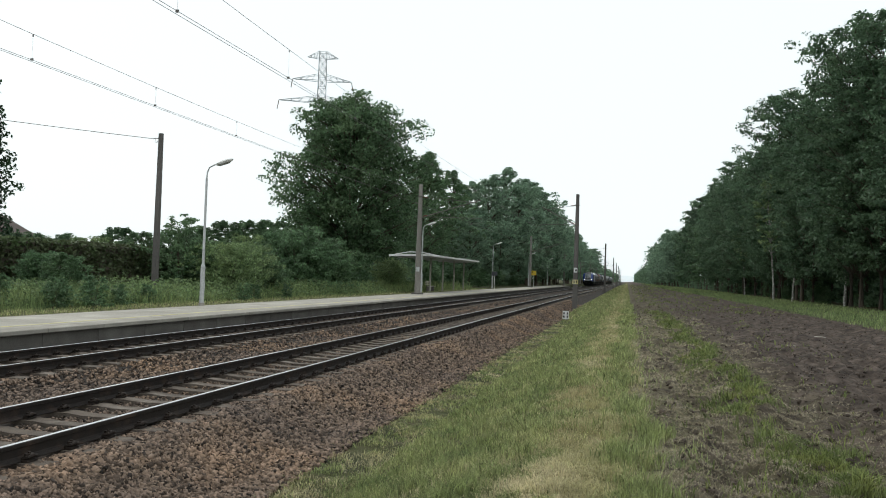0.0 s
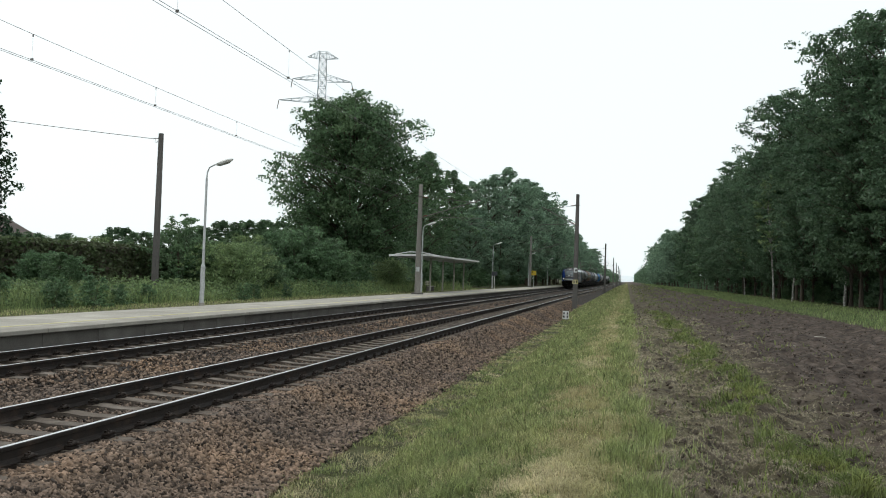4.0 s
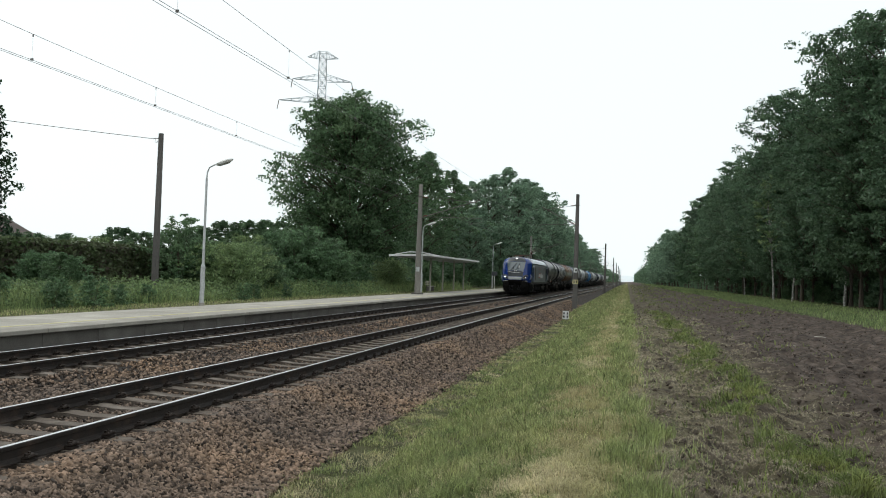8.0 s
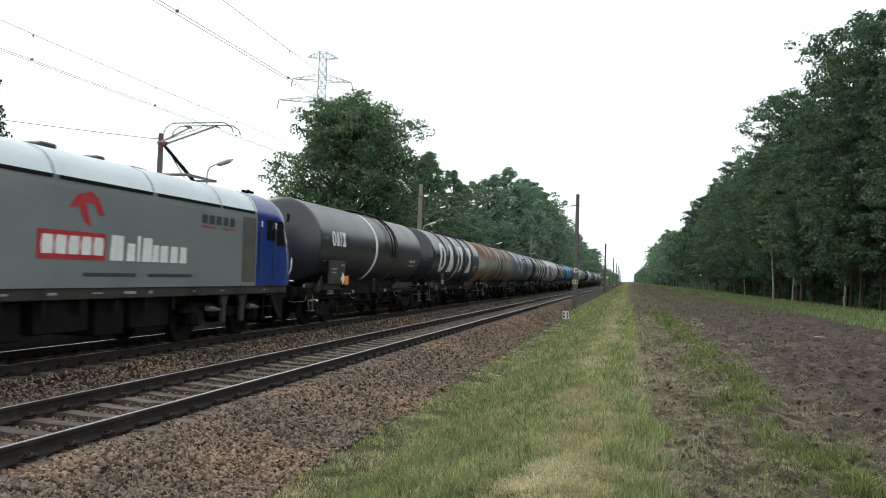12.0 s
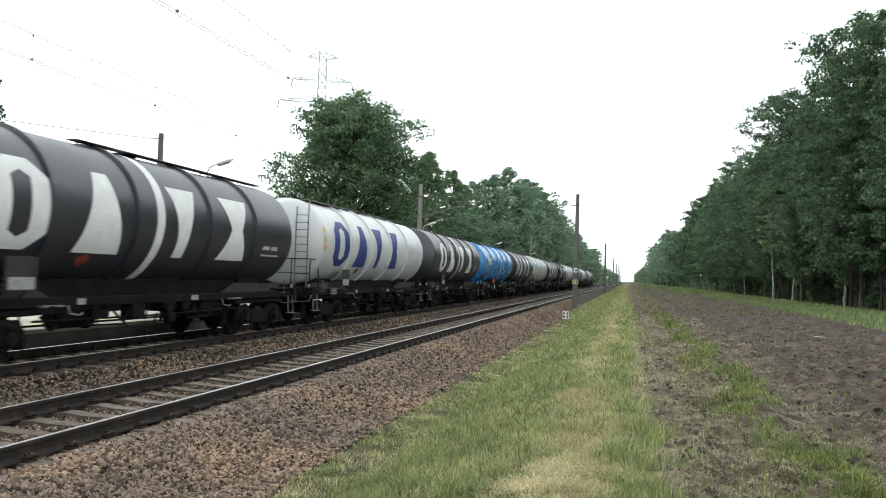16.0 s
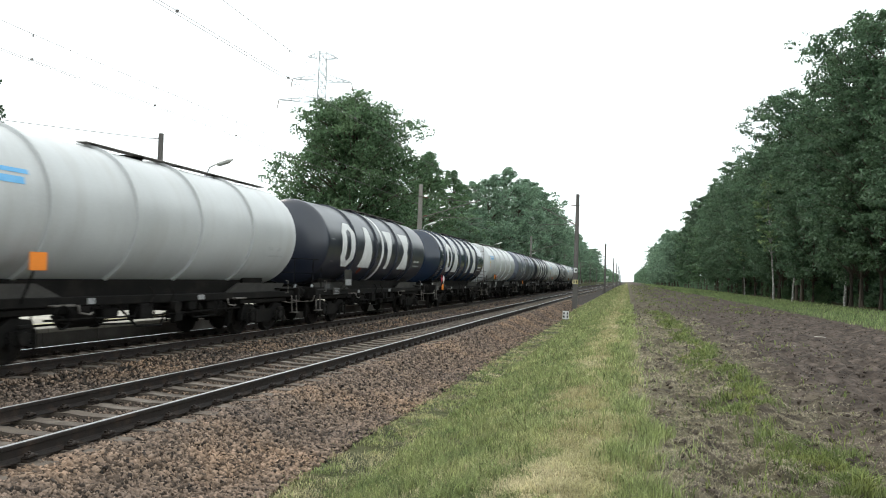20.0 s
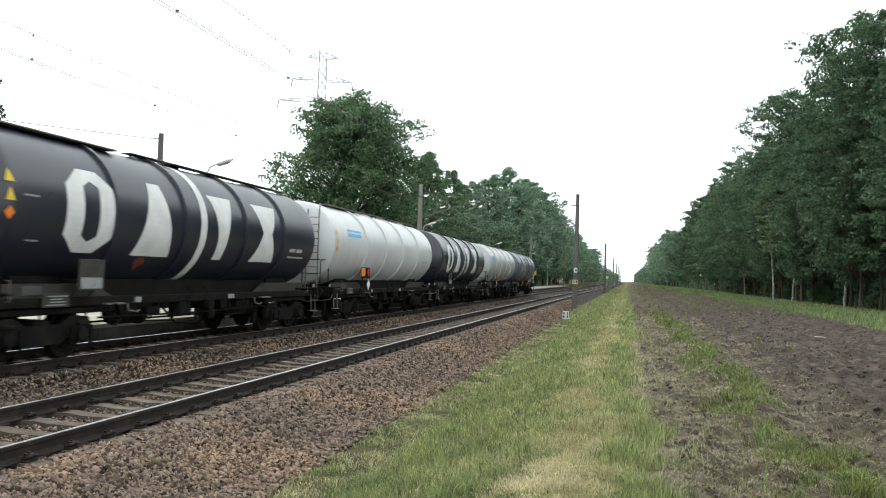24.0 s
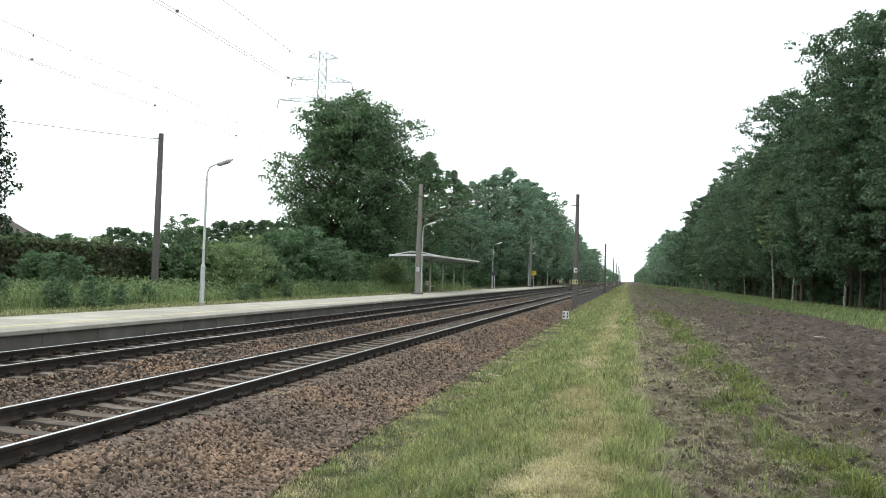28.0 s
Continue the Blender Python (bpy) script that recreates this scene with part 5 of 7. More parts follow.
    for yy, l_ in ((-2.9, 0.3), (2.75, 0.3)):
        part("brake_lever", Geo().tube([(1.2, yy, 0.98), (1.24, yy, 0.84), (1.24, yy + l_, 0.8), (1.24, yy + l_ + 0.06, 0.84)], 0.018, 6), M["bracket"], w, "grey brake change-over lever", smooth=True)
    for k in (-1.55, 0.62, 1.72):
        part("tie_strap", Geo().box((1.0, k, 0.9), (0.05, 0.07, 0.3), 0.008), M["frame_steel"], w)
    for s in (-1, 1):
        part("foot_board", Geo().box((1.2, s * 3.35, 0.98), (0.16, 0.55, 0.035), 0.006), M["bracket"], w, "grated steel foot board")
        part("uncoupling_bar", Geo().tube([(1.28, s * 7.12, 0.98), (1.24, s * 7.2, 0.8), (0.9, s * 7.22, 0.76), (0.2, s * 7.24, 0.86)], 0.014, 5), M["bracket"], w, "bent uncoupling bar", smooth=True)
        part("lamp_bracket", Geo().box((1.15, s * 7.06, 1.26), (0.06, 0.04, 0.09), 0.008), M["galvanised"], w, "small pale lamp bracket")
    for s in (-1, 1):
        part("grab_bar", Geo().tube([(1.22, s * 6.2, 1.08), (1.3, s * 6.2, 1.08), (1.3, s * 6.2, 1.42), (1.22, s * 6.2, 1.42)], 0.013, 5), M["bracket"], w)
    part("air_tank", Geo().lathe([(-0.75, 0.05), (-0.7, 0.17), (-0.6, 0.2), (0.6, 0.2), (0.7, 0.17), (0.75, 0.05)], 14, "y", (0.75, 2.6, 0.72)), M["frame_steel"], w, smooth=True)
    part("hand_wheel", Geo().tube([(1.27, -3.4 + 0.2 * math.cos(t), 0.78 + 0.2 * math.sin(t)) for t in [k * math.pi / 8 for k in range(17)]], 0.018, 6).cyl((1.05, -3.4, 0.78), (1.28, -3.4, 0.78), 0.03, n=8), M["black_steel"], w)
    part("valve_box", Geo().box((1.05, -0.7, 0.8), (0.3, 0.45, 0.3), 0.02), M["black_steel"], w)
    part("valve_box", Geo().box((1.05, 1.2, 0.86), (0.2, 0.3, 0.2), 0.02), M["black_steel"], w)
    # top of the tank
    part("manhole", Geo().lathe([(R + Z - 0.1, 0.3), (R + Z + 0.02, 0.3), (R + Z + 0.04, 0.33), (R + Z + 0.07, 0.32), (R + Z + 0.09, 0.1)], 18, "z", (-0.1, 0.35, 0)), M["frame_steel"], w, smooth=True)
    if walkway:
        a, b = walkway
        deck = part("walkway", Geo().box((0.28, (a + b) / 2, Z + R + 0.05), (0.26, b - a, 0.02), 0.008), M["walkway"], w, "grated steel walkway on top of the tank")
        k = a + 0.3
        while k < b:
            part("support", Geo().tube([(0.4, k, Z + R - 0.1), (0.4, k, Z + R + 0.035), (0.16, k, Z + R + 0.035), (0.16, k, Z + R - 0.03)], 0.018, 6), M["frame_steel"], deck)
            k += 1.6
    if ladder:
        g = Geo()
        H = H + front_ext
        for x in (0.62, 1.02):
            g.tube([(x, -H - 0.12, 1.2), (x, -H - 0.12, 3.3), (x - 0.12, -H + 0.2, 3.72), (x - 0.3, -H + 0.7, 3.98)], 0.022, 6)
        for k in range(10):
            g.cyl((0.62, -H - 0.12, 1.4 + 0.23 * k), (1.02, -H - 0.12, 1.4 + 0.23 * k), 0.014, n=6)
        part("ladder", g, M["tank_blue"] if paint == "tank_blue" else M["bracket"], w, "steel ladder on the tank's end")
        part("top_rail", Geo().tube([(0.32, -H + 0.7, 4.0), (0.32, -2.6, 4.08)], 0.03, 6).box((0.38, -4.4, 4.03), (0.5, 3.6, 0.03), 0.006), M["walkway"], w)
        for k, (fig, mt, lb) in enumerate(((triangle_figure, "yellow_paint", "yellow warning triangle"), (triangle_figure, "yellow_paint", "yellow warning triangle"), (diamond_figure, "orange_paint", "orange warning sign"))):
            part("warning_sign", tank_shape(fig, -6.5 - 0.8 * front_ext, -6.28 - 0.8 * front_ext, 0.32 - 0.3 * k, 0.54 - 0.3 * k, 4), M[mt], tank, lb)
    if railing:
        g = Geo()
        fe = front_ext
        for x0 in (0.5, 1.12):
            g.tube([(x0, -6.95 - fe, 1.2), (x0, -6.95 - fe, 2.02), (x0, -6.88 - fe, 2.1), (x0, -6.35 - fe, 2.1), (x0, -6.25 - fe, 2.0), (x0, -6.2 - fe, 1.2)], 0.018, 6)
        g.tube([(-1.1, -6.98 - fe, 2.1), (1.12, -6.98 - fe, 2.1)], 0.016, 6).tube([(-1.1, -6.98 - fe, 1.65), (1.12, -6.98 - fe, 1.65)], 0.012, 6)
        part("railing", g, M["black_steel"], w)
    # plates along the sill
    if hazard == "full":
        part("orange_plate", Geo().box((1.4, plate_y, plate_z), (0.02, 0.4, 0.3), 0.004), M["orange_paint"], w, "orange hazard plate")
        for dy, dz, mt, lb in ((0.6, 0.0, "red_paint", "red hazard diamond"), (0.62, -0.45, "white_paint", "white hazard diamond")):
            y, z_ = plate_y + dy, plate_z + dz
            part("hazard_plate", Geo().prism([(y - 0.17, z_), (y, z_ - 0.2), (y + 0.17, z_), (y, z_ + 0.2)], 1.4, 1.415, "x"), M[mt], w, lb)
        part("plate_bracket", Geo().box((1.38, plate_y + 0.3, plate_z - 0.02), (0.03, 1.0, 0.4), 0.004).cyl((1.2, plate_y + 0.2, 1.0), (1.37, plate_y + 0.2, plate_z), 0.02, n=6), M["black_steel"], w)
    elif hazard == "plate":
        part("orange_plate", Geo().box((1.46, plate_y, plate_z), (0.02, 0.4, 0.3), 0.004), M["orange_paint"], w, "orange hazard plate")
        part("plate_bracket", Geo().cyl((1.15, plate_y, 1.0), (1.45, plate_y, plate_z), 0.02, n=6), M["black_steel"], w)
    elif hazard == "low":
        part("orange_plate", Geo().box((1.3, plate_y, plate_z), (0.02, 0.4, 0.3), 0.004), M["orange_paint"], w, "orange hazard plate")
        for dy, mt, lb in ((-0.28, "red_paint", "red hazard diamond"), (0.16, "white_paint", "white hazard diamond")):
            y, z_ = plate_y + dy, plate_z + 0.42
            part("hazard_plate", Geo().prism([(y - 0.2, z_), (y, z_ - 0.22), (y + 0.2, z_), (y, z_ + 0.22)], 1.3, 1.315, "x"), M[mt], w, lb)
        part("plate_bracket", Geo().cyl((1.15, plate_y, 1.0), (1.29, plate_y, plate_z + 0.3), 0.02, n=6), M["black_steel"], w)
    else:
        part("hazard_plate", tank_shape(diamond_figure, dull_y, dull_y + 0.42, -1.12, -0.76, 6), M["rust_plate"], tank, "faded dull red hazard mark", smooth=True)
    part("data_panel", Geo().box((1.215, plate_y - 0.9, 1.08), (0.02, 0.7, 0.24), 0.004), M["bearer"], w, "dull lettering panel on the sill")
    bars = Geo()
    for k in range(4):
        bars.box((1.228, plate_y - 0.9 + 0.04 * (k % 2), 1.0 + 0.05 * k), (0.004, 0.5 - 0.1 * (k % 3), 0.02))
    part("lettering", bars, M["label_grey"], w)
    small = Geo()
    for k, (y0, y1, a) in enumerate(((4.6, 5.0, -0.42), (5.1, 5.5, -0.42), (4.6, 5.7, -0.6))):
        small.add(*(lambda t: (t.v, t.f))(tank_shape(bar_figure, y0, y1, a, a + (0.1 if k < 2 else 0.05), 1)))
    part("stencil", small, M["galvanised"], tank, "small pale stencilled lines")
    front = Geo()
    for y0, y1, a in ((-6.1, -5.75, 0.12), (-5.9, -5.6, -0.62)):
        front.add(*(lambda t: (t.v, t.f))(tank_shape(bar_figure, y0, y1, a, a + 0.035, 1)))
    if paint not in ("tank_white", "tank_cream", "tank_blue"):
        part("stencil", front, M["label_grey"], tank, "faded stencilled line")
    if marks == "big" and board:
        bd = part("data_board", Geo().box((1.36, -4.27, 1.53), (0.03, 0.72, 0.56), 0.006).cyl((1.1, -4.5, 1.1), (1.35, -4.5, 1.4), 0.02, n=6).cyl((1.1, -4.0, 1.1), (1.35, -4.0, 1.4), 0.02, n=6), M["bearer"], w, "dark data board beside the tank")
        part("board_print", Geo().box((1.378, -4.27, 1.38), (0.006, 0.6, 0.2), 0.002), M["label_grey"], bd)
    if marks == "big":
        figures(w, M[mark_paint or "white_paint"], marks_y or ((-5.06, -3.68), (-2.96, -1.49), (-0.06, 1.2), (2.29, 3.72)))
    elif marks == "split":
        figures(w, M["white_paint"], ((-4.92, -3.48), (-3.26, -1.81), (0.64, 1.94), (2.24, 3.87)))
        part("pale_streak", tank_shape(lambda u: [(0.2 + 0.5 * u, 0.75 + 0.25 * u)], -1.7, -1.2, -1.3, -0.25), M["white_paint"], tank, smooth=True)
    elif marks == "tight":
        figures(w, M["white_paint"], ((-5.4, -5.02), (-5.0, -4.66), (-4.66, -4.42), (-4.4, -4.04)), -0.08, 0.4)
        part("data_board", Geo().box((1.42, -4.95, 1.72), (0.03, 1.6, 0.75), 0.006), M["bearer"], w, "dark data board beside the tank")
        part("board_strut", Geo().prism([(-6.4, 1.12), (-5.75, 1.6), (-5.75, 1.12)], 1.2, 1.24, "x").box((1.25, -4.95, 1.24), (0.06, 1.7, 0.2), 0.01), M["bearer"], w, "sloped dark strut plate")
        part("board_print", Geo().box((1.438, -5.25, 1.82), (0.006, 0.5, 0.05)).box((1.438, -5.25, 1.7), (0.006, 0.42, 0.04)).box((1.438, -4.4, 1.95), (0.006, 0.35, 0.05)), M["label_grey"], w)
        for dy in (1.35, 1.75):
            part("side_rail", Geo().tube([(0.45, dy - 0.35, 4.06)] + [on_tank(dy, 1.55 - 0.26 * k, 0.09) for k in range(8)], 0.025, 6), M["black_steel"], w, "black rail bent down the tank's side", smooth=True)
        part("band_strap", Geo().box((1.3, -0.49, 1.25), (0.08, 0.12, 0.55), 0.01), M["bearer"], w, "strap joining the hoop to the frame")
        part("lifting_eye", Geo().tube([(0.35, -6.6, 3.5), (0.4, -6.72, 3.45), (0.42, -6.74, 3.3), (0.38, -6.72, 3.18)], 0.05, 6), M["black_steel"], w, "dark lifting eye on the tank's end", smooth=True)
        part("board_sign", Geo().prism([(-4.6, 1.5), (-4.4, 1.3), (-4.2, 1.5), (-4.4, 1.7)], 1.44, 1.455, "x"), M["white_paint"], w, "white hazard diamond")
    elif marks == "emblem":
        part("emblem", tank_shape(wedge_figure, -4.55, -3.95, -0.35, 0.12), M["white_paint"], w, "white three-part emblem", smooth=True)
        for k in range(3):
            y = -3.8 + 0.53 * k
            part("painted_mark", tank_shape((wedge_figure, post_figure, ring_figure)[k], y, y + 0.47, -0.32, 0.02, 8), M["white_paint"], w, smooth=True)
        part("hazard_plate", tank_shape(diamond_figure, -5.95, -5.62, -0.5, -0.14, 8), M["red_paint"], w, "red hazard diamond")
        part("hazard_plate", tank_shape(diamond_figure, -5.6, -5.34, -0.52, -0.22, 8), M["label_grey"], w, "pale hazard diamond")
    elif marks == "stripe":
        part("colour_stripe", tank_shape(bar_figure, -6.0, -4.45, 0.48, 0.56, 2), M["lightblue_paint"], tank, "light blue company stripe", smooth=True)
        part("colour_stripe", tank_shape(lambda u: [(0.0, 0.92)], -6.0, -4.45, 0.3, 0.42, 2), M["lightblue_paint"], tank, "light blue company stripe", smooth=True)
    elif marks == "badge":
        bd = part("badge", tank_shape(bar_figure, -5.65, -4.15, -0.1, 0.38, 6), M["white_paint"], tank, "white company badge", smooth=True)
        g = Geo()
        for k in range(5):
            g.add(*(lambda t: (t.v, t.f))(tank_shape(bar_figure, -5.5 + 0.25 * k, -5.32 + 0.25 * k, 0.02, 0.12 + 0.1 * ((k + 1) % 2), 4)))
        part("badge_print", g, M["loco_dark"], tank)
        part("pale_streak", tank_shape(bar_figure, 0.2, 0.42, -0.55, 0.35, 8), M["white_paint"], tank, "painted white stroke", smooth=True)
    if panel:
        rows = [[on_tank(y, a, lift) for y in (-1.34, -1.33, 1.42, 1.43)] for a, lift in [(-1.5, 0.04)] + [(-1.5 + 2.3 * k / 20, 0.045) for k in range(21)] + [(0.83, -0.01)]]
        for row in rows:
            row[0], row[3] = (row[0][0] - 0.05, row[0][1], row[0][2]), (row[3][0] - 0.05, row[3][1], row[3][2])
        part("lagging_jacket", Geo().sheet(rows), M["jacket"], tank, "dull dark jacket sheet round the tank", smooth=True)
        part("jacket_lip", Geo().tube([on_tank(-1.36 + 2.8 * k / 6, 0.82, 0.05) for k in range(7)], 0.035, 6), M["black_steel"], tank)
        part("strap", Geo().tube([on_tank(0.62, -1.5 + 2.3 * k / 16, 0.05) for k in range(17)], 0.03, 6), M["jacket"], tank)
    return w


# wagon order from the locomotive back, with the place of each tank's middle at 0 s
W = []
for rear, args in (
        (268.09, dict(paint="tank_dark", label="charcoal tank wagon with a small white mark and one white hoop", rings=(2.33,), marks="tight", walkway=(-0.9, 2.4), railing=False, plate_y=-4.07, plate_z=1.45, band_y=-0.49, hazard="plate")),
        (283.6, dict(paint="tank_navy", label="navy black tank wagon with large white block marks")),
        (299.15, dict(paint="tank_rust", label="rust brown tank wagon with faded pale and dark bands", marks="", band=True, band_y=-0.3, rings=(-5.0, -2.4, 2.9), railing=False)),
        (314.64, dict(paint="tank_grey", label="slate grey tank wagon with a white emblem and hoop", marks="emblem", panel=True, dull_y=-3.95, band_y=-1.57, rings=(-3.9, -1.4, 1.48, 3.93), railing=False, walkway=(-0.8, 6.4))),
        (329.94, dict(paint="tank_dark", label="charcoal tank wagon with large white block marks")),
        (345.42, dict(paint="tank_white", label="off-white tank wagon with dark blue block marks and an end ladder", mark_paint="blue_paint", ladder=True, band=False, rings=(-3.9, -1.45, 1.0, 3.57), marks_y=((-5.53, -4.05), (-3.3, -1.85), (-1.2, 0.05), (0.84, 2.3)))),
        (360.77, dict(paint="tank_dark", label="charcoal tank wagon with large white block marks", railing=False)),
        (376.18, dict(paint="tank_blue", label="bright blue tank wagon with a white badge and end ladder", marks="badge", ladder=True, band=False, rings=(-4.18, -1.3, 1.41, 3.89), plate_y=-3.44, plate_z=1.44, hazard="full", belly="tank_blue", front_ext=0.45)),
        (391.75, dict(paint="tank_dark", label="charcoal tank wagon with large white block marks and an orange plate", marks_y=((-5.8, -4.35), (-3.75, -2.0), (-0.85, 0.75), (1.55, 3.35)), band_y=-1.3, rings=(-4.1, -1.6, 1.1, 3.9), hazard="plate", plate_y=-4.2, plate_z=1.45, board=False)),
        (407.17, dict(paint="tank_cream", label="cream white tank wagon with a light blue stripe", marks="stripe", band=False, rings=(-4.0, -1.5, 1.0, 3.6), plate_y=-4.3, plate_z=1.74, hazard="plate")),
        (422.63, dict(paint="tank_navy", label="navy black tank wagon with large white block marks")),
        (439.0, dict(paint="tank_gloss", label="glossy navy tank wagon with spaced white block marks", marks="split", rings=(-5.41, -3.57, -1.34, 0.3, 2.22, 4.07), plate_y=-5.35, plate_z=1.1, hazard="low", band=False, railing=False)),
        (454.7, dict(paint="tank_white", label="off-white tank wagon with an end ladder", marks="stripe", ladder=True, band=False, rings=(-4.0, -1.5, 1.0, 3.6), plate_y=-4.3, plate_z=1.74, hazard="full")),
        (470.26, dict(paint="tank_grey", label="slate grey tank wagon with a lagging panel", marks="emblem", panel=True, hazard="plate", band_y=-1.57, rings=(-3.9, -1.4, 1.48, 3.93))),
        (485.6, dict(paint="tank_navy", label="navy black tank wagon with large white block marks", ladder=True)),
        (501.17, dict(paint="tank_white", label="off-white tank wagon with a light blue stripe and end ladder", marks="stripe", ladder=True, front_ext=0.95, band=False, rings=(-4.0, -1.5, 1.0, 3.6), plate_y=-4.3, plate_z=1.74, hazard="full")),
        (516.41, dict(paint="tank_navy", label="navy black tank wagon with large white block marks")),
        (532.0, dict(paint="tank_cream", label="cream white tank wagon with a light blue stripe", marks="stripe", band=False, rings=(-4.0, -1.5, 1.0, 3.6), plate_y=-4.3, plate_z=1.74, hazard="full")),
        (547.32, dict(paint="tank_grey", label="last slate grey tank wagon with a white emblem and hoop", marks="emblem", panel=True, hazard="plate", band_y=-1.57, rings=(-3.9, -1.4, 1.48, 3.93), walkway=(-0.8, 6.4)))):
    W.append((tank_wagon(**args), rear - 6.55))

# ---- the locomotive: y = 0 at its nose, backwards positive ----
LOCO_L = 17.95
SECTION = [(1.0, 1.3), (1.0, 1.62), (1.0, 1.9), (1.0, 2.2), (1.0, 2.5), (1.0, 2.8), (0.995, 3.05), (0.985, 3.2), (0.93, 3.4), (0.83, 3.58), (0.62, 3.72), (0.32, 3.8), (0.0, 3.83)]
loco = empty("locomotive", pose(TRACK_FAR, 0, 0), "blue and grey electric freight locomotive with a pale roof", "locomotive")


def rake(z):
    return float(np.interp(z, [1.3, 1.7, 1.94, 2.3, 2.5, 3.27, 3.55, 3.7, 3.83], [-0.22, -0.3, -0.25, -0.13, -0.02, 0.32, 0.6, 0.84, 1.25]))


def skin(u, z, d, lift=0.0):
    """A point of the body at distance d behind the nose line, at height z, u from -1 to 1 across."""
    e = min(d, LOCO_L - d)
    w = 1.49 - (0.34 + 0.05 * max(0.0, z - 2.0)) * max(0.0, 1 - e / 1.1) ** 2
    y = e + rake(z) * max(0.0, 1 - e / 2.4)
    if d > LOCO_L / 2:
        y = LOCO_L - y
    return (u * (w + lift), y, z + (lift if z > 3.5 else 0))


def half_width(z):
    return float(np.interp(z, [p[1] for p in SECTION], [p[0] for p in SECTION]))


def body_band(d0, d1, z0, z1, side, lift=0.0, nd=8, nz=6):
    """A piece of the side wall."""
    return Geo().sheet([[skin(side * half_width(z0 + (z1 - z0) * j / nz), z0 + (z1 - z0) * j / nz, d0 + (d1 - d0) * i / nd, lift) for i in range(nd + 1)] for j in range(nz + 1)])


BULGE = 0.27


def at_y(y, z):
    """The skin's parameter for a point y metres behind the nose."""
    return (y - rake(z)) / (1 - rake(z) / 2.4)


def nose_band(u0, u1, z0, z1, lift=0.0, end=0, nu=12, nz=8, taper=0.0):
    """A piece of the nose; end 0 is the front, 1 the rear; taper narrows its foot."""
    rows = []
    for j in range(nz + 1):
        z = z0 + (z1 - z0) * j / nz
        row = []
        for i in range(nu + 1):
            u = (u0 + (u1 - u0) * i / nu) * (1 - taper * (1 - j / nz))
            x, y, zz = skin(u * half_width(z), z, 0.0)
            y = y - BULGE * (1 - u * u) - lift
            row.append((x, y if end == 0 else LOCO_L - y, zz))
        rows.append(row)
    return Geo().sheet(rows)


ring_u = [(u, z) for u, z in SECTION] + [(-u, z) for u, z in reversed(SECTION[:-1])]


def hull(d0, d1, nd):
    return Geo().sheet([[skin(u, z, d0 + (d1 - d0) * i / nd) for i in range(nd + 1)] for u, z in ring_u])


def hull_part(d0, d1, nd, lo, hi):
    """Only the band of the section with heights lo to hi, both sides."""
    g = Geo()
    for s in (1, -1):
        zs = [(u, z) for u, z in SECTION if lo - 1e-6 <= z <= hi + 1e-6]
        g.sheet([[skin(s * u, z, d0 + (d1 - d0) * i / nd) for i in range(nd + 1)] for u, z in zs])
    return g


cab_f = part("cab", hull(0.0, 2.67, 12), M["loco_blue"], loco, "glossy blue driver's cab", smooth=True)
cab_r = part("cab", hull(15.28, LOCO_L, 12), M["loco_blue"], loco, "glossy blue driver's cab", smooth=True)
for s in (1, -1):
    part("side_wall", body_band(2.67, 15.28, 1.3, 3.2, s, 0.0, 4, 10), M["loco_grey"], loco, "grey machine room wall")
part("roof", hull_part(2.67, 15.28, 4, 3.2, 3.83), M["loco_roof"], loco, "pale grey-white roof", smooth=True)
for s in (1, -1):
    for d0, d1 in ((2.75, 4.85), (4.95, 7.55), (7.7, 10.5), (10.65, 13.3), (13.4, 15.12)):
        part("roof_grille", body_band(d0, d1, 3.13, 3.2, s, 0.012, 2, 2), M["black_steel"], loco, "dark louvre strip under the roof edge")
        part("roof_seam", body_band(d1 + 0.02, d1 + 0.07, 3.2, 3.72, s, 0.006, 1, 8), M["loco_grey"], loco)
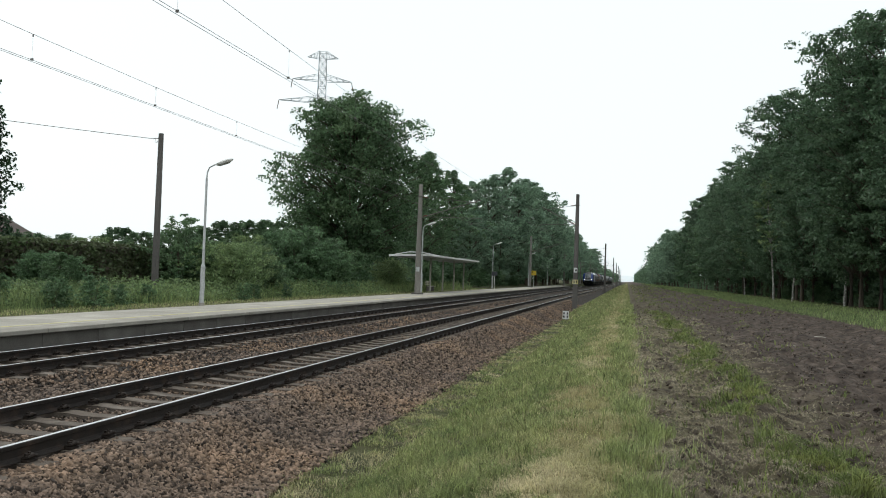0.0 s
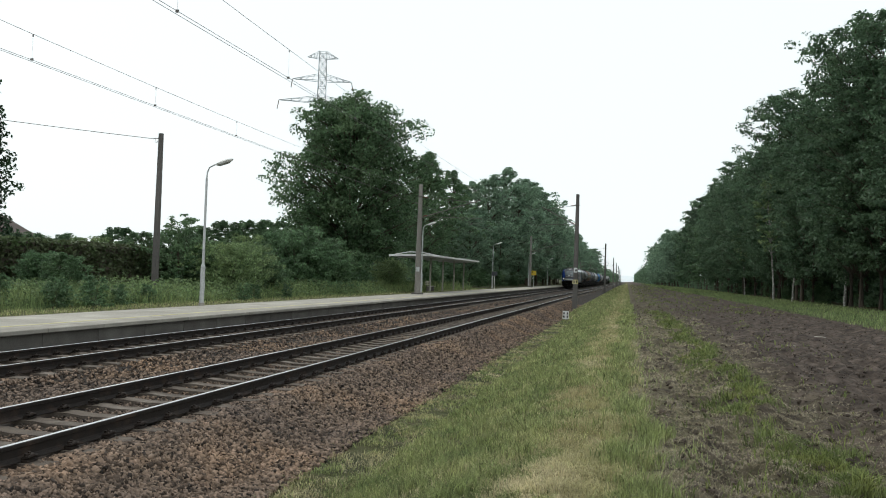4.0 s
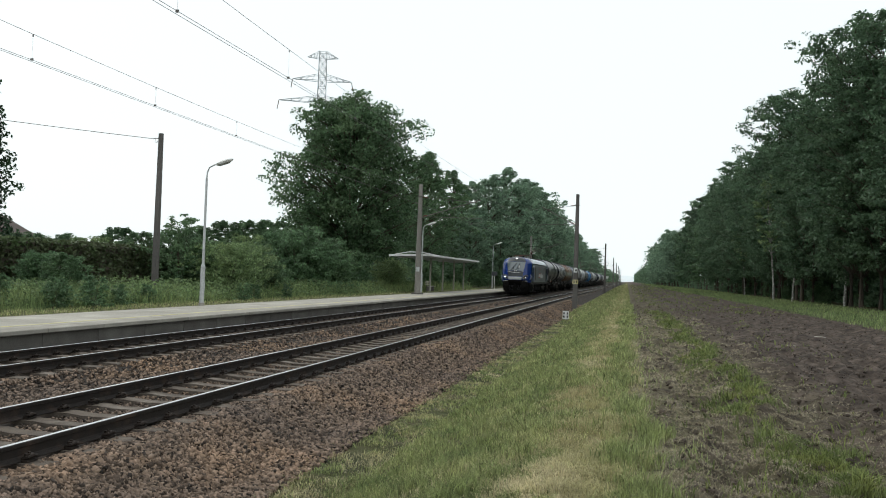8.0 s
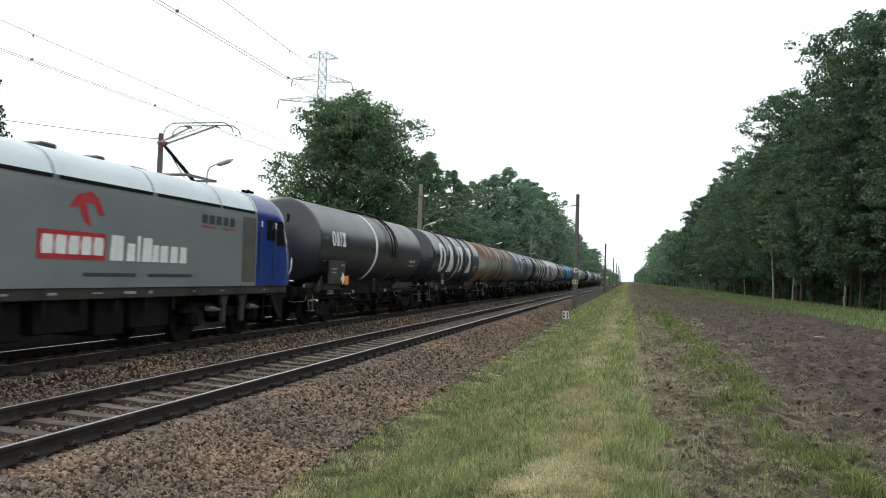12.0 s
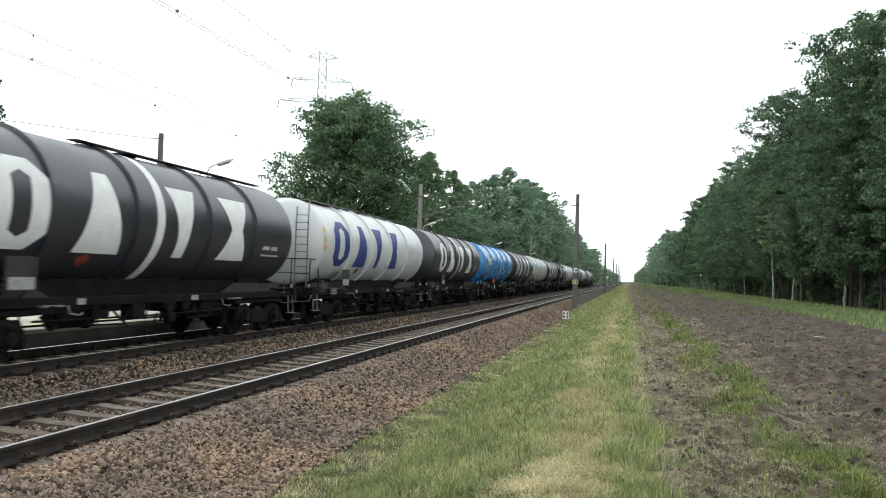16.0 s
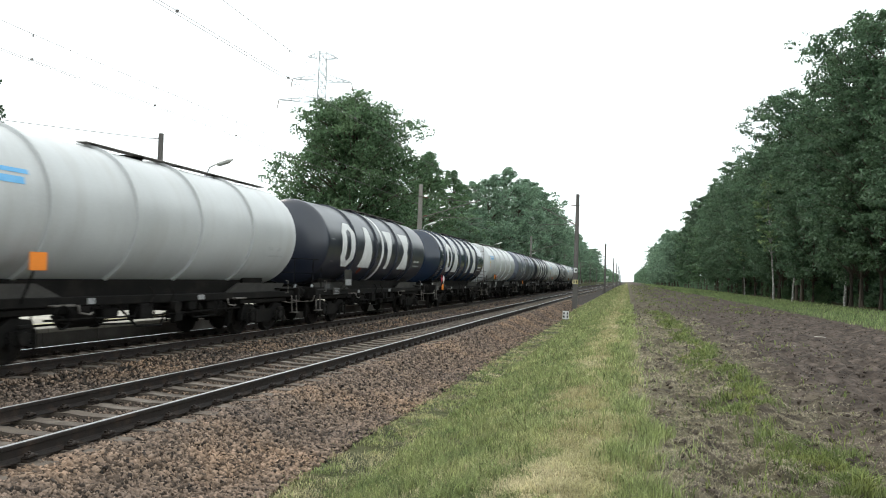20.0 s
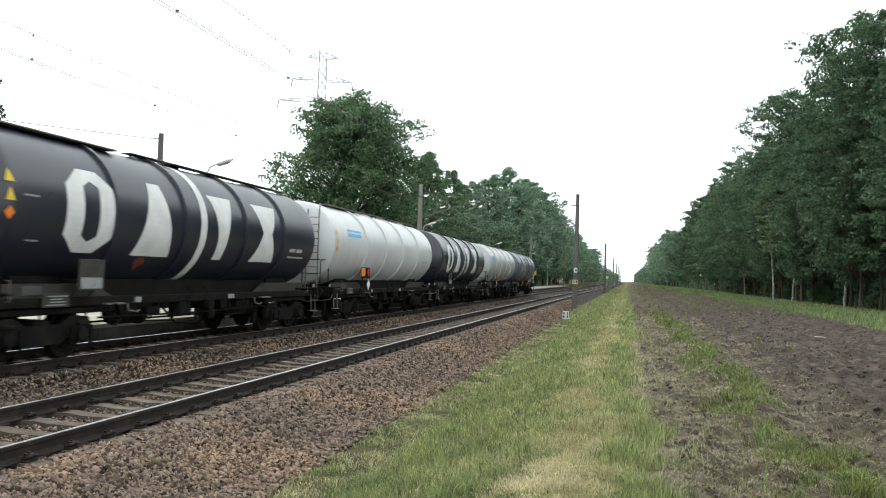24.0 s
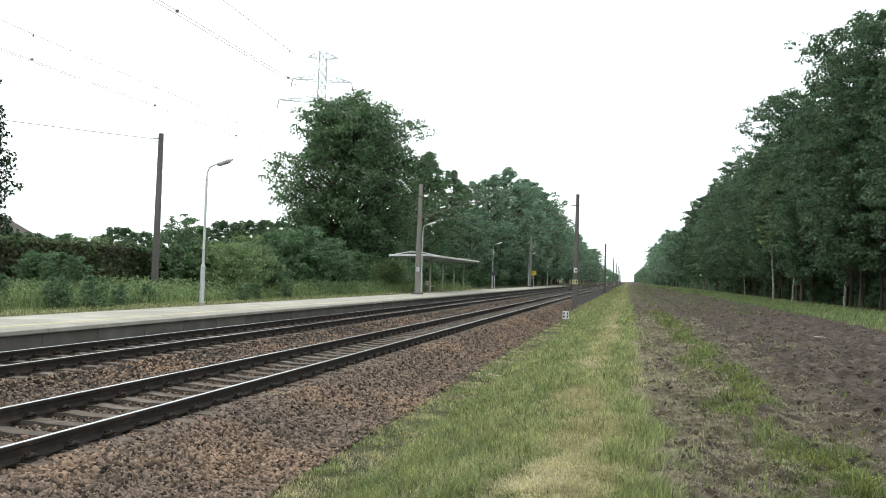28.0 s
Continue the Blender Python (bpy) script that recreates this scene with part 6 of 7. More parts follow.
for e, cab in ((0, cab_f), (1, cab_r)):
    part("nose", nose_band(-1, 1, 1.3, 3.83, 0.0, e, 16, 16), M["loco_blue"], cab, smooth=True)
    part("windscreen", nose_band(-0.87, 0.87, 2.42, 3.3, 0.015, e, taper=0.2), M["glass"], cab, "large raked windscreen", smooth=True)
    part("visor", nose_band(-0.93, 0.93, 3.32, 3.8, 0.012, e, taper=0.06), M["loco_dark"], cab, "dark grey panel over the windscreen", smooth=True)
    part("mask", nose_band(-0.69, 0.69, 1.86, 2.4, 0.012, e, taper=0.08), M["loco_dark"], cab, "dark grey panel under the windscreen", smooth=True)
    part("bumper_apron", nose_band(-1, 1, 1.28, 1.5, 0.016, e, 16, 3), M["black_steel"], cab, "black apron above the buffer beam", smooth=True)
    part("notice", nose_band(0.22, 0.34, 2.72, 2.98, 0.022, e, 2, 2), M["white_paint"], cab, "white paper sheet behind the windscreen") if e == 0 else None
    part("front_plate", nose_band(-0.6, 0.56, 1.54, 1.82, 0.02, e, taper=0.06), M["silver"], cab, "silver number panel")
    sg = -1 if e == 0 else 1
    yf = lambda z, u=0.0: (rake(z) - BULGE * (1 - u * u) - 0.05) if e == 0 else LOCO_L - (rake(z) - BULGE * (1 - u * u) - 0.05)
    part("grab_rail", Geo().tube([(0.93 * u, yf(2.42 - 0.2 * (1 - u * u), u), 2.42 - 0.2 * (1 - u * u)) for u in [k / 8 - 1 for k in range(17)] if abs(u) < 0.9], 0.018, 6), M["white_metal"], cab, "curved white handrail", smooth=True)
    for x in (-0.09, 0.09):
        part("marker_lamp", Geo().cyl((x, yf(2.42) - sg * 0.03, 2.42), (x, yf(2.42) + sg * 0.03, 2.41), 0.06, n=14), M["white_metal"], cab, "round white upper lamp")
    for x, dx in ((-0.3, 0.38), (0.25, 0.12)):
        part("wiper", Geo().tube([(x, yf(2.4), 2.38), (x + dx * 0.3, yf(2.8), 2.8), (x + dx, yf(3.2), 3.18)], 0.014, 5).tube([(x - 0.2, yf(2.5) + sg * 0.01, 2.45), (x + dx * 0.9, yf(3.1) + sg * 0.01, 3.1)], 0.022, 5), M["black_steel"], cab)
    top = part("top_lamp", Geo().box((0, yf(3.62) - sg * 0.04, 3.66), (0.26, 0.1, 0.12), 0.03), M["silver"], cab)
    part("lens", Geo().cyl((0, yf(3.62), 3.66), (0, yf(3.62) + sg * 0.03, 3.655), 0.026, n=14), M["headlight"] if e == 0 else M["white_metal"], top, "lit upper headlight" if e == 0 else "unlit upper headlight")
    for s in (1, -1):
        u_ = 0.84
        x, y, z = skin(s * u_, 1.8, 0.0)
        y = y - BULGE * (1 - u_ * u_)
        aim = pose(x, y if e == 0 else LOCO_L - y, z, 0, 0, s * 38 if e == 0 else 180 - s * 38)
        oval = [(0.3 * math.cos(t) * (1.0 + 0.12 * math.cos(t) * s), 0.2 * math.sin(t) + 0.09 * s * math.cos(t)) for t in [2 * math.pi * k / 28 for k in range(28)]]
        if e == 1:
            oval = [(-a, b) for a, b in oval]
        housing = part("headlight_housing", Geo().sheet([[(a * q, yy, b * q) for a, b in oval + oval[:1]] for q, yy in ((1.0, 0.14), (0.98, -0.02), (0.88, -0.045), (0.72, -0.03))]), M["lamp_rim"], cab, "grey swept headlight housing", smooth=True)
        housing.matrix_basis = aim
        part("reflector", Geo().add([(a * 0.73, -0.028, b * 0.73) for a, b in oval], [tuple(range(28))]), M["black_steel"], housing, "dark recessed reflector")
        part("headlight", Geo().lathe([(-0.02, 0.02), (-0.045, 0.036), (-0.06, 0.034), (-0.075, 0.005)], 14, "y"), M["headlight"] if e == 0 else M["white_metal"], housing, "lit white headlight" if e == 0 else "unlit headlight")
        end_d = lambda yy, zz: at_y(yy, zz) if e == 0 else LOCO_L - at_y(yy, zz)
        win = Geo().sheet([[skin(s * half_width(z_), z_, end_d(a + (b - a) * i / 5, z_), 0.012) for i in range(6)] for z_, a, b in
                           ((2.38, 0.72, 1.54), (2.55, 0.72, 1.54), (2.74, 0.84, 1.54), (2.9, 0.96, 1.54), (3.04, 1.07, 1.52))])
        part("side_window", win, M["dark_glass"], cab, "dark side window")
        f0, f1 = (1.28, 2.42) if e == 0 else (LOCO_L - 2.42, LOCO_L - 1.28)
        door = part("cab_door", body_band(f0, f1, 1.36, 3.1, s, 0.008, 2, 8), M["loco_blue"], cab, "blue cab door")
        part("door_window", body_band(*((f0 + 0.3, f1 - 0.32) if e == 0 else (f0 + 0.32, f1 - 0.3)), 2.5, 3.04, s, 0.016, 1, 2), M["dark_glass"], door)
        for dd in (1.64, 2.52):
            xx, yy, _ = skin(s, 2.0, at_y(dd, 2.0) if e == 0 else LOCO_L - at_y(dd, 2.0), 0.05)
            part("handrail", Geo().tube([(xx, yy, 1.45), (xx, yy, 2.9)], 0.016, 6), M["loco_dark"], cab)
            part("rail_end", Geo().tube([(xx, yy, 2.82), (xx, yy, 2.98)], 0.02, 6), M["white_metal"], cab)
        xx, yy, _ = skin(s, 2.0, 0.55 if e == 0 else LOCO_L - 0.55, 0.03)
        part("shunting_grip", Geo().tube([(xx, yy - 0.05, 1.62), (xx + s * 0.04, yy, 1.8), (xx, yy + 0.1, 2.08)], 0.016, 6), M["white_metal"], cab, "white grip bar", smooth=True)
for s in (1, -1):
    part("vent_panel", body_band(3.62, 4.46, 1.55, 2.85, s, 0.012, 2, 6), M["grille"], loco, "tall dark ventilation grille")
    part("vent_panel", body_band(14.5, 15.2, 1.4, 3.02, s, 0.012, 2, 6), M["grille"], loco, "tall dark ventilation grille")
    for k in range(11):
        zz = 1.6 + 0.112 * k
        part("louvre", body_band(3.65, 4.43, zz, zz + 0.03, s, 0.02, 1, 1), M["grille"], loco)
# company marks as plain shapes on the near side
X_ = 1.49 + 0.008


def flat_mark(poly, material, name="company_mark", label=""):
    part(name, Geo().add([(X_, y, z) for y, z in poly], [tuple(range(len(poly)))]), M[material], loco, label)


flat_mark([(7.22, 1.79), (9.02, 1.79), (9.02, 2.28), (7.22, 2.28)], "red_paint", "company_panel", "red company panel on the grey wall")
X_ += 0.004
for k in range(5):
    y = 7.33 + 0.335 * k
    flat_mark([(y, 1.88), (y + 0.26, 1.88), (y + 0.28, 2.04), (y + 0.26, 2.2), (y + 0.02, 2.2), (y - 0.02, 2.04)], "white_paint", "company_mark", "white block mark")
X_ -= 0.004
for k, (w_, h_) in enumerate(((0.36, 0.47), (0.24, 0.34), (0.1, 0.5), (0.3, 0.47), (0.2, 0.34), (0.26, 0.34), (0.26, 0.34), (0.24, 0.34))):
    y = 9.15 + 1.22 * (0, 0.42, 0.7, 0.84, 1.14, 1.36, 1.67, 1.98)[k]
    w_ *= 1.15
    flat_mark([(y, 1.8), (y + w_, 1.8), (y + w_, 1.8 + h_), (y + w_ * 0.1, 1.8 + h_)], "white_paint", "company_mark", "white block mark")
flat_mark([(y - 1.45, z) for y, z in ((9.42, 2.68), (9.62, 2.92), (10.0, 3.0), (10.22, 2.9), (10.42, 2.6), (10.24, 2.6), (10.08, 2.8), (9.86, 2.8), (10.04, 2.37), (9.84, 2.46), (9.68, 2.72))], "red_paint", "emblem", "red angular emblem")
for k in range(5):
    y = 12.45 + 0.33 * k
    flat_mark([(y, 2.72), (y + 0.24, 2.72), (y + 0.24, 2.92), (y, 2.92)], "loco_dark", "maker_mark", "dark grey maker's mark")
flat_mark([(12.45, 2.63), (13.1, 2.63), (13.1, 2.66), (12.45, 2.66)], "red_paint", "maker_mark")
flat_mark([(13.4, 2.63), (14.05, 2.63), (14.05, 2.66), (13.4, 2.66)], "red_paint", "maker_mark")
for y0, y1 in ((8.4, 10.0), (10.4, 12.1)):
    flat_mark([(y0, 1.5), (y1, 1.5), (y1, 1.57), (y0, 1.57)], "loco_dark", "data_line", "small dark data line")
# frame, skirts, plough
part("main_frame", Geo().box((0, LOCO_L / 2, 1.2), (2.9, LOCO_L - 1.2, 0.22), 0.02), M["bearer"], loco)
for y, l_, h_ in ((1.2, 0.3, 0.05), (2.0, 0.12, 0.08), (5.9, 0.1, 0.08), (6.6, 0.22, 0.06), (7.7, 0.3, 0.07), (8.9, 0.4, 0.04), (9.9, 0.5, 0.09), (10.6, 0.16, 0.1), (12.3, 0.08, 0.08), (13.6, 0.25, 0.05), (15.9, 0.2, 0.05)):
    part("sill_label", Geo().box((1.456, y, 1.2), (0.008, l_ * 0.75, h_ * 0.6)), M["label_grey"], loco)
for e in (0, 1):
    f = lambda y: y - 0.14 if e == 0 else LOCO_L - y + 0.14
    part("buffer_beam", Geo().box((0, f(0.3), 1.12), (2.3, 0.6, 0.4), 0.04), M["black_steel"], loco)
    pl = Geo()
    rows = []
    for z, yy, w in ((0.17, 0.0, 1.0), (0.35, -0.08, 1.15), (0.6, 0.02, 1.28), (0.95, 0.06, 1.36), (1.3, 0.02, 1.36)):
        rows.append([(w * u, f(yy + 0.75 * abs(u) ** 2.6), z) for u in [k / 8 - 1 for k in range(17)]])
    part("plough", pl.sheet(rows), M["black_steel"], loco, "black plough and buffer skirt", smooth=True)
    for s in (1, -1):
        part("skirt", Geo().add([(s * 1.4, f(0.8), 1.3), (s * 1.46, f(1.9), 1.3), (s * 1.44, f(1.55), 0.75), (s * 1.38, f(0.95), 0.35), (s * 1.34, f(0.75), 0.35)], [(0, 1, 2, 3, 4)]).add(
            [(s * 1.3, f(0.8), 1.3), (s * 1.36, f(1.9), 1.3), (s * 1.34, f(1.55), 0.75), (s * 1.28, f(0.95), 0.35), (s * 1.24, f(0.75), 0.35)], [(4, 3, 2, 1, 0)]), M["black_steel"], loco)
        bf = part("buffer", Geo().lathe([(0, 0.14), (0.3, 0.13), (0.32, 0.3), (0.36, 0.31), (0.39, 0.27), (0.4, 0.1)], 18, "y").box((0, 0.36, 0), (0.62, 0.05, 0.42), 0.03), M["black_steel"], loco, smooth=True)
        bf.matrix_basis = pose(s * 0.875, f(-0.02), 1.05, 0, 0, 180 if e == 0 else 0)
        part("beam_step", Geo().tube([(s * 0.75, f(-0.1), 1.42), (s * 0.75, f(-0.34), 1.42), (s * 1.2, f(-0.3), 1.42), (s * 1.2, f(0.0), 1.42)], 0.02, 6), M["white_metal"], loco)
        for yy in (1.95,):
            st = Geo()
            for zz in (0.45, 0.75, 1.05):
                st.box((s * 1.4, f(yy), zz), (0.2, 0.42, 0.03), 0.005)
            st.box((s * 1.42, f(yy) - 0.21, 0.75), (0.05, 0.03, 0.7)).box((s * 1.42, f(yy) + 0.21, 0.75), (0.05, 0.03, 0.7))
            part("cab_step", st, M["frame_steel"], loco)
            part("step_edge", Geo().box((s * 1.505, f(yy), 0.47), (0.012, 0.4, 0.025)), M["galvanised"], loco)
    hk = part("coupling", HOOK_MESH, None, loco)
    hk.matrix_basis = pose(0, f(-0.05), 1.02, 0, 0, 180 if e == 0 else 0)
    hoses = Geo()
    for x in (-0.55, -0.4, -0.25, 0.3, 0.48):
        hoses.tube([(x, f(0.0), 0.95), (x + 0.04, f(-0.2), 0.85), (x - 0.03, f(-0.24), 0.6), (x + 0.06, f(-0.1), 0.5)], 0.02, 6)
    part("brake_hoses", hoses, M["loco_dark"], loco)
# bogies with two axles each
LOCO_WHEEL = Geo()
loco_wheelsets = []
for s in (-1, 1):
    LOCO_WHEEL.lathe([(s * 0.69, 0.1), (s * 0.69, 0.45), (s * 0.685, 0.6), (s * 0.72, 0.6), (s * 0.735, 0.57), (s * 0.815, 0.565), (s * 0.815, 0.47), (s * 0.77, 0.44), (s * 0.765, 0.2), (s * 0.84, 0.17), (s * 0.84, 0.1)], 32, "x")
    for k in range(6):
        t = k * math.pi / 3
        LOCO_WHEEL.cyl((s * 0.76, 0.32 * math.cos(t), 0.32 * math.sin(t)), (s * 0.8, 0.32 * math.cos(t), 0.32 * math.sin(t)), 0.035, n=6)
LOCO_WHEEL = LOCO_WHEEL.cyl((-0.95, 0, 0), (0.95, 0, 0), 0.09, n=12).mesh("wheelset", M["wheel_steel"], True)
for yb in (3.58, 14.4):
    b = part("bogie", Geo().box((0, yb, 0.72), (1.9, 3.2, 0.2), 0.03), M["frame_steel"], loco, "black two-axle bogie")
    for s in (1, -1):
        fr = Geo().prism([(yb - 2.0, 0.7), (yb - 1.85, 0.9), (yb - 0.8, 0.9), (yb - 0.5, 0.78), (yb + 0.5, 0.78), (yb + 0.8, 0.9), (yb + 1.85, 0.9), (yb + 2.0, 0.7), (yb + 1.1, 0.7), (yb + 0.7, 0.56), (yb - 0.7, 0.56), (yb - 1.1, 0.7)], s * 1.02, s * 1.14, "x")
        for dy in (-1.42, 1.42):
            fr.box((s * 1.1, yb + dy, 0.56), (0.24, 0.42, 0.36), 0.05).cyl((s * 1.12, yb + dy, 0.56), (s * 1.26, yb + dy, 0.56), 0.16, n=14)
        part("side_frame", fr, M["frame_steel"], b)
        for dy, w_ in ((-0.42, 0.3), (0.55, 0.34)):
            part("body_link", Geo().prism([(yb + dy - w_ * 0.75, 1.1), (yb + dy + w_ * 0.75, 1.1), (yb + dy + w_ * 0.3, 0.82), (yb + dy + w_ * 0.3, 0.42), (yb + dy - w_ * 0.3, 0.42), (yb + dy - w_ * 0.3, 0.82)], s * 1.24, s * 1.32, "x"), M["bearer"], b, "dark grey hanging bracket")
        for dy in (-1.15, 0.95):
            part("damper", Geo().cyl((s * 1.27, yb + dy, 0.78), (s * 1.27, yb + dy + 0.35, 0.75), 0.065, n=10).cyl((s * 1.27, yb + dy + 0.3, 0.755), (s * 1.27, yb + dy + 0.6, 0.73), 0.035, n=8), M["bracket"], b, "grey damper", smooth=True)
        for dy in (-1.72, -1.12, 1.12, 1.72):
            part("coil_spring", Geo().tube([(s * 1.1 + 0.08 * math.cos(k * 0.8), yb + dy + 0.08 * math.sin(k * 0.8), 0.72 + 0.009 * k) for k in range(34)], 0.017, 5), M["black_steel"], b, smooth=True)
    for dy in (-1.42, 1.42):
        ws = part("wheelset", LOCO_WHEEL, None, b)
        ws.matrix_parent_inverse = pose(0, yb + dy, 0.565)
        loco_wheelsets.append(ws)
for y0, y1, z0, z1 in ((6.1, 7.3, 0.42, 1.08), (7.6, 9.0, 0.5, 1.08), (9.2, 10.1, 0.38, 1.08), (10.3, 11.7, 0.46, 1.08)):
    part("equipment_box", Geo().box((0, (y0 + y1) / 2, (z0 + z1) / 2), (2.44, y1 - y0, z1 - z0), 0.03), M["black_steel"], loco)
for k in range(6):
    y = 6.6 + 1.0 * k
    part("hanger", Geo().box((1.36, y, 0.98), (0.06, 0.1, 0.35), 0.01), M["frame_steel"], loco)
# roof equipment
for y, l_, h_ in ((6.7, 1.5, 0.05), (8.6, 0.45, 0.12), (10.1, 0.3, 0.1), (11.4, 0.6, 0.05)):
    part("roof_box", Geo().box((0.3, y, 3.77 + h_ / 2), (0.5, l_, h_), 0.03), M["loco_dark"], loco)
for y in (5.0, 6.0, 7.0):
    part("roof_insulator", Geo().lathe([(3.76, 0.08), (3.8, 0.08), (3.82, 0.05), (3.85, 0.08), (3.87, 0.05), (3.9, 0.08), (3.92, 0.03)], 12, "z", (0.45, y, 0)), M["loco_dark"], loco)
part("busbar", Geo().tube([(0.45, 5.0, 3.92), (0.45, 7.0, 3.92)], 0.016, 6), M["copper_bar"], loco, "red-brown roof conductor", smooth=True)
for e in (0, 1):
    yh = 1.42 if e == 0 else LOCO_L - 1.3
    for x in (-0.8, -0.66, 0.42, 0.56):
        part("horn", Geo().cyl((x, yh + 0.16, 3.85), (x, yh - 0.12, 3.86), 0.018, 0.05, 10).cyl((x, yh + 0.08, 3.6), (x, yh + 0.08, 3.87), 0.018, n=6).box((x, yh + 0.18, 3.85), (0.06, 0.08, 0.07), 0.01), M["black_steel"], loco, smooth=True)


def pantograph(y, raised):
    g = part("pantograph", Geo().box((0, y, 3.9), (1.3, 0.08, 0.06), 0.01).box((0, y - 1.3, 3.9), (1.3, 0.08, 0.06), 0.01).box((0.6, y - 0.65, 3.9), (0.06, 1.4, 0.06), 0.01).box((-0.6, y - 0.65, 3.9), (0.06, 1.4, 0.06), 0.01),
             M["bracket"], loco, "raised single-arm pantograph touching the wire" if raised else "lowered pantograph folded on the roof")
    base = (0, y, 3.92)
    knee = (0, y - 1.45, 4.62) if raised else (0, y - 1.9, 3.98)
    top = (0, y + 0.35, 5.34) if raised else (0, y - 0.1, 4.0)
    part("lower_arm", Geo().cyl(base, knee, 0.05, 0.04, 8).cyl((0, y - 0.4, 3.92), (0.06, knee[1] + 0.15, knee[2] - 0.15), 0.014, n=6), M["black_steel"], g)
    part("knee", Geo().box(knee, (0.26, 0.1, 0.09), 0.02).box((knee[0] - 0.05, knee[1], knee[2] - 0.1), (0.06, 0.05, 0.2), 0.01), M["copper_bar"], g)
    part("upper_arm", Geo().cyl((-0.12, knee[1], knee[2]), (-0.32, top[1], top[2]), 0.025, n=8).cyl((0.12, knee[1], knee[2]), (0.32, top[1], top[2]), 0.025, n=8).cyl((0, knee[1], knee[2] + 0.05), (0, top[1], top[2]), 0.01, n=6), M["bracket"], g)
    head = Geo()
    for dy in (-0.2, 0.2):
        yy, zz = top[1] + dy, top[2] + 0.07
        head.tube([(-0.98, yy, zz - 0.26), (-0.92, yy, zz - 0.12), (-0.75, yy, zz - 0.01), (-0.6, yy, zz), (0.6, yy, zz), (0.75, yy, zz - 0.01), (0.92, yy, zz - 0.12), (0.98, yy, zz - 0.26)], 0.014, 6)
    head.cyl((-0.4, top[1] - 0.2, top[2]), (-0.4, top[1] + 0.2, top[2]), 0.015, n=6).cyl((0.4, top[1] - 0.2, top[2]), (0.4, top[1] + 0.2, top[2]), 0.015, n=6)
    part("head", head, M["copper_bar"] if not raised else M["black_steel"], g, smooth=True)


pantograph(4.95, False)
pantograph(14.6, True)


# ---- buildings and small things ----
M["roof_tile"] = node_mat("dark_roof_tiles", (0.06, 0.045, 0.04), (0.1, 0.075, 0.065), None, 2, 30, 0.85, 0, 0.3)
M["render_wall"] = node_mat("pale_wall_render", (0.5, 0.48, 0.44), (0.6, 0.58, 0.54), None, 1, 40, 0.9, 0, 0.1)
# Lattice grey raised to carry the haze over the distant pylon.
M["lattice"] = node_mat("haze_paled_lattice_steel", (0.34, 0.36, 0.37), (0.44, 0.46, 0.47), None, 2, 30, 0.6, 0.2, 0.0)
M["timber"] = node_mat("pale_bare_wood", (0.45, 0.42, 0.36), (0.6, 0.57, 0.5), None, 8, 60, 0.8, 0, 0.3)


def pylon(x, y):
    ob = empty("lattice_pylon", pose(x, y, 0.2, 0, 0, 20), "tall grey lattice power pylon behind the trees", "pylon")
    hw = lambda z: 2.6 - 1.75 * min(1, z / 36) if z < 36 else 0.85 - 0.1 * (z - 36) / 11
    for a, b in ((1, 1), (1, -1), (-1, 1), (-1, -1)):
        g = Geo().tube([(a * hw(z), b * hw(z), z) for z in (0, 12, 24, 36, 46.5)], 0.09, 4)
        part("leg", g, M["lattice"], ob)
    z = 0.0
    br = Geo()
    while z < 45:
        dz = 3.0 if z < 24 else 1.9
        z2 = min(46.4, z + dz)
        for (a, b), (c, d) in (((1, 1), (1, -1)), ((1, -1), (-1, -1)), ((-1, -1), (-1, 1)), ((-1, 1), (1, 1))):
            br.cyl((a * hw(z), b * hw(z), z), (c * hw(z2), d * hw(z2), z2), 0.05, n=4, caps=False)
            br.cyl((c * hw(z), d * hw(z), z), (a * hw(z2), b * hw(z2), z2), 0.05, n=4, caps=False)
            br.cyl((a * hw(z2), b * hw(z2), z2), (c * hw(z2), d * hw(z2), z2), 0.05, n=4, caps=False)
        z = z2
    tagged(part("bracing", br, M["lattice"], ob), kind="stuff")
    for za, ra in ((45.2, 3.1), (40.5, 6.0), (36.0, 8.6)):
        for s in (1, -1):
            g = Geo()
            w = hw(za)
            for b in (1, -1):
                g.cyl((s * w, b * w, za), (s * ra, 0, za + 0.1), 0.06, n=4)
                g.cyl((s * w, b * w, za + 1.3), (s * ra, 0, za + 0.15), 0.05, n=4)
                for k in range(1, 4):
                    u = k / 4
                    g.cyl((s * (w + (ra - w) * u), b * w * (1 - u), za), (s * (w + (ra - w) * (u - 0.12)), b * w * (1 - u), za + 1.3 * (1 - u + 0.1)), 0.035, n=4)
            arm = part("cross_arm", g, M["lattice"], ob)
            if za < 45:
                part("insulator_string", Geo().cyl((s * ra, 0, za), (s * (ra + 0.3), 0.4, za - 1.6), 0.1, n=6), M["insulator"], arm)
    return ob


pylon(-62.1, 158.0)

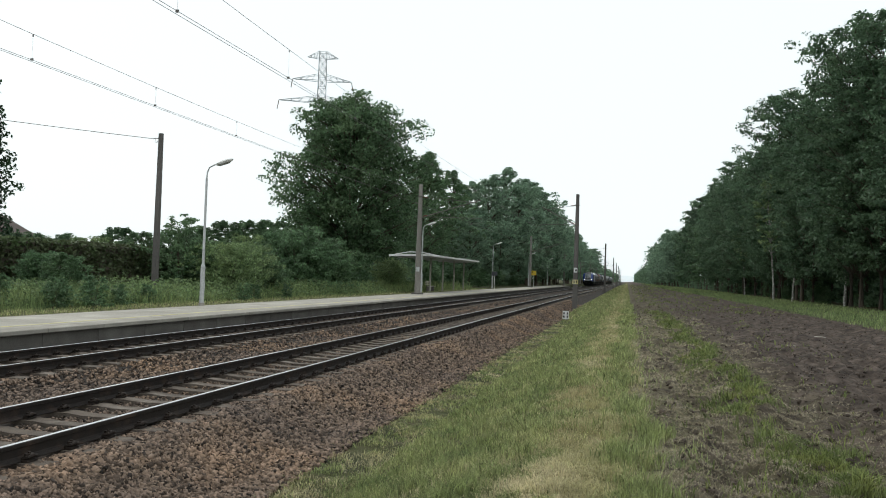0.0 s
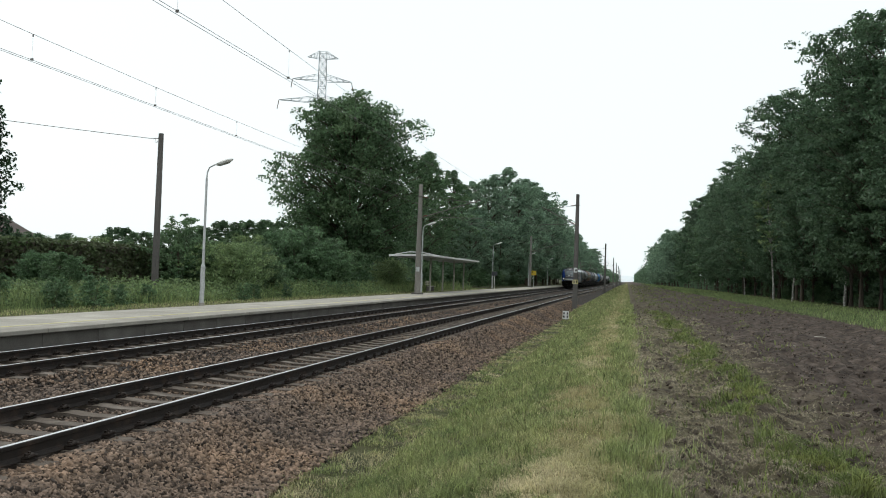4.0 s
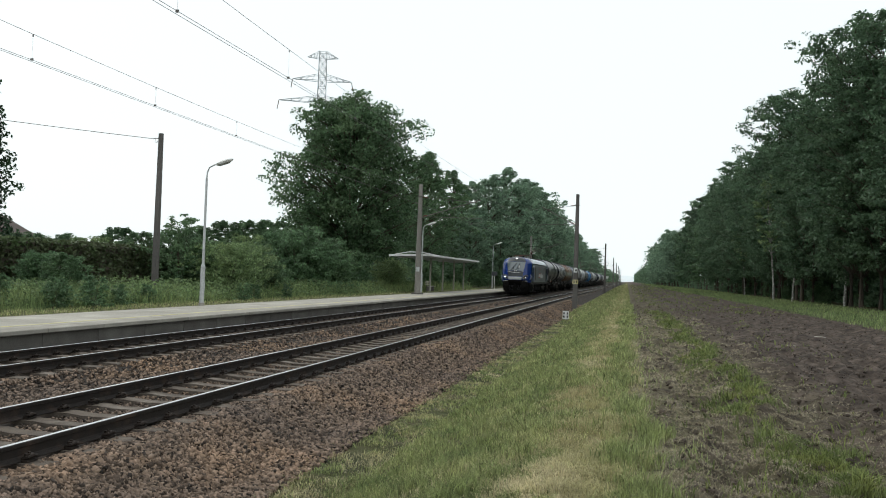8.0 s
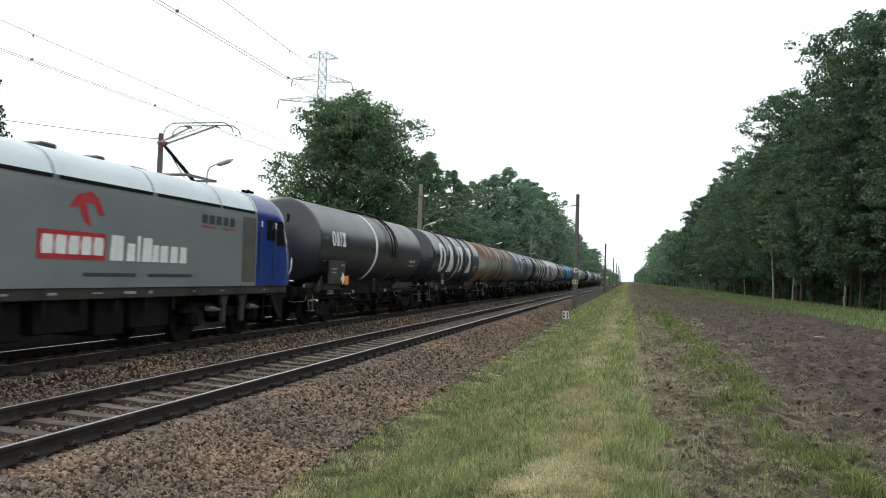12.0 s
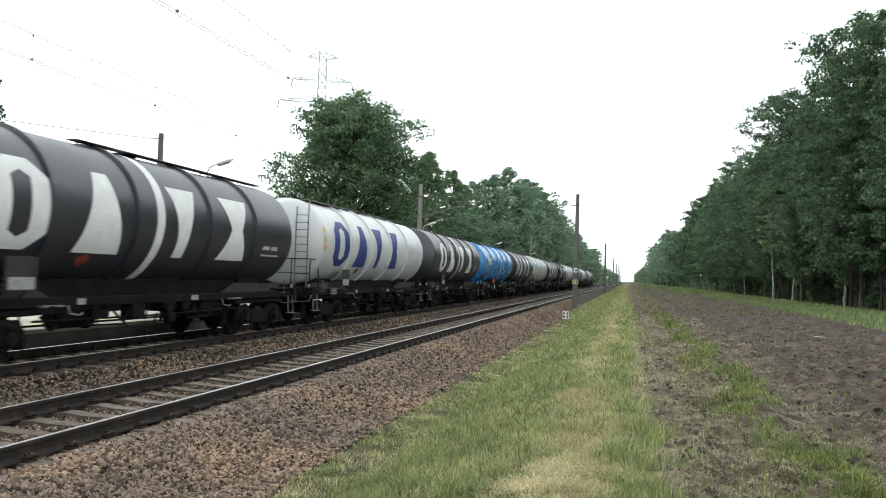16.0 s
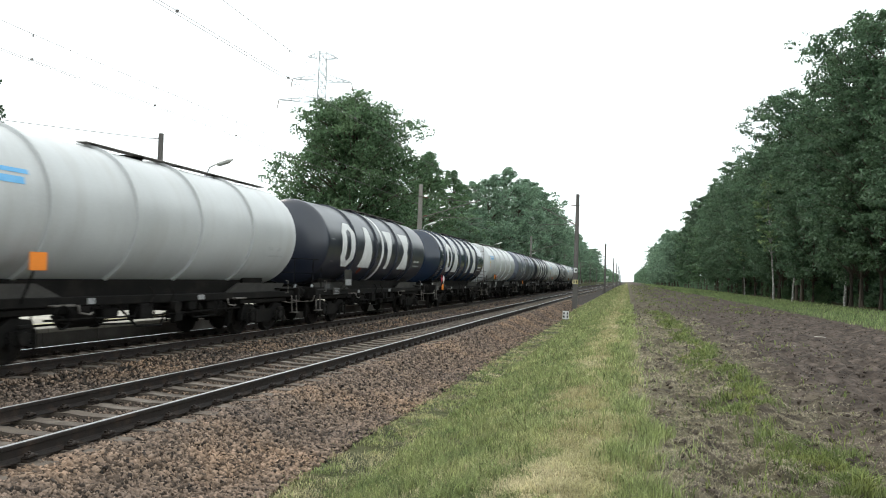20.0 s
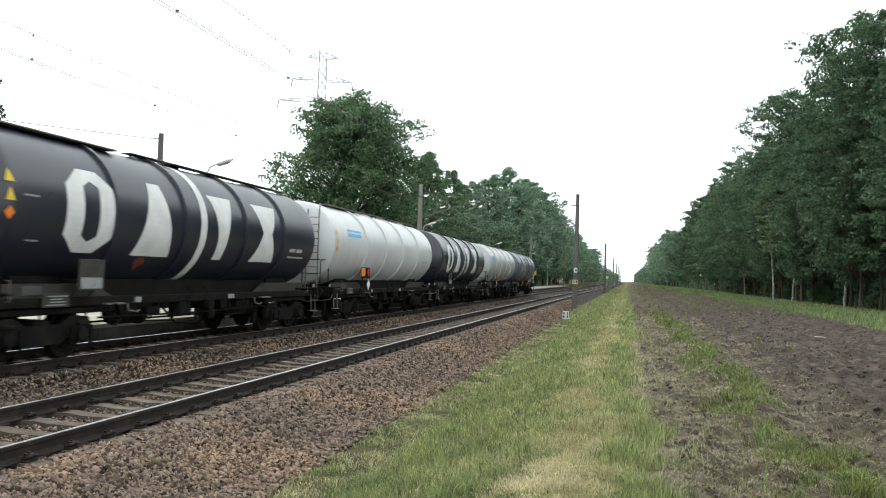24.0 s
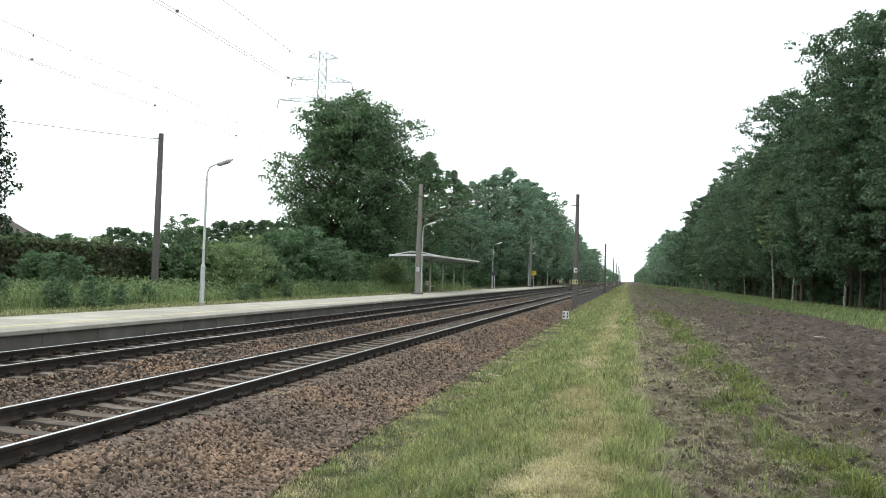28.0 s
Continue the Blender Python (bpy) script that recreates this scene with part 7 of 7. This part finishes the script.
# waiting shelter on the platform
shelter = empty("waiting_shelter", pose(0, 0, 0), "open platform shelter with a flat white-edged roof on posts", "shelter")
roof = part("roof", Geo().prism([(-18.6, 3.12), (-15.5, 3.24), (-15.5, 3.34), (-18.6, 3.22)], 63.2, 86.6), M["galvanised"], shelter, "flat grey roof slab")
for nm, g in (("fascia", Geo().box((-15.48, 74.9, 3.29), (0.05, 23.5, 0.16), 0.01)), ("fascia", Geo().add([(-18.62, 63.17, 3.1), (-15.46, 63.17, 3.21), (-15.46, 63.17, 3.37), (-18.62, 63.17, 3.26),
                                                                                                  (-18.62, 63.22, 3.1), (-15.46, 63.22, 3.21), (-15.46, 63.22, 3.37), (-18.62, 63.22, 3.26)], [(0, 1, 2, 3), (7, 6, 5, 4), (3, 2, 6, 7), (0, 4, 5, 1)]))):
    part(nm, g, M["white_metal"], roof, "white roof edge board")
for y in (65.0, 70.0, 75.0, 80.0, 85.0):
    part("post", Geo().box((-16.8, y, 1.7), (0.14, 0.14, 2.95), 0.015), M["pavers"] if y > 66 else M["white_metal"], shelter)
    part("beam", Geo().prism([(-18.4, 3.02), (-15.7, 3.12), (-15.7, 3.2), (-18.4, 3.1)], y - 0.06, y + 0.06), M["galvanised"], shelter)
part("ridge_rail", Geo().tube([(-18.2, 63.6, 3.3), (-17.2, 64.2, 3.52), (-16.6, 66.0, 3.56), (-16.2, 72.0, 3.4)], 0.04, 6), M["white_metal"], shelter, smooth=True)
bench = empty("bench", pose(-17.2, 72.0, PLATFORM_Z), "slatted bench under the shelter", "bench")
for k in range(3):
    part("slat", Geo().box((0.05 + 0.13 * k - 0.13, 0, 0.45), (0.1, 1.8, 0.04), 0.008), M["timber"], bench)
    part("back_slat", Geo().box((-0.25, 0, 0.6 + 0.13 * k), (0.04, 1.8, 0.1), 0.008), M["timber"], bench)
for y in (-0.7, 0.7):
    part("leg", Geo().box((-0.05, y, 0.22), (0.35, 0.06, 0.44), 0.01).box((-0.25, y, 0.68), (0.05, 0.06, 0.5), 0.01), M["bracket"], bench)


def sign_on_post(x, y, z0, h, plate, material, label, category, post="galvanised", bars=0):
    ob = empty("sign", pose(x, y, z0), label, category)
    part("post", Geo().cyl((0, 0, 0), (0, 0, h), 0.035, n=8), M[post], ob)
    w, d = plate
    part("plate", Geo().box((0, -0.05, h - d / 2), (w, 0.02, d), 0.006), M[material], ob)
    if bars:
        g = Geo()
        for k in range(bars):
            g.box((-w * 0.28 + w * 0.56 * (k % 2), -0.063, h - d * 0.3 - d * 0.4 * (k // 2)), (w * 0.22, 0.004, d * 0.26))
        part("lettering", g, M["black_steel"], ob)
    return ob


sign_on_post(-15.5, 97.5, PLATFORM_Z, 2.1, (0.7, 0.5), "loco_dark", "dark information board on a white post", "sign", "white_metal")
sign_on_post(-15.3, 138.0, PLATFORM_Z, 2.7, (0.8, 0.75), "yellow_paint", "yellow warning board on the platform", "sign", bars=1)
sign_on_post(-3.42, 48.2, -0.85, 0.75, (0.36, 0.48), "white_paint", "small white distance board on a short post in the grass", "distance board", "concrete", 4)
sign_on_post(-8.6, 372.0, -0.25, 3.9, (1.0, 1.0), "white_metal", "small pale board between the tracks far off", "sign")
# plates on the near mast
mast_sign = near_masts[1]
part("number_plate", Geo().box((0, -0.2, 2.45), (0.28, 0.012, 0.36), 0.004), M["white_paint"], mast_sign, "white plate with a dark mark")
part("plate_mark", Geo().box((0.03, -0.209, 2.43), (0.13, 0.006, 0.16)), M["black_steel"], mast_sign)
part("number_plate", Geo().box((0, -0.22, 1.55), (0.44, 0.014, 0.34), 0.004), M["yellow_line"], mast_sign, "pale yellow plate with dark bars")
for dx in (-0.09, 0.09):
    part("plate_bar", Geo().box((dx, -0.23, 1.55), (0.08, 0.006, 0.2)), M["black_steel"], mast_sign)
part("number_plate", Geo().box((0.02, -0.2, 2.1), (0.26, 0.012, 0.34), 0.004), M["galvanised"], far_masts[1], "pale number plate")

# house behind the hedge
house = empty("house", pose(-77.5, 83.0, 0.3, 0, 0, 20), "pale rendered house with a dark tiled roof", "house")
part("wall", Geo().box((0, 0, 2.3), (12, 9, 4.6), 0.02), M["render_wall"], house)
part("roof", Geo().prism([(-7.0, 4.4), (7.0, 4.4), (7.0, 4.6), (0, 8.6), (-7.0, 4.6)], -5.2, 5.2), M["roof_tile"], house)
for x in (-3, 3):
    win = part("window", Geo().box((x, -4.51, 2.4), (1.5, 0.08, 1.5), 0.02), M["white_metal"], house)
    part("pane", Geo().box((x, -4.56, 2.4), (1.3, 0.02, 1.3)), M["glass"], win)

# pale debris on the churned earth
for x, y, l_, a in ((2.37, 11.45, 0.3, 20), (2.64, 14.3, 0.26, -10), (4.6, 25.0, 0.3, 10), (6.4, 30.0, 0.35, -20), (3.2, 17.5, 0.15, 0)):
    z = float(ground_z(np.array([x]), np.array([y]))[0])
    chip = new("wood_chip", Geo().add([(-l_ / 2, -0.03, 0), (l_ * 0.1, -0.045, 0.015), (l_ / 2, 0.0, 0), (l_ * 0.2, 0.05, 0.0), (-l_ * 0.4, 0.03, 0),
                                       (-l_ / 2, -0.02, 0.012), (l_ * 0.1, -0.03, 0.022), (l_ / 2, 0.0, 0.01), (l_ * 0.2, 0.035, 0.02), (-l_ * 0.4, 0.02, 0.016)],
                                      [(4, 3, 2, 1, 0), (5, 6, 7, 8, 9), (0, 1, 6, 5), (1, 2, 7, 6), (2, 3, 8, 7), (3, 4, 9, 8), (4, 0, 5, 9)]).mesh("wood_chip", M["timber"]))
    chip.matrix_basis = pose(x, y, z + 0.005, 0, 0, a)
    tagged(chip, "bleached splinter of wood lying on the earth", "wood chip", "wood chips on the earth")


# ---- grass, weeds and clods ----
def blades(name, x, y, z, h, w, mat, label, lean=0.5, seed=1):
    """Many bent grass blades as one object."""
    r = np.random.default_rng(seed)
    n = len(x)
    t = r.uniform(0, 2 * math.pi, n)
    lx, ly = np.cos(t), np.sin(t)
    f = r.uniform(0, 2 * math.pi, n)
    wx, wy = np.cos(f) * w / 2, np.sin(f) * w / 2
    b = r.uniform(0.15, 1.0, n) * lean * h
    p = np.stack([x, y, z], 1)
    side = np.stack([wx, wy, np.zeros(n)], 1)
    mid = p + np.stack([lx * b * 0.3, ly * b * 0.3, h * 0.55], 1)
    tip = p + np.stack([lx * b, ly * b, h * (1 - 0.25 * lean)], 1)
    v = np.stack([p - side, p + side, mid + side * 0.8, mid - side * 0.8, tip + side * 0.15, tip - side * 0.15], 1).reshape(-1, 3)
    q = (np.arange(n)[:, None, None] * 6 + np.array([(0, 1, 2, 3), (3, 2, 4, 5)])[None]).reshape(-1, 4)
    return tagged(new(name, raw_mesh(name, v, q, M[mat])), label, "grass", kind="stuff")


def field_of(n, x0, x1, y0, y1, power=1.4, clump=0.0, seed=1):
    r = np.random.default_rng(seed)
    y = depth_sample(n, y0, y1, power)
    x = r.uniform(x0, x1, n)
    if clump:
        k = waves(x, y, seed + 50, [(1.4, 0.6), (0.5, 0.5)])
        keep_ = k > r.normal(clump, 0.35, n)
        x, y = x[keep_], y[keep_]
    return x, y, ground_z(x, y)


def strip_share(x, y):
    """How far the ground lies in the yellowed strip beside the earth, ragged at its edges."""
    c = -0.44 - 0.004 * np.clip(y - 7, 0, 25)
    d = np.abs(x - c) + 0.2 * waves(x, y, 94, [(2.2, 1.0), (0.7, 1.0), (0.3, 0.6)])
    return np.clip((0.6 - d) / 0.36, 0, 1) * np.clip(0.8 + 0.4 * waves(x, y, 93, [(3.0, 0.8), (0.9, 0.6)]), 0.25, 1)


x, y, z = field_of(190000, -2.75, 0.05, 4.5, 75, 1.5, -0.6, 81)
share = strip_share(x, y)
k = rng.uniform(0, 1, len(x)) > 0.82 * share
x, y, z, share = x[k], y[k], z[k], share[k]
blades("grass", x, y, z, rng.uniform(0.04, 0.17, len(x)) * (1 - 0.45 * share) * np.clip(0.95 + 0.5 * waves(x, y, 98, [(1.1, 0.6), (0.4, 0.6)]), 0.4, 1.7), rng.uniform(0.004, 0.009, len(x)) * np.clip(y / 9, 1, 5), "grass", "green grass on the bank", 0.9, 1)
x, y, z = field_of(62000, -3.85, -2.7, 4.5, 75, 1.5, 0.1, 80)
blades("grass", x, y, z, rng.uniform(0.02, 0.1, len(x)) * np.clip(0.5 + (x + 3.7), 0.4, 1.2), rng.uniform(0.004, 0.009, len(x)) * np.clip(y / 9, 1, 5), "grass", "sparse low grass at the ballast's foot", 1.4, 11)
x, y, z = field_of(190000, -2.6, 0.3, 4.5, 60, 1.5, -0.7, 82)
k = rng.uniform(0, 1, len(x)) < 0.1 + 0.85 * strip_share(x, y)
x, y, z = x[k], y[k], z[k]
blades("dry_grass", x, y, z, rng.uniform(0.04, 0.16, len(x)), rng.uniform(0.004, 0.008, len(x)) * np.clip(y / 9, 1, 5), "dry_grass", "mown yellowed dry grass", 1.6, 2)
x, y, z = field_of(14000, -0.1, 0.2, 4.5, 60, 1.5, -0.1, 83)
x = x + 0.2 * waves(x * 0, y, 92, [(1.5, 0.8), (0.5, 0.8), (0.2, 0.5)])
z = ground_z(x, y)
blades("grass", x, y, z, rng.uniform(0.08, 0.28, len(x)), rng.uniform(0.005, 0.01, len(x)) * np.clip(y / 9, 1, 5), "grass", "taller green grass along the earth's edge", 0.8, 3)
x, y, z = field_of(26000, -3.6, -2.6, 4.5, 45, 1.4, 0.15, 84)
blades("dry_grass", x, y, z, rng.uniform(0.03, 0.1, len(x)), rng.uniform(0.004, 0.007, len(x)) * np.clip(y / 9, 1, 4), "dry_grass", "sparse dry grass below the ballast", 1.8, 4)
x, y, z = field_of(26000, 0.1, 1.0, 4.5, 50, 1.5, 0.75, 79)
k = rng.uniform(0, 1, len(x)) < np.clip(1.15 - x, 0, 1)
x, y, z = x[k], y[k], z[k]
blades("grass", x, y, z, rng.uniform(0.04, 0.18, len(x)), rng.uniform(0.004, 0.009, len(x)) * np.clip(y / 9, 1, 5), "grass", "loose tufts of grass on the earth's edge", 1.3, 13)
far_y = depth_sample(30000, 50, 420, 1.6)
far_x = rng.uniform(-3.7, 0.25, len(far_y))
far_dry = rng.uniform(0, 1, len(far_y)) < 0.12 + 0.6 * strip_share(far_x, far_y)
for sel, mat_, lab_ in ((~far_dry, "grass", "green grass on the bank farther off"), (far_dry, "dry_grass", "yellowed grass on the bank farther off")):
    x, y = far_x[sel], far_y[sel]
    blades(mat_, x, y, ground_z(x, y), rng.uniform(0.1, 0.3, len(x)), rng.uniform(0.03, 0.07, len(x)) * np.clip(y / 90, 1, 4), mat_, lab_, 1.0, 14)
# weeds in the churned earth: a loose strip between the wheel tracks, and single tufts
wr = np.random.default_rng(90)
wy_ = depth_sample(46000, 4.6, 48, 1.25)
wx_ = 1.74 + wr.normal(0, 0.24, len(wy_)) + 0.12 * np.sin(wy_ * 0.9)
wk_ = waves(wx_, wy_, 95, [(2.6, 0.6), (0.8, 0.5), (0.3, 0.4)]) > wr.normal(0.1, 0.3, len(wy_))
sy_ = depth_sample(11000, 5.0, 50, 1.25)
sx_ = wr.uniform(0.4, 3.4, len(sy_))
sk_ = waves(sx_, sy_, 96, [(1.6, 0.6), (0.5, 0.6), (0.25, 0.3)]) > wr.normal(0.7, 0.3, len(sy_))
fy_ = depth_sample(3500, 12.0, 50, 1.1)
fx_ = 4.6 + wr.normal(0, 0.5, len(fy_))
fk_ = waves(fx_, fy_, 97, [(3.0, 0.6), (0.9, 0.5)]) > wr.normal(0.75, 0.3, len(fy_))
x, y = np.concatenate([wx_[wk_], sx_[sk_], fx_[fk_]]), np.concatenate([wy_[wk_], sy_[sk_], fy_[fk_]])
blades("weeds", x, y, ground_z(x, y), wr.uniform(0.03, 0.15, len(x)) * np.clip(1 + 0.7 * waves(x, y, 99, [(1.2, 0.7), (0.4, 0.6)]), 0.4, 2.0), wr.uniform(0.006, 0.015, len(x)) * np.clip(y / 10, 1, 3), "weed", "loose strip of green weeds in the earth", 1.1, 5)
x, y, z = field_of(120000, 0.15, 3.2, 5, 45, 1.4, 0.05, 85)
blades("straw", x, y, z, wr.uniform(0.015, 0.05, len(x)), wr.uniform(0.003, 0.006, len(x)) * np.clip(y / 10, 1, 4), "straw", "torn dry straw mixed into the earth", 3.6, 6)
x, y, z = field_of(60000, 0.1, 1.75, 4.6, 40, 1.4, 0.1, 77)
blades("straw", x, y, z, wr.uniform(0.025, 0.075, len(x)), wr.uniform(0.003, 0.008, len(x)) * np.clip(y / 10, 1, 4), "straw", "long bleached stalks matted on the earth's edge", 3.4, 15)
x, y, z = field_of(20000, -3.9, -2.6, 4.6, 45, 1.4, 0.1, 76)
blades("straw", x, y, z, wr.uniform(0.015, 0.05, len(x)), wr.uniform(0.003, 0.006, len(x)) * np.clip(y / 10, 1, 4), "straw", "grey dead grass at the ballast's foot", 3.6, 16)
x, y, z = field_of(22000, 10.0, 17.6, 28, 170, 1.2, 0, 86)
blades("grass", x, y, z, wr.uniform(0.08, 0.3, len(x)), wr.uniform(0.015, 0.035, len(x)) * np.clip(y / 60, 1, 3), "tall_grass", "rough grass verge below the wood", 0.7, 7)
vy = depth_sample(12000, 140, 600, 1.4)
vx = wr.uniform(9.6, 17.0, len(vy))
blades("grass", vx, vy, ground_z(vx, vy), wr.uniform(0.15, 0.45, len(vx)), wr.uniform(0.08, 0.16, len(vx)) * np.clip(vy / 150, 1, 4), "tall_grass", "rough grass verge far along the wood", 0.7, 17)
vy = depth_sample(9000, 45, 420, 1.35)
vx = wr.uniform(0.8, 9.4, len(vy))
vk = waves(vx, vy, 100, [(9.0, 0.6), (3.0, 0.6)]) > wr.normal(0.45, 0.3, len(vy))
vx, vy = vx[vk], vy[vk]
blades("weeds", vx, vy, ground_z(vx, vy), wr.uniform(0.08, 0.25, len(vx)), wr.uniform(0.03, 0.06, len(vx)) * np.clip(vy / 60, 1, 4), "weed", "scattered weeds on the earth farther off", 1.0, 18)
x, y, z = field_of(60000, -25.0, -17.3, 18, 100, 1.2, -0.3, 87)
blades("tall_grass", x, y, z, wr.uniform(0.3, 0.95, len(x)) * np.clip((-17.5 - x) / 1.3, 0.14, 1) * np.clip(0.75 + 0.55 * waves(x, y, 75, [(3.0, 0.7), (1.2, 0.7)]), 0.3, 1.25), wr.uniform(0.008, 0.02, len(x)) * np.clip(y / 40, 1, 3), "tall_grass", "tall green grass behind the platform", 0.5, 8)
x, y, z = field_of(5000, -18.2, -15.9, 16, 100, 1.2, 0, 88)
blades("dry_grass", x, y, z, wr.uniform(0.03, 0.1, len(x)), wr.uniform(0.01, 0.02, len(x)) * np.clip(y / 40, 1, 3), "dry_grass", "short yellowed grass along the platform's back", 0.9, 9)
x, y, z = field_of(14000, -18.4, -15.9, 16, 100, 1.2, -0.3, 78)
blades("grass", x, y, z, wr.uniform(0.04, 0.13, len(x)), wr.uniform(0.01, 0.02, len(x)) * np.clip(y / 40, 1, 3), "grass", "short green grass along the platform's back", 0.9, 10)
thicket("weed_bank", "bushy green weeds and nettles behind the platform", ((-25.2, -18.6, 17, 62, 0.15, 1.15, 0.75), (-20.5, -18.3, 17, 62, 0.15, 0.7, 0.25)), 34000, 0.11, "leaf_fresh", 74)
cy_ = depth_sample(26000, 4.5, 60, 1.3)
cx_ = 0.4 + 9.6 * wr.uniform(0, 1, len(cy_)) ** 1.3
cs_ = 0.018 + 0.085 * wr.uniform(0, 1, len(cy_)) ** 4 + 0.0006 * cy_
clods = scatter_rocks("earth_clods", np.stack([cx_, cy_, ground_z(cx_, cy_) - cs_ * 0.05], 1), cs_, M["clod"], 0.45, 12)
tagged(clods, "loose dark clods of churned earth", "clods", kind="stuff")


# glowing sheet added to close the line's end; pale haze is painted into its emission
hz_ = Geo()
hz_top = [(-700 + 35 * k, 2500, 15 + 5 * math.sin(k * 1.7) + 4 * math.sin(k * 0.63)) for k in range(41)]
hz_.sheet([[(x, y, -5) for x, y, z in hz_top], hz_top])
tagged(part("far_backdrop", hz_, glow_mat("painted_haze_glow", (0.66, 0.72, 0.74), 0.95)), "glowing sheet added as pale haze at the end of the line", "backdrop", kind="structure")


# ---- everything that moves ----
def motions():
    times = [0.0, 7.0, 14.0, 21.0, 28.0]
    walk(loco, [(t, pose(TRACK_FAR, 235.1 - SPEED * t, 0)) for t in times])
    for wagon, start in W:
        walk(wagon, [(t, pose(TRACK_FAR, start - SPEED * t, 0)) for t in times])
    # the wheels roll: one path shared by all axles of a size, each about its own axle
    step = 1.0 / FPS
    for axles, radius in ((wheelsets, WHEEL_R), (loco_wheelsets, 0.565)):
        turn = math.degrees(SPEED * step / radius)
        walk(axles[0], [(k * step, pose(0, 0, 0, (turn * k) % 360, 0, 0)) for k in range(28 * FPS + 1)])
        for ob in axles[1:]:
            ob.rotation_mode = "QUATERNION"
            ob.animation_data_create()
            ob.animation_data.action = axles[0].animation_data.action
            ob.animation_data.action_slot = axles[0].animation_data.action_slot


motions()
